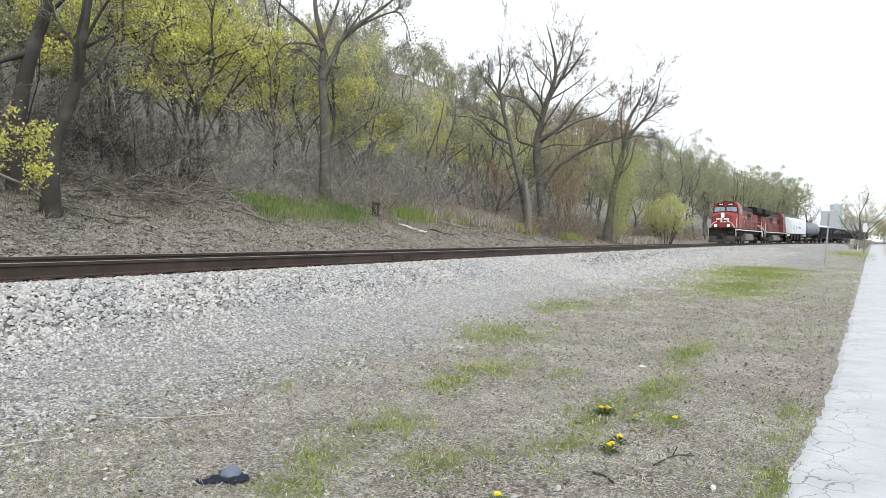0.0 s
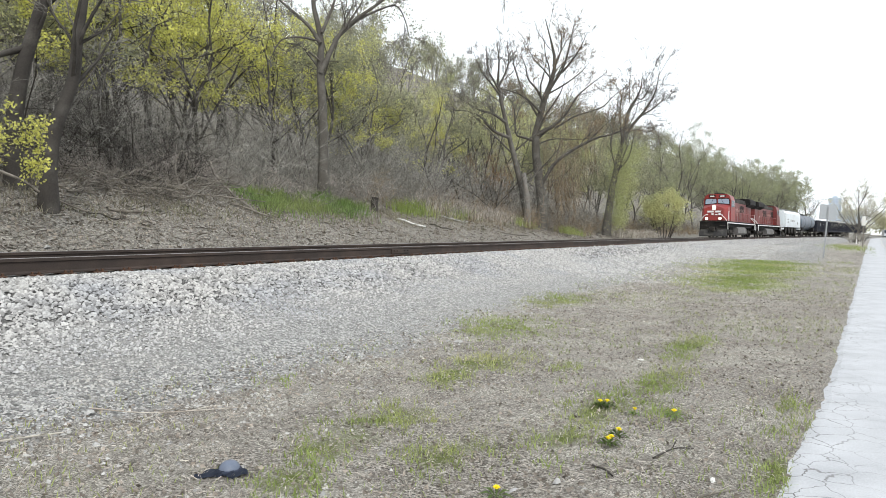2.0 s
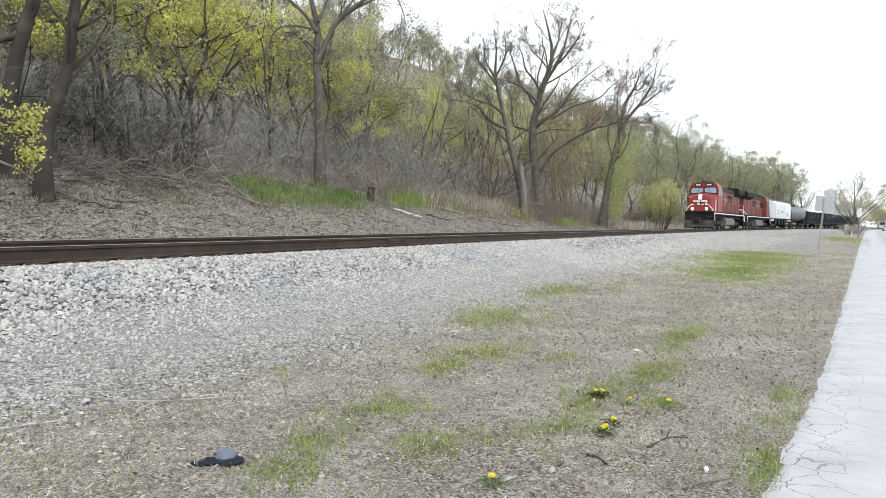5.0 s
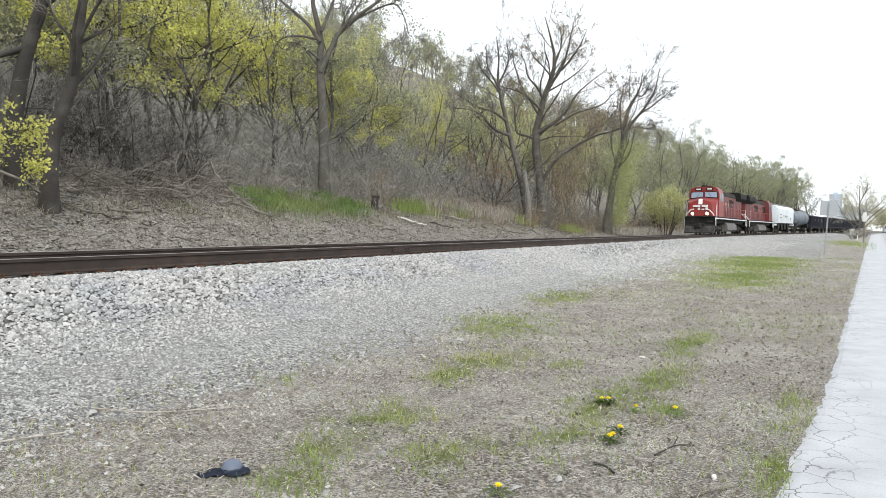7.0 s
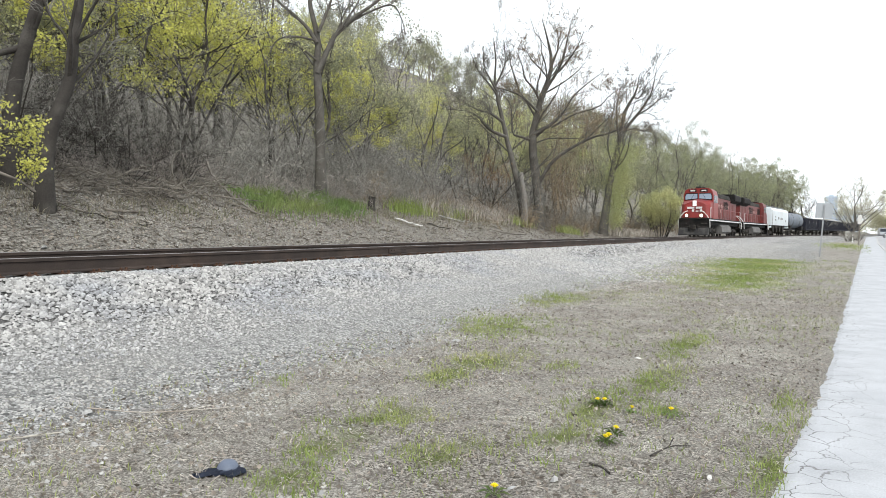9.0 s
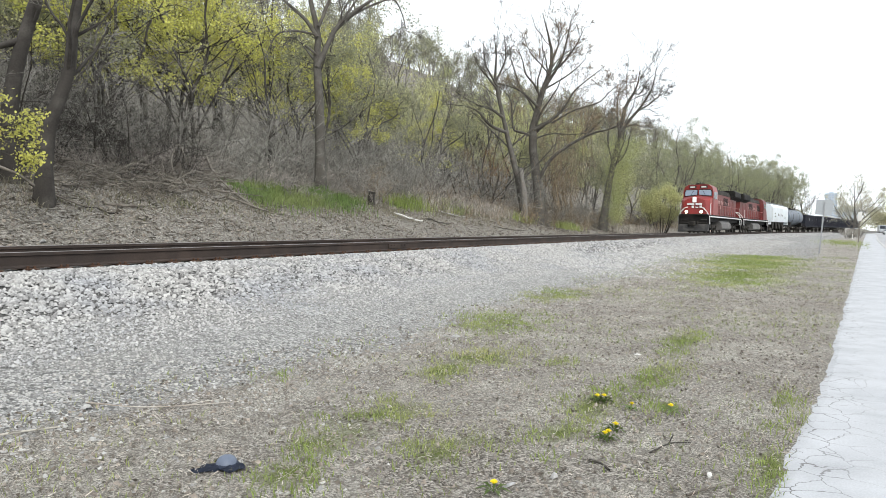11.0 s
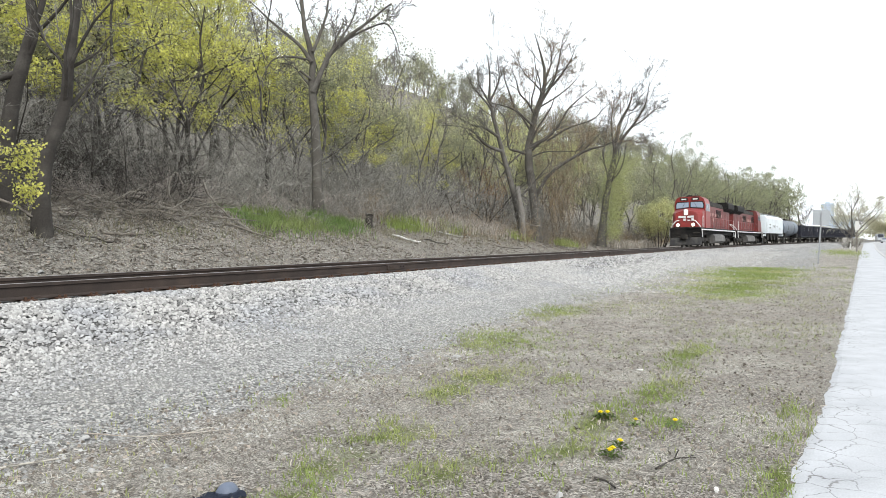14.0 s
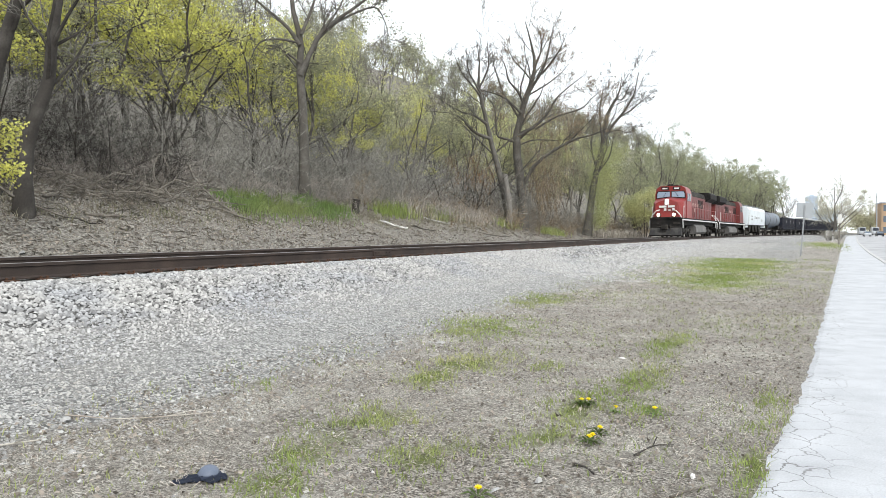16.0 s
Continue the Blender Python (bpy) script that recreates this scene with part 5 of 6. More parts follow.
def build_hopper():
    h = empty("hopper_wagon", label="white covered hopper wagon with outlet chutes", category="wagon", group="train")
    wheels = truck(h, 6.4, (-0.9, 0.9), 0.46) + truck(h, -6.4, (-0.9, 0.9), 0.46)
    bm = bmesh.new()
    prism(bm, [(-1.5, 1.65), (1.5, 1.65), (1.58, 2.6), (1.58, 3.9), (1.3, 4.35), (0.8, 4.5), (-0.8, 4.5), (-1.3, 4.35), (-1.58, 3.9), (-1.58, 2.6)], -8.3, 8.3)
    part("body", bm, M_HOPPER, h, "curved white hopper body")
    for s in (-1, 1):
        for k in range(2):
            bm = bmesh.new()
            box(bm, s * 1.585 - 0.01, s * 1.585 + 0.01, -8.2 + k * 16.2, -8.1 + k * 16.2, 1.7, 4.0)
            part("end_post", bm, M_TANK, h, "grey end post")
        for y, a, z, b in ((-5, 0.5, 2.2, 0.4), (-2, 0.4, 2.6, 0.3), (-0.8, 0.4, 2.6, 0.35), (0.6, 0.4, 2.6, 0.3), (2.0, 0.5, 2.6, 0.4), (4.6, 1.0, 2.4, 0.2), (4.6, 1.0, 2.9, 0.15)):
            bm = bmesh.new()
            box(bm, s * 1.59 - 0.008, s * 1.59 + 0.008, y, y + a, z, z + b)
            part("lettering", bm, M_TANK, h, "faint grey plain bar")
    bm = bmesh.new()
    for k in range(4):
        y = -4.8 + k * 3.2
        prism_x(bm, [(y - 1.4, 1.65), (y + 1.4, 1.65), (y + 0.4, 0.55), (y - 0.4, 0.55)], -1.2, 1.2)
    box(bm, -0.3, 0.3, -8.9, 8.9, 1.0, 1.4)
    wagon_ends(bm, 8.95)
    part("chutes", bm, M_UNDER, h, "grimy outlet chutes")
    bm = bmesh.new()
    box(bm, -0.75, -0.25, -8.5, 8.5, 4.66, 4.7)
    box(bm, 0.25, 0.75, -8.5, 8.5, 4.66, 4.7)
    for y in np.arange(-8.2, 8.3, 1.37):
        for s in (-1, 1):
            rod(bm, (s * 0.7, y, 4.45), (s * 0.7, y, 4.66), 0.025, 6)
    part("roof_walk", bm, M_STEEL, h, "steel roof walkway")
    for s in (-1, 1):
        bm = bmesh.new()
        rod(bm, (1.45, s * 8.7, 1.2), (1.45, s * 8.7, 4.3), 0.03, 6)
        rod(bm, (-1.45, s * 8.7, 1.2), (-1.45, s * 8.7, 4.3), 0.03, 6)
        for z in np.arange(1.4, 4.3, 0.4):
            rod(bm, (0.95, s * 8.7, z), (1.45, s * 8.7, z), 0.02, 6)
            rod(bm, (-0.95, s * 8.7, z), (-1.45, s * 8.7, z), 0.02, 6)
        box(bm, -1.5, 1.5, s * 8.7 - 0.15, s * 8.7 + 0.15, 1.2, 1.5)
        part("ladder", bm, M_HOPPER, h, "white end ladder")
    return h, wheels, 0.46


def build_tank():
    k = empty("tank_wagon", label="slate-grey tank wagon with a domed end", category="wagon", group="train")
    wheels = truck(k, 6.0, (-0.9, 0.9), 0.46) + truck(k, -6.0, (-0.9, 0.9), 0.46)
    bm = bmesh.new()
    rod(bm, (0, -7.4, 2.75), (0, 7.4, 2.75), 1.45, 32)
    for s in (-1, 1):
        rod(bm, (0, s * 7.4, 2.75), (0, s * 7.8, 2.75), 1.45, 32, 1.1)
        rod(bm, (0, s * 7.8, 2.75), (0, s * 7.92, 2.75), 1.1, 32, 0.5)
    part("barrel", bm, M_TANKCAR, k, "slate-grey tank barrel", shade=False)
    bm = bmesh.new()
    rod(bm, (0, 0, 4.1), (0, 0, 4.45), 0.45, 16)
    box(bm, -0.9, 0.9, -1.2, 1.2, 4.2, 4.26)
    for s in (-1, 1):
        rail_tube(bm, [(s * 0.9, -1.2, 4.2), (s * 0.9, -1.2, 4.9), (s * 0.9, 1.2, 4.9), (s * 0.9, 1.2, 4.2)])
    part("dome", bm, M_BLACK, k, "black dome and platform")
    bm = bmesh.new()
    for s in (-1, 1):
        rod(bm, (0, s * 3.4, 2.75), (0, s * 3.4 + 0.1, 2.75), 1.47, 32)
    part("band", bm, M_BLACK, k)
    bm = bmesh.new()
    for s in (-1, 1):
        box(bm, -1.4, 1.4, s * 6.2 - 0.7, s * 6.2 + 0.7, 1.05, 1.75)
        box(bm, -1.45, 1.45, s * 8.1 - 0.3, s * 8.1 + 0.3, 1.0, 1.2)
        rail_tube(bm, [(1.4, s * 8.2, 1.2), (1.4, s * 8.2, 2.3), (-1.4, s * 8.2, 2.3), (-1.4, s * 8.2, 1.2)])
    box(bm, -0.3, 0.3, -8.2, 8.2, 0.95, 1.3)
    wagon_ends(bm, 8.5)
    part("cradle", bm, M_BLACK, k, "black saddles and end sills")
    return k, wheels, 0.46


def build_gondola(load):
    g = empty("gondola_wagon", label="dark gondola wagon with ribbed sides" + (" and a pale load" if load else ""), category="wagon", group="train")
    wheels = truck(g, 5.8, (-0.9, 0.9), 0.46) + truck(g, -5.8, (-0.9, 0.9), 0.46)
    bm = bmesh.new()
    for s in (-1, 1):
        box(bm, s * 1.48 - 0.03, s * 1.48 + 0.03, -7.9, 7.9, 1.15, 3.3)
        box(bm, s * 1.5 - 0.09, s * 1.5 + 0.09, -7.95, 7.95, 3.25, 3.4)
        box(bm, s * 1.5 - 0.09, s * 1.5 + 0.09, -7.95, 7.95, 1.05, 1.25)
        box(bm, -1.5, 1.5, s * 7.9 - 0.05, s * 7.9 + 0.05, 1.1, 3.35)
    box(bm, -1.45, 1.45, -7.85, 7.85, 1.1, 1.2)
    part("body", bm, M_GOND, g, "dark blue-black steel sides")
    for s in (-1, 1):
        for k in range(13):
            y = -7.5 + k * 1.25
            bm = bmesh.new()
            box(bm, s * 1.55 - 0.05, s * 1.55 + 0.05, y - 0.07, y + 0.07, 1.2, 3.28, 0.012)
            part("rib", bm, M_GOND, g)
    bm = bmesh.new()
    for s in (-1, 1):
        for k in (-5.6, -1.2, 3.5):
            box(bm, s * 1.605 - 0.005, s * 1.605 + 0.005, k, k + 0.08, 2.3, 2.8)
    part("reflector", bm, M_WHITE, g, "pale reflector strips")
    bm = bmesh.new()
    box(bm, -0.3, 0.3, -8.0, 8.0, 0.85, 1.1)
    wagon_ends(bm, 8.1)
    part("sill", bm, M_BLACK, g, "black centre sill")
    if load:
        bm = bmesh.new()
        for k in range(4):
            box(bm, -1.2, 1.2, -6.4 + k * 3.4, -3.4 + k * 3.4, 1.2, 3.75 + 0.12 * (k % 2), 0.1)
        part("load", bm, M_KERB, g, "pale wrapped load")
    return g, wheels, 0.46


def build_train():
    """Vehicles with their distance behind the first lamp, and whether they run backwards."""
    rake = [(build_engine("red diesel locomotive with lit headlights, front unit", True), 10.2, 0),
            (build_engine("soot-stained red diesel locomotive, second unit running backwards", False), 34.0, 180)]
    at = 46.3
    rake.append((build_hopper(), at + 9.3, 0))
    at += 18.6
    rake.append((build_tank(), at + 8.8, 0))
    at += 17.6
    for k in range(6):
        rake.append((build_gondola(k in (2, 4)), at + 8.4, 0))
        at += 16.8
    return rake


TRAIN = build_train()


def motions():
    times = [round(0.2 * i, 1) for i in range(81)]
    turns = [round(0.1 * i, 1) for i in range(161)]
    for (thing, wheels, r), back, turned in TRAIN:
        rows = []
        for t in times:
            y = lamp_y(t) + back
            rows.append((t, pose(float(track_x(y)), y, RAIL_TOP + 0.025, 0, 0, 180 + turned + track_turn(y))))
        walk(thing, rows)
        for w in wheels:
            yl = w.matrix_basis.translation.y
            way = 1 if turned else -1
            walk(w, [(t, pose(0, yl, r, math.degrees(way * (lamp_y(0) - lamp_y(t)) / r), 0, 0)) for t in turns])


# ---- planting and litter on the near verge and the far bank ----
def blades(rng, x, y, z, length, width, lean):
    """Upright grass blades in two bent pieces, three triangles each."""
    n = len(x)
    a = rng.uniform(0, 2 * np.pi, n)
    side = np.stack([np.cos(a), np.sin(a), np.zeros(n)], -1) * (width * rng.uniform(0.6, 1.4, n))[:, None]
    b = rng.uniform(0, 2 * np.pi, n)
    L = length * rng.uniform(0.5, 1.3, n)
    out = np.stack([np.cos(b), np.sin(b), np.zeros(n)], -1) * (L * lean * rng.uniform(0.3, 1.4, n))[:, None]
    p = np.stack([x, y, z], -1)
    up = np.array([0, 0, 1.0]) * L[:, None]
    v = np.stack([p - side, p + side, p + out * 0.3 + up * 0.55 - side * 0.7, p + out * 0.3 + up * 0.55 + side * 0.7, p + out + up * 0.85], 1)
    o = np.arange(n)[:, None] * 5
    return v.reshape(-1, 3), np.concatenate([o + np.array([0, 1, 3]), o + np.array([0, 3, 2]), o + np.array([2, 3, 4])])


def straws(rng, x, y, z, length, width, tilt=0.12):
    """Stalks that lie about: slim strips, a little bowed."""
    n = len(x)
    a = rng.uniform(0, 2 * np.pi, n)
    L = length * rng.uniform(0.4, 1.6, n)
    d = np.stack([np.cos(a), np.sin(a), rng.normal(0, tilt, n)], -1) * (L / 2)[:, None]
    s = np.stack([-np.sin(a), np.cos(a), rng.normal(0, 0.6, n)], -1) * (width * rng.uniform(0.6, 1.5, n) / 2)[:, None]
    p = np.stack([x, y, z + 0.004 + np.abs(d[:, 2])], -1)
    v = np.stack([p - d - s, p - d + s, p + d + s * 0.6, p + d - s * 0.6], 1)
    o = np.arange(n)[:, None] * 4
    return v.reshape(-1, 3), np.concatenate([o + np.array([0, 1, 2]), o + np.array([0, 2, 3])])


def build_verge():
    rng = np.random.default_rng(66)
    # dry stalks and leaves over the trodden verge
    x, y = strewn(rng, 150000, 0.0, 16, 5.0, 12.0, 1.6)
    k = (x < path_x(y) - 0.02 + rng.normal(0, 0.03, len(x))) & (rng.uniform(0, 1, len(x)) < (smooth((x - track_x(y) - 5.2) / 1.6) * 0.9 + 0.08) * np.clip(0.75 + 1.3 * waves(x, y, 9.0, 21), 0.12, 1.25))
    x, y = x[k], y[k]
    v, f = straws(rng, x, y, height(x, y), 0.04, 0.003, 0.3)
    tagged(new("dry_grass", mesh_np("dry_grass", v, f, M_STRAW)), "flattened dry straw-coloured grass on the verge", "dry grass", kind="stuff")
    x, y = strewn(rng, 16000, 15, 48, 6.0, 14, 1.2)
    k = x < path_x(y) - 0.05
    x, y = x[k], y[k]
    v, f = straws(rng, x, y, height(x, y), 0.08, 0.006, 0.3)
    tagged(new("dry_grass", mesh_np("dry_grass", v, f, M_STRAW)), "dry flattened grass farther along the verge", "dry grass", kind="stuff")
    x, y = strewn(rng, 14000, 0.5, 20, 5.6, 12.5, 1.5)
    k = x < path_x(y) - 0.05
    x, y = x[k], y[k]
    v, f = leaves(rng, np.stack([x, y, height(x, y) + 0.008], -1), 1, 0.004, 0.034)
    tagged(new("leaf_litter", mesh_np("leaf_litter", v, f, M_LITTER)), "brown crumbled leaves on the verge", "leaf litter", kind="stuff")
    x, y = strewn(rng, 3500, 0.5, 14, 5.6, 12.0, 1.4)
    k = x < path_x(y) - 0.05
    v, f = chips(rng, x[k], y[k], np.full(k.sum(), 0.02), 0.6)
    tagged(new("pebbles", mesh_np("pebbles", v, f, M_CHIP)), "pale pebbles scattered over the verge", "pebbles", kind="stuff")
    # green grass: in tufts within the patches
    x, y = strewn(rng, 300000, 1.5, 36, 5.5, 12.5, 1.4)
    tuft = 0.5 + 0.5 * waves(x, y, 7.0, 4) * 1.4
    g = green_at(x, y) * np.clip(1.15 + 1.1 * waves(x, y, 3.1, 9) + 0.5 * waves(x, y, 11.0, 2), 0, 1.6)
    k = (x < path_x(y) - 0.02) & (rng.uniform(0, 1, len(x)) < np.clip(g * 1.35 - 0.1, 0, 1) * np.clip(tuft, 0.08, 1) + 0.08 * np.clip(0.4 + 1.2 * waves(x, y, 1.1, 7), 0, 1))
    x, y = x[k], y[k]
    big = 1 + 0.02 * y
    v, f = blades(rng, x, y, height(x, y) - 0.004, 0.055 * big, 0.0032 * big, 0.75)
    tagged(new("grass", mesh_np("grass", v, f, M_GRASS)), "short spring grass in worn tufts", "grass", kind="stuff")
    # far patches
    x, y = rng.uniform(0.5, 9, 9000), rng.uniform(34, 92, 9000)
    k = rng.uniform(0, 1, 9000) < green_at(x, y)
    v, f = blades(rng, x[k], y[k], height(x[k], y[k]), 0.16, 0.012, 0.5)
    tagged(new("grass", mesh_np("grass", v, f, M_GRASS)), "longer grass beside the far path", "grass", kind="stuff")


build_verge()


def build_bank():
    rng = np.random.default_rng(77)
    # sticks and dead leaves on the far bank
    n = 14000
    y, vv = 3 + 72 * rng.uniform(0, 1, n) ** 1.4, rng.uniform(4.2, 10.5, n)
    x = track_x(y) - vv
    v, f = straws(rng, x, y, height(x, y), 0.32, 0.022, 0.2)
    tagged(new("brushwood", mesh_np("brushwood", v, f, M_DEADWOOD)), "grey broken twigs strewn on the bank", "brushwood", kind="stuff")
    n = 20000
    y, vv = 3 + 77 * rng.uniform(0, 1, n) ** 1.4, rng.uniform(2.8, 11, n)
    x = track_x(y) - vv
    v, f = leaves(rng, np.stack([x, y, height(x, y) + 0.02], -1), 1, 0.01, 0.1)
    tagged(new("leaf_litter", mesh_np("leaf_litter", v, f, M_LITTER)), "brown dead leaves on the far bank", "leaf litter", kind="stuff")
    n = 9000
    y, vv = rng.uniform(2, 60, n), 1.9 + 3.4 * rng.uniform(0, 1, n) ** 1.3
    x = track_x(y) - vv
    v, f = chips(rng, x, y, np.full(n, 0.055), 0.7)
    tagged(new("gravel", mesh_np("gravel", v, f, M_CHIP)), "grey gravel beyond the rails", "gravel", kind="stuff")
    # low dry weeds over the bank
    n = 12000
    y, vv = rng.uniform(8, 46, n), rng.normal(8.0, 0.9, n)
    k = rng.uniform(0, 1, n) < 0.25 + 0.75 * np.clip(waves(y, vv, 1.3, 5) + 0.4, 0, 1)
    y, vv = y[k], vv[k]
    x = track_x(y) - vv
    v, f = blades(rng, x, y, height(x, y) - 0.01, 0.26, 0.01, 0.9)
    tagged(new("dry_weeds", mesh_np("dry_weeds", v, f, M_WEED)), "low dry straw-coloured weeds on the bank", "weeds", kind="stuff")
    # the lush green patch at the foot of the trees
    n = 6500
    y, vv = rng.uniform(20.3, 28.5, n), rng.normal(8.8, 0.6, n)
    k = rng.uniform(0, 1, n) < smooth((y - 20.0) / 1.5) * smooth((28.8 - y) / 2.5)
    y, vv = y[k], vv[k]
    x = track_x(y) - vv
    v, f = blades(rng, x, y, height(x, y) - 0.02, 0.28 + 0.4 * np.clip(waves(x, y, 2.2, 3) + 0.3, 0, 1), 0.014, 0.5)
    tagged(new("tall_grass", mesh_np("tall_grass", v, f, M_GRASS_LUSH)), "lush bright green grass under the trees", "grass", kind="stuff")
    # smaller weeds and tan reeds farther along
    for name, material, n, spots, h, label in (("weeds", M_GRASS, 700, [(47.5, 8.3), (33, 8.6), (56, 7.4), (38, 8.8)], 0.7, "green weeds at the wood's edge"),
                                               ("reeds", M_STRAW, 900, [(36, 9.0), (39, 8.8), (42, 8.7), (45, 8.6), (66, 6.6), (71, 5.8), (76, 5.6)], 0.9, "dry tan reeds at the wood's edge")):
        xs, ys = [], []
        for sy, sv in spots:
            y = rng.normal(sy, 1.0, n)
            vv = rng.normal(sv, 0.4, n)
            xs.append(track_x(y) - vv)
            ys.append(y)
        x, y = np.concatenate(xs), np.concatenate(ys)
        v, f = blades(rng, x, y, height(x, y) - 0.02, h, 0.014, 0.4)
        tagged(new(name, mesh_np(name, v, f, material)), label, "weeds", kind="stuff")


build_bank()


def build_shrubs():
    rng = np.random.default_rng(88)
    # round yellow-green shrub by the line
    stems = [([(c * 0.5, s * 0.5, 0), (c * 1.0, s * 1.0, 1.2), (c * 1.4, s * 1.4, 2.6), (c * 1.3, s * 1.3, 3.8)], 0.05, 0.01) for c, s in ((math.cos(a), math.sin(a)) for a in np.arange(0, 6.2, 0.7))]
    make_tree("shrub", rng, stems, [(8, 0.4, 0.7, 4, 0.2, 0.3), (6, 0.5, 0.7, 3, 0.2, 0.2), (3, 0.5, 0.7, 3, 0.2, 0.1)], M_BARK_DARK, M_TWIG_TAN, M_LEAF_YELLOW, (5, 0.22, 0.1), 0.5,
              label="round shrub in yellow-green leaf beside the line", at=stand(79, 5.0) @ Matrix.Diagonal((1.15, 1.15, 1.12, 1)), category="shrub")
    make_tree("shrub", rng, stems[:6], [(6, 0.4, 0.7, 4, 0.2, 0.3), (6, 0.5, 0.7, 3, 0.2, 0.2), (3, 0.5, 0.7, 3, 0.2, 0.1)], M_BARK_DARK, M_TWIG_TAN, M_LEAF_RUST, (1, 0.18, 0.08), 1.0,
              label="shrub with a few rusty leaves under the bare trees", at=stand(46, 10.5), category="shrub")
    # maple reaching in with tufted yellow leaves
    y, x = 7.9, -16.7
    make_tree("tree", rng, [([(0, 0, 0), (0.1, 0, 1.5), (0.0, 0, 3.5), (-0.2, 0, 6)], 0.09, 0.02),
                            ([(0.05, 0, 1.3), (0.9, 0, 1.8), (1.7, 0, 2.3), (2.4, 0.1, 2.5)], 0.03, 0.008),
                            ([(0.05, 0, 1.2), (0.9, 0.1, 1.6), (1.6, 0.1, 2.0), (2.2, 0.2, 2.05)], 0.025, 0.008),
                            ([(0.05, 0, 1.0), (0.8, 0, 1.45), (1.5, 0, 1.75), (2.1, 0.1, 1.5)], 0.03, 0.008)],
              [(8, 0.3, 0.7, 4, 0.3, 0.1), (4, 0.5, 0.7, 3, 0.3, 0.1)], M_BARK_DARK, M_TWIG, M_LEAF_MAPLE, (6, 0.075, 0.075), 0.6,
              label="young maple with tufts of yellow-green leaves", at=pose(x, y, float(height(x, y)) - 0.05, 0, 0, bearing(x, y)))
    # green climbers hung on the leaning tree and its neighbours
    for yy, vv, n, h, w, mt, label in ((63, 5.9, 2600, 8.5, 1.3, M_LEAF_LIME, "hanging young green climbers on a leaning trunk"), (66.5, 6.6, 1600, 9.0, 1.2, M_LEAF_LIME, "feathery green climber beside the bend"), (53.5, 7.6, 3000, 9.5, 2.4, M_TWIG_TAN, "tan hanging shoots in an old tree")):
        x = float(track_x(yy)) - vv
        t = rng.uniform(0.12, 1, n)
        c = np.stack([rng.normal(0.3 + t * 0.9, w * 0.5 * (0.5 + t)), rng.normal(0, w * 0.5, n), t * h + rng.normal(0, 0.3, n)], -1)
        c[:, 2] = np.abs(c[:, 2])
        v, f = straws(rng, c[:, 0], c[:, 1], c[:, 2], 0.5, 0.016, 2.0) if mt is M_TWIG_TAN else leaves(rng, c, 3, 0.16, 0.09)
        ob = tagged(new("climber", mesh_np("climber", v, f, mt)), label, "climber", kind="stuff")
        ob.matrix_basis = pose(x, yy, float(height(x, yy)), 0, 0, bearing(x, yy))
    # street trees by the far end of the path
    for k, (x, y, h) in enumerate(((8.0, 122, 8.5), (9.9, 138, 9.0), (12.2, 160, 9.0))):
        stems, orders = generic(rng, h, 0.12, "bare")
        stems.append(([(0, 0, 1.8), (1.6, 0.4, 3.6), (3.4, 0.8, 5.4), (4.4, 1, 6.8)], 0.1, 0.02))
        stems.append(([(0, 0, 1.6), (-1.4, 0.4, 3.6), (-2.6, 0.8, 6.0)], 0.1, 0.02))
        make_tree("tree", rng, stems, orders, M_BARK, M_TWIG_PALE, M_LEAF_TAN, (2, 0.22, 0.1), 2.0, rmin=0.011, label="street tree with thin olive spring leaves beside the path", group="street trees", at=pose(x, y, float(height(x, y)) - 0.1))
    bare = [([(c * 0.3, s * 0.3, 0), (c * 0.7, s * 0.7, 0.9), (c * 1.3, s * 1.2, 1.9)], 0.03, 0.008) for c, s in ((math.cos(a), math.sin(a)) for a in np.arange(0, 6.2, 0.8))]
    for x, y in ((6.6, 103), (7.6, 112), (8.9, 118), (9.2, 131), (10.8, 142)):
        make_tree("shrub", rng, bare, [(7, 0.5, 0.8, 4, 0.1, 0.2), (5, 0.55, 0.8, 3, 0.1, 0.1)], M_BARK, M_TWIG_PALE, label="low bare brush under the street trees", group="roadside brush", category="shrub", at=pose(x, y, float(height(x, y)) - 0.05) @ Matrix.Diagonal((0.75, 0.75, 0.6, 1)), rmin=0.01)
    rows = []
    for k in range(90):
        x, y = 33 + k * 1.1 + rng.uniform(-2, 2), 400 + rng.uniform(-40, 60)
        c = rng.normal(0, 1, (60, 3)) * np.array([2.6, 2.6, 2.0]) + np.array([x, y, 5.5 + rng.uniform(-1.5, 2.5)])
        c[:, 2] = np.abs(c[:, 2]) + 0.3
        rows.append(leaves(rng, c, 4, 0.7, 0.7))
    v, f = join(rows)
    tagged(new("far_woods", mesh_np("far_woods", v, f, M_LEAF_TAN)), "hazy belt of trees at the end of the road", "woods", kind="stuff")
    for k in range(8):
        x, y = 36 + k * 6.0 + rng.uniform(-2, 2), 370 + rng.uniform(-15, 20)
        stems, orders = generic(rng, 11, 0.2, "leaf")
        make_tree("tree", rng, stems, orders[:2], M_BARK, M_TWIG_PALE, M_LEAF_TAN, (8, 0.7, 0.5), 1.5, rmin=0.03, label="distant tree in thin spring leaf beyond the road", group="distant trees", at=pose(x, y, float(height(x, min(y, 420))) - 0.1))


build_shrubs()


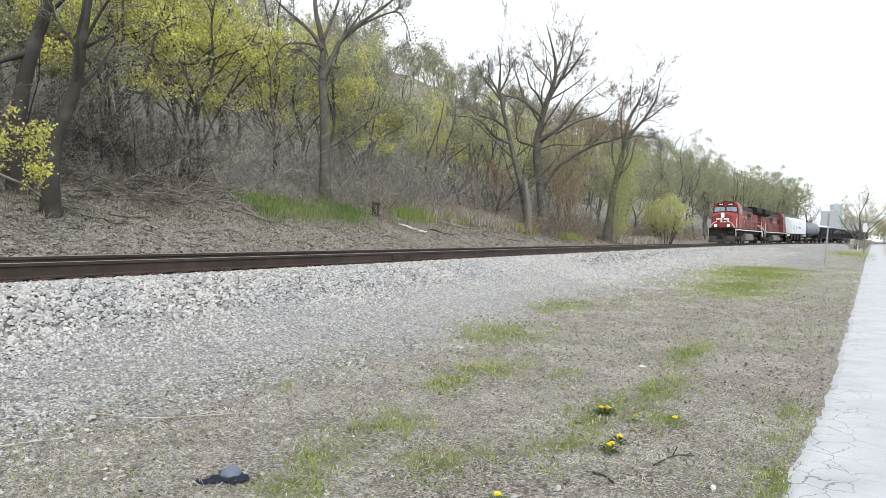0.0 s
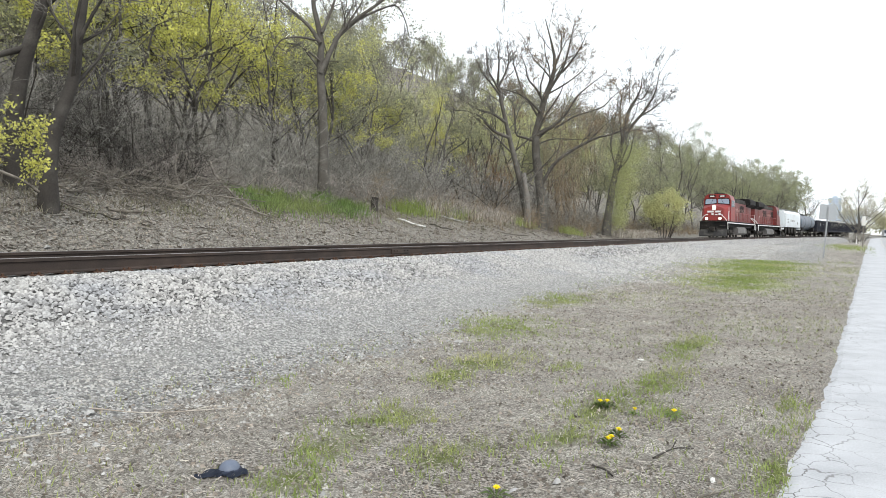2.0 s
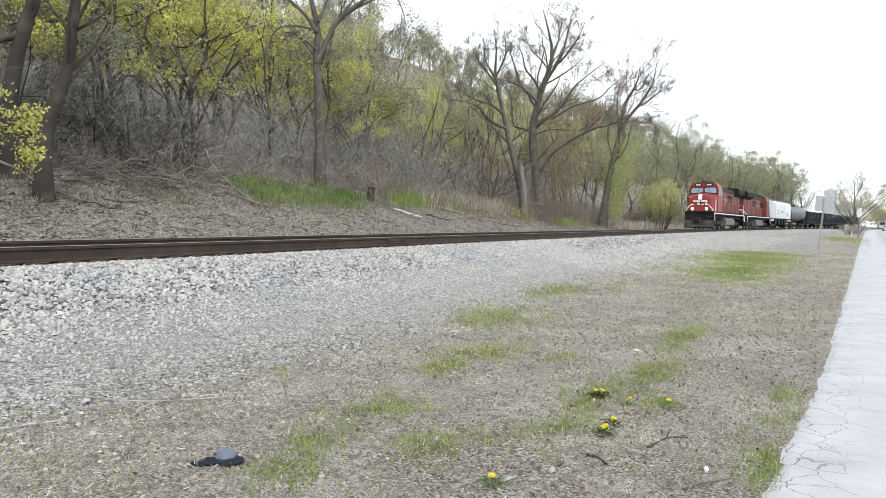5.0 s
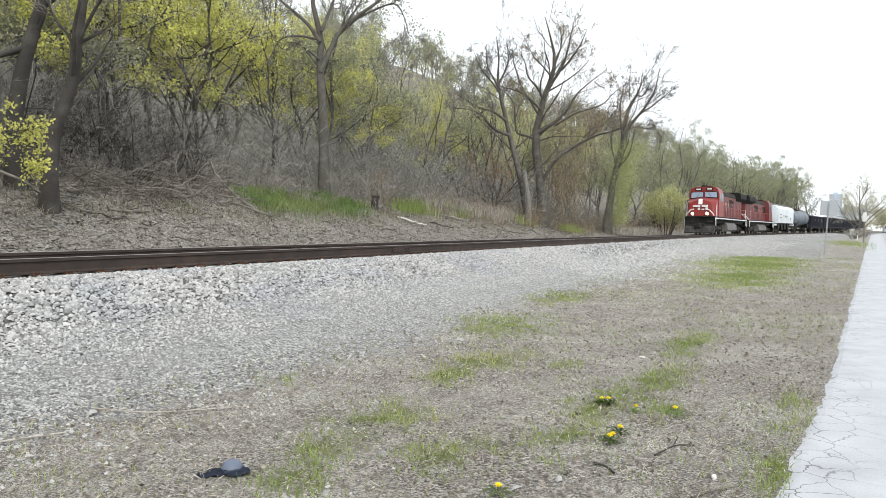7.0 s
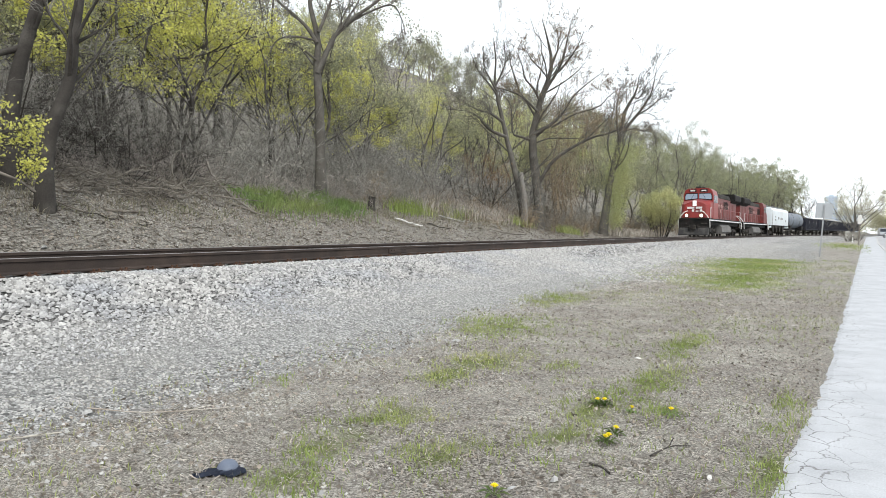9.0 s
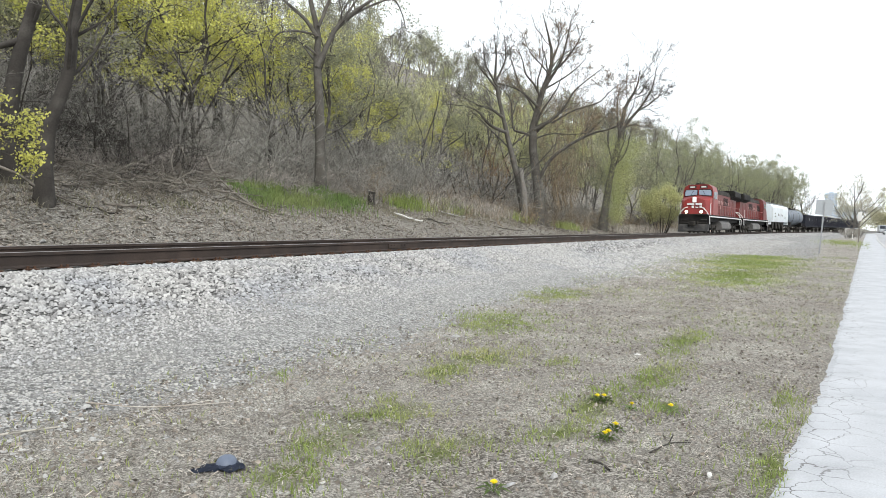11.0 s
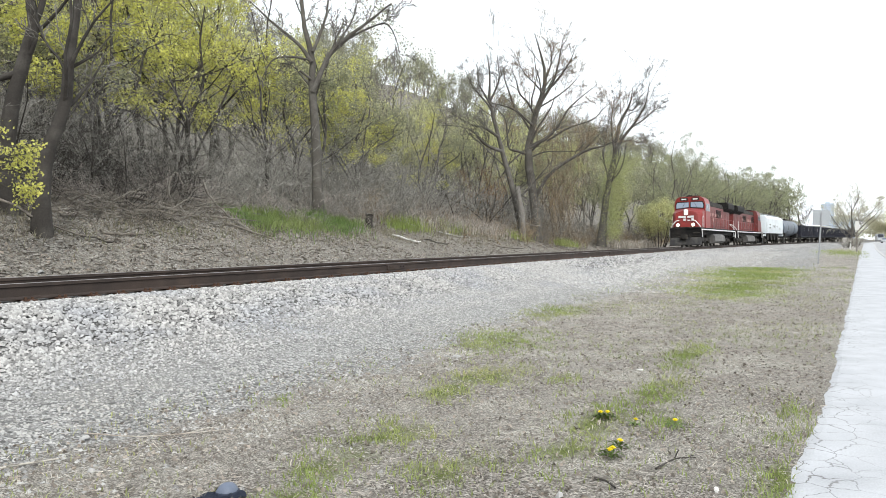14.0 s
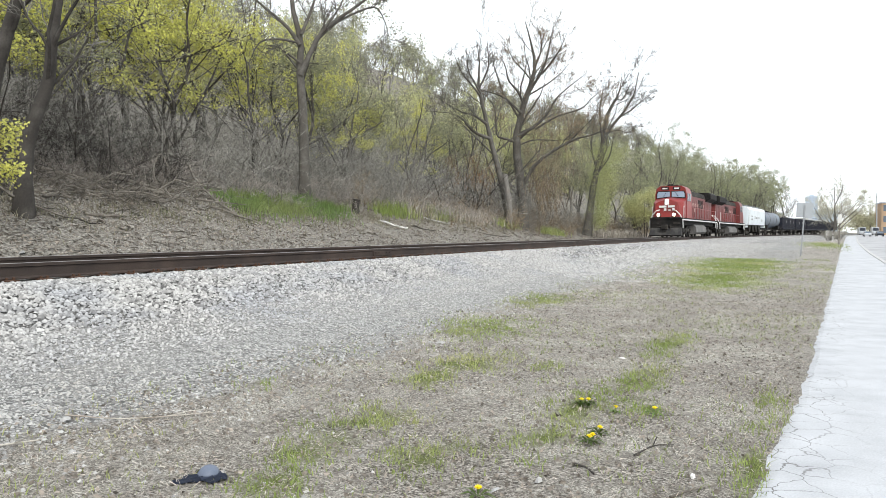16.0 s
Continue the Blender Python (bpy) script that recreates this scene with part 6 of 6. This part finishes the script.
def limb(name, pts, r0, r1, material, label, category="log", at=None, twigs=0, seed=0):
    """A piece of dead wood along a few points; z above the ground."""
    rng = np.random.default_rng(seed)
    P = np.array(spline(pts, 10))[None]
    if category == "log":
        r0, r1 = r0 * 0.7, r1 * 0.6
        P = P + rng.normal(0, 0.025, P.shape)
    R = np.linspace(r0, r1, 10)[None] * rng.uniform(0.85, 1.15, 10)[None]
    bits = [tubes(P, R, 8)]
    if twigs:
        bits.append(tubes(*sprout(rng, P, R, twigs, 0.3, 0.8, 4, 0.2, 0.2), 5))
    v, f = join(bits)
    me = mesh_np(name, v, f, material, True)
    return tagged(new(name, me), label, category)


def on(x, y, dz=0.0):
    return (x, y, float(height(x, y)) + dz)


def build_dead_wood():
    g = "weathered grey fallen"
    limb("log", [on(-21.0, 15.8, 0.25), on(-20.5, 16.6, 0.4), on(-19.8, 17.4, 0.3), on(-19.2, 18.2, 0.1)], 0.085, 0.05, M_DEADWOOD, g + " branch propped on the bank", twigs=3, seed=1)
    limb("log", [on(-20.6, 16.2, 0.12), on(-19.7, 17.5, 0.14), on(-19.2, 18.6, 0.1)], 0.11, 0.08, M_DEADWOOD, g + " log on the bank", seed=2)
    limb("log", [on(-18.3, 13.7, 0.06), on(-18.1, 14.3, 0.08), on(-17.95, 14.9, 0.06)], 0.07, 0.055, M_DEADWOOD, g + " short log on the bank", seed=3)
    limb("log", [on(-20.2, 19.6, 1.0), on(-19.9, 19.7, 0.5), on(-19.2, 19.9, 0.2), on(-18.4, 20.3, 0.08)], 0.05, 0.07, M_DEADWOOD, g + " bent bough beside the green patch", twigs=3, seed=4)
    limb("log", [on(-18.9, 19.4, 0.08), on(-18.0, 20.6, 0.1), on(-17.6, 21.6, 0.05)], 0.06, 0.035, M_DEADWOOD, g + " thin branch on the bank", twigs=2, seed=5)
    limb("log", [on(-19.4, 10.2, 0.5), on(-18.6, 10.6, 0.75), on(-18.1, 11.4, 0.5), on(-17.7, 12.6, 0.1)], 0.06, 0.04, M_DEADWOOD, g + " crooked bough under the forked tree", twigs=3, seed=6)
    limb("log", [on(-18.5, 11.6, 0.3), on(-17.9, 12.4, 0.15), on(-17.5, 13.6, 0.05)], 0.05, 0.03, M_BARK_DARK, "dark fallen branch on the bank", twigs=3, seed=7)
    limb("plank", [on(-17.9, 29.9, 0.1), on(-17.3, 30.4, 0.08), on(-16.8, 30.9, 0.05)], 0.06, 0.07, M_PAPER, "bleached split log on the bank", seed=8)
    limb("log", [on(-18.4, 35.2, 0.08), on(-17.9, 37.0, 0.1), on(-17.6, 38.6, 0.06)], 0.05, 0.035, M_STONE, "bleached fallen branch on the bank", seed=9)
    limb("log", [on(-17.2, 32.0, 0.06), on(-16.6, 33.4, 0.08)], 0.06, 0.05, M_BARK_DARK, "dark short branch by the ballast", seed=10)
    limb("log", [on(-16.9, 38.0, 0.06), on(-16.0, 41.0, 0.08), on(-15.6, 43.0, 0.05)], 0.08, 0.05, M_DEADWOOD, g + " branch near the line", twigs=3, seed=11)
    limb("stump", [on(-18.8, 29.1, -0.05), on(-18.8, 29.1, 0.5), on(-18.75, 29.1, 0.75)], 0.22, 0.16, M_BARK_DARK, "dark rotten tree stump", "stump", seed=12)
    limb("snag", [on(-17.6, 48.0, -0.1), on(-17.62, 48.0, 1.9), on(-17.95, 48.0, 3.9)], 0.27, 0.17, M_BARK_PALE, "pale barkless broken trunk", "dead tree", seed=13)
    limb("branch", [on(-19.6, 17.6, 0), on(-19.75, 17.5, 0.9), on(-19.6, 17.7, 1.5), on(-19.4, 17.9, 1.0)], 0.03, 0.015, M_DEADWOOD, "bleached hooked dead branch", "branch", twigs=3, seed=14)
    # the tangled brush pile between the forked trees and the green patch
    rng = np.random.default_rng(20)
    n = 150
    y = rng.uniform(12.5, 19.3, n)
    x = track_x(y) - rng.normal(9.2, 0.55, n)
    a, L = rng.uniform(0, 6.28, n), rng.uniform(0.5, 2.0, n)
    d = np.stack([np.cos(a), np.sin(a), rng.normal(0.12, 0.25, n)], -1) * L[:, None]
    p = np.stack([x, y, height(x, y) + rng.uniform(0, 0.35, n)], -1)
    bend = rng.normal(0, 0.08, (n, 4, 3)) * L[:, None, None]
    bend[:, 0] = 0
    P = p[:, None] + d[:, None] * np.linspace(0, 1, 4)[None, :, None] + bend
    P[..., 2] = np.maximum(P[..., 2], height(P[..., 0], P[..., 1]) + 0.02)
    R = np.linspace(0.026, 0.008, 4)[None] * rng.uniform(0.5, 1.5, n)[:, None]
    v, f = join([tubes(P, R, 5), tubes(*sprout(rng, P, R, 3, 0.5, 0.8, 3, 0.2, 0.1), 3)])
    tagged(new("brush_pile", mesh_np("brush_pile", v, f, M_DEADWOOD)), "tangled pile of grey broken branches on the bank", "brushwood", kind="stuff")
    # sticks on the verge
    limb("stick", [on(-1.14, 4.36, 0.012), on(-1.05, 4.3, 0.02), on(-0.98, 4.22, 0.01)], 0.009, 0.006, M_BARK_DARK, "short brown stick on the verge", "stick", seed=15)
    limb("stick", [on(-0.5, 4.02, 0.01), on(-0.38, 4.2, 0.015), on(-0.26, 4.34, 0.01)], 0.008, 0.005, M_DEADWOOD, "curved grey stick by the path", "stick", seed=16)
    limb("stick", [on(-4.75, 2.5, 0.02), on(-4.62, 2.8, 0.03), on(-4.55, 3.05, 0.02)], 0.009, 0.006, M_STRAW, "bleached stick on the verge", "stick", twigs=2, seed=17)
    limb("stick", [on(-0.82, 4.7, 0.01), on(-0.72, 4.9, 0.02), on(-0.6, 5.0, 0.01)], 0.007, 0.004, M_BARK_DARK, "thin dark stick beside the path", "stick", twigs=2, seed=18)
    limb("stick", [on(-4.9, 3.5, 0.02), on(-4.5, 3.75, 0.03), on(-4.0, 4.2, 0.02)], 0.006, 0.003, M_STRAW, "forked dry stalk on the gravel", "stick", twigs=4, seed=19)


build_dead_wood()


def build_cap():
    """A dark cap dropped on the grass, crown up, its brim and strap crumpled."""
    x, y = -3.06, 3.12
    cap = empty("cap", pose(x, y, float(height(x, y)), 0, 0, 58) @ Matrix.Diagonal((0.76, 0.76, 0.72, 1)), label="dark navy cap with a slate-blue crown lying on the grass", category="cap")
    bm = bmesh.new()
    bmesh.ops.create_uvsphere(bm, u_segments=20, v_segments=12, radius=1)
    for v in bm.verts:
        v.co.z = max(v.co.z, -0.15)
        v.co.x = v.co.x * 0.085 * (1 + 0.08 * math.sin(v.co.y * 3)) + 0.012 * v.co.z
        v.co.y = v.co.y * 0.076 + 0.01 * v.co.z
        v.co.z *= 0.08 - 0.012 * v.co.x / 0.085
        v.co.z += 0.03
    part("crown", bm, M_CAPTOP, cap, "slate-blue domed crown", shade=True)
    for name, a0, a1, reach, lab in (("brim", -2.6, 0.2, 0.085, "limp navy brim"), ("strap", 2.1, 3.9, 0.19, "crumpled dark strap")):
        bm = bmesh.new()
        rows = []
        for i in range(13):
            a = a0 + (a1 - a0) * i / 12
            s = math.sin(math.pi * i / 12)
            ring = [(math.cos(a) * (0.086 + q * reach * s), math.sin(a) * (0.074 + q * reach * s), 0.036 - 0.022 * q + 0.012 * math.sin(i * 1.7 + q * 4)) for q in (0, 0.35, 0.7, 1)]
            rows.append([bm.verts.new(c) for c in ring])
        for r, s in zip(rows, rows[1:]):
            for a, b, c, d in zip(r, r[1:], s[1:], s):
                bm.faces.new((a, b, c, d))
        bmesh.ops.solidify(bm, geom=list(bm.faces), thickness=0.006)
        part(name, bm, M_CAP, cap, lab, shade=True)
    bm = bmesh.new()
    rod(bm, (0, 0, 0.012), (0, 0, 0.04), 0.098, 24, 0.094)
    for v in bm.verts:
        v.co.y *= 0.88
    part("band", bm, M_CAP, cap, "dark sweatband")


build_cap()


def build_dandelions():
    rng = np.random.default_rng(99)
    proto = None
    for x, y, s in ((-1.46, 5.82, 1.15), (-1.41, 5.84, 1.1), (-1.15, 5.66, 1), (-0.85, 5.77, 1), (-1.16, 4.82, 1), (-1.15, 4.88, 0.9), (-1.15, 5.1, 0.9), (-1.5, 3.61, 1)):
        if proto is None:
            proto = empty("dandelion", label="yellow dandelion in flower in the grass", category="dandelion", group="dandelions")
            bm = bmesh.new()
            for k in range(3):
                n = 16 - 4 * k
                for i in range(n):
                    a = i * 2 * math.pi / n + k * 0.3
                    r0, r1, z0, z1 = 0.002, 0.02 - 0.005 * k, 0.05 + 0.002 * k, 0.055 + 0.004 * k
                    c, d = math.cos(a), math.sin(a)
                    w = 0.0028
                    bm.faces.new([bm.verts.new(q) for q in ((c * r0 - d * w, d * r0 + c * w, z0), (c * r0 + d * w, d * r0 - c * w, z0), (c * r1 + d * w, d * r1 - c * w, z1), (c * r1 - d * w, d * r1 + c * w, z1))])
            rod(bm, (0, 0, 0.046), (0, 0, 0.056), 0.009, 10)
            part("flower", bm, M_DANDELION, proto, "many-petalled yellow flower head")
            bm = bmesh.new()
            rod(bm, (0, 0, -0.005), (0, 0, 0.05), 0.0025, 6)
            part("stem", bm, M_GRASS_LUSH, proto)
            for i in range(7):
                a = i * 0.9
                bm = bmesh.new()
                c, d = math.cos(a), math.sin(a)
                w = 0.012
                p = [(0, 0, 0.004), (c * 0.05 - d * w, d * 0.05 + c * w, 0.03), (c * 0.1, d * 0.1, 0.015), (c * 0.05 + d * w, d * 0.05 - c * w, 0.03)]
                bm.faces.new([bm.verts.new(q) for q in p])
                bmesh.ops.solidify(bm, geom=list(bm.faces), thickness=0.001)
                part("leaf", bm, M_GRASS_LUSH, proto)
            proto.matrix_basis = pose(x, y, float(height(x, y)), 0, 0, 10)
            proto.scale = (s, s, s)
        else:
            copy_thing(proto, pose(x, y, float(height(x, y)), rng.normal(0, 8), rng.normal(0, 8), rng.uniform(0, 360)))


build_dandelions()


def build_loose():
    """Single stones and scraps."""
    rng = np.random.default_rng(12)
    for x, y, s, name, material, label in ((-4.08, 8.1, 0.09, "stone", M_STONE, "pale stone on the verge"), (-3.95, 8.15, 0.07, "stone", M_STONE, "small pale stone on the verge"), (-4.83, 3.44, 0.07, "stone", M_STONE, "pale flat stone on the gravel"),
                                          (-4.2, 3.05, 0.06, "stone", M_STONE, "grey flat stone on the gravel"), (-1.25, 3.95, 0.06, "stone", M_STONE, "pale stone among dry leaves"), (-1.45, 3.7, 0.07, "stone", M_STONE, "pale stone in the grass"),
                                          (-0.42, 4.43, 0.035, "paper_scrap", M_PAPER, "scrap of white paper by the path"), (-15.8, 10.2, 0.16, "stone", M_STONE, "pale stone beyond the rails"), (-1.6, 8.3, 0.06, "paper_scrap", M_PAPER, "scrap of white litter on the verge")):
        v, f = stones(rng, np.array([x]), np.array([y]), np.array([s * 0.85]), 0.1, 0.35 if "scrap" in name else 0.6)
        tagged(new(name, mesh_np(name, v, f, material)), label, "stone" if name == "stone" else "litter")
    x, y = -19.75, 22.6
    v, f = stones(rng, np.array([x]), np.array([y]), np.array([0.16]), 1.6, 1.3)
    tagged(new("paper_scrap", mesh_np("paper_scrap", v, f, M_PAPER)), "white scrap caught in the tall grass", "litter")


build_loose()


# ---- signs, posts and the far end of the road ----
def build_sign(x, y, h, w, ph, lean, label, turn=0):
    s = empty("road_sign", pose(x, y, float(height(x, y)), 0, lean, turn), label=label, category="sign")
    bm = bmesh.new()
    box(bm, -0.035, 0.035, -0.02, 0.02, -0.3, h - 0.1, 0.006)
    part("post", bm, M_STEEL, s, "galvanised steel post")
    bm = bmesh.new()
    box(bm, -w / 2, w / 2, 0.024, 0.034, h - ph, h, 0.004)
    bmesh.ops.bevel(bm, geom=[e for e in bm.edges if abs(e.verts[0].co.y - e.verts[1].co.y) > 0.008], offset=0.05, segments=3, affect="EDGES")
    part("plate", bm, M_SIGN, s, "grey back of the sign plate")
    bm = bmesh.new()
    for z in (h - ph + 0.15, h - 0.15):
        rod(bm, (0, -0.035, z), (0, 0.036, z), 0.014, 8)
    part("bolt", bm, M_STEEL, s)


build_sign(1.3, 40.0, 2.75, 0.76, 0.76, 4.5, "grey back of a road sign on a leaning steel post", 0)


def build_posts():
    x, y = 5.35, 71.0
    p = empty("marker_post", pose(x, y, float(height(x, y)), 0, 1.5, 0), label="thin post with a white plate beside the path", category="post")
    bm = bmesh.new()
    box(bm, -0.05, 0.05, -0.04, 0.04, -0.3, 2.55, 0.01)
    part("post", bm, M_DEADWOOD, p, "weathered post")
    bm = bmesh.new()
    box(bm, -0.17, 0.17, -0.06, -0.045, 1.9, 2.7, 0.01)
    part("plate", bm, M_PAPER, p, "white plate")
    for x, y, h in ((6.6, 96, 0.9),):
        m = empty("marker_post", pose(x, y, float(height(x, y))), label="short white marker post in the grass", category="post")
        bm = bmesh.new()
        rod(bm, (0, 0, -0.2), (0, 0, h), 0.045, 10)
        part("post", bm, M_PAPER, m, "white post")
        bm = bmesh.new()
        rod(bm, (0, 0, h * 0.7), (0, 0, h * 0.85), 0.048, 10)
        part("band", bm, M_BLACK, m, "black band")
    # relay box by the line
    x, y = 12.0, 190
    b = empty("relay_cabinet", pose(x, y, float(height(x, y))), label="white relay cabinet beside the line", category="cabinet")
    bm = bmesh.new()
    box(bm, -0.45, 0.45, -0.3, 0.3, 0.3, 1.5, 0.04)
    part("body", bm, M_PAPER, b, "white steel box")
    bm = bmesh.new()
    box(bm, -0.5, 0.5, -0.35, 0.35, 1.5, 1.6, 0.03)
    part("lid", bm, M_BLACK, b, "dark lid")
    bm = bmesh.new()
    box(bm, -0.4, 0.4, -0.25, 0.25, -0.1, 0.3)
    part("plinth", bm, M_KERB, b)
    # utility pole beyond the road
    x, y = 38.2, 330
    u = empty("utility_pole", pose(x, y, float(height(x, y))), label="tall grey utility pole beyond the road", category="pole")
    bm = bmesh.new()
    rod(bm, (0, 0, -0.5), (0, 0, 17.5), 0.28, 12, 0.16)
    part("pole", bm, M_SIGN, u, "grey tapered pole")
    bm = bmesh.new()
    box(bm, -1.2, 1.2, -0.1, 0.1, 15.6, 15.85)
    part("crossarm", bm, M_DEADWOOD, u)


build_posts()


def build_car(x, y, paint, label, turn=0.0):
    c = empty("car", pose(x, y, float(verge(y)) - 0.095, 0, 0, turn), label=label, category="car", group="cars")
    bm = bmesh.new()
    prism_x(bm, [(-2.2, 0.3), (2.2, 0.3), (2.25, 0.7), (2.0, 0.92), (1.1, 1.0), (-1.2, 1.0), (-2.1, 0.95), (-2.25, 0.7)], -0.88, 0.88)
    bmesh.ops.bevel(bm, geom=list(bm.edges), offset=0.06, segments=2, affect="EDGES")
    part("body", bm, paint, c)
    bm = bmesh.new()
    prism_x(bm, [(1.1, 1.0), (0.4, 1.42), (-1.0, 1.45), (-1.7, 1.0)], -0.72, 0.72)
    part("cabin", bm, M_PANE, c, "dark glazing")
    bm = bmesh.new()
    box(bm, -0.7, 0.7, -1.0, 0.38, 1.42, 1.48, 0.02)
    part("roof", bm, paint, c)
    for s in (-1, 1):
        for yy in (-1.35, 1.35):
            bm = bmesh.new()
            rod(bm, (s * 0.7, yy, 0.32), (s * 0.9, yy, 0.32), 0.32, 16)
            wh = part("wheel", bm, M_RUBBER, c)
            bm = bmesh.new()
            rod(bm, (s * 0.89, yy, 0.32), (s * 0.91, yy, 0.32), 0.2, 12)
            part("rim", bm, M_STEEL, wh, "steel rim")
        bm = bmesh.new()
        box(bm, s * 0.65 - 0.18, s * 0.65 + 0.18, -2.27, -2.2, 0.62, 0.78, 0.02)
        part("headlight", bm, M_PAPER, c)


build_car(24.5, 232, M_CARPAINT, "silver car far along the road")
build_car(28.1, 236, M_CARDARK, "dark car far along the road", 180)


def build_van(x, y, label):
    c = empty("van", pose(x, y, float(verge(y)) - 0.095), label=label, category="van", group="vans")
    bm = bmesh.new()
    prism_x(bm, [(-3.6, 0.45), (3.6, 0.45), (3.6, 3.2), (-2.6, 3.2), (-3.3, 1.9), (-3.6, 1.5)], -1.15, 1.15)
    bmesh.ops.bevel(bm, geom=list(bm.edges), offset=0.12, segments=2, affect="EDGES")
    part("body", bm, M_CARPAINT, c, "pale grey body")
    bm = bmesh.new()
    prism_x(bm, [(-3.42, 1.8), (-2.75, 3.0), (-2.8, 3.02), (-3.5, 1.8)], -0.95, 0.95)
    part("windscreen", bm, M_CARDARK, c, "dark windscreen")
    for s in (-1, 1):
        bm = bmesh.new()
        box(bm, s * 1.15 - 0.015, s * 1.15 + 0.015, -2.4, -1.2, 1.7, 2.6, 0.01)
        part("side_window", bm, M_PANE, c, "dark side window")
        for yy in (-2.3, 2.2):
            bm = bmesh.new()
            rod(bm, (s * 0.9, yy, 0.42), (s * 1.16, yy, 0.42), 0.42, 16)
            part("wheel", bm, M_RUBBER, c)
    bm = bmesh.new()
    box(bm, -1.1, 1.1, -3.68, -3.55, 0.4, 0.7, 0.03)
    part("bumper", bm, M_RUBBER, c)


build_van(31.0, 310, "pale grey van parked far along the road")
build_van(36.7, 322, "pale box van parked beyond the junction")


def build_block(name, x, y, w, d, h, wall, cols, rows, label, category="building", pane=M_PANE, cap=M_CONCRETE):
    b = empty(name, pose(x, y, float(height(min(x, 60), min(y, 420))) - 0.3), label=label, category=category)
    bm = bmesh.new()
    box(bm, -w / 2, w / 2, -d / 2, d / 2, 0, h)
    part("wall", bm, wall, b)
    bm = bmesh.new()
    box(bm, -w / 2 - 0.2, w / 2 + 0.2, -d / 2 - 0.2, d / 2 + 0.2, h + 0.004, h + 0.6)
    box(bm, -w / 5, w / 5, -d / 5, d / 5, h + 0.6, h + 2.6)
    part("roof", bm, cap, b)
    bm = bmesh.new()
    box(bm, -w / cols * 0.33, w / cols * 0.33, -0.06, 0.1, -h / rows * 0.28, h / rows * 0.28)
    me = None
    for i in range(cols):
        for j in range(rows):
            at = pose(-w / 2 + w * (i + 0.5) / cols, -d / 2, h * (j + 0.55) / rows)
            if me is None:
                me = part("window", bm, pane, b, "window pane", at).data
            else:
                o = new("window", me)
                o.parent, o.matrix_basis = b, at


build_block("tower_block", 40, 900, 12, 14, 42, M_HAZE, 4, 14, "tower block with distance haze in its pale colour", pane=M_HAZEPANE, cap=M_HAZE)
build_block("tower_block", 58, 950, 24, 16, 28, M_HAZE, 8, 9, "lower apartment block with distance haze in its pale colour", pane=M_HAZEPANE, cap=M_HAZE)
build_block("brick_building", 49.7, 355, 16, 20, 14.0, M_BRICK, 4, 3, "tan brick building across the road")


motions()
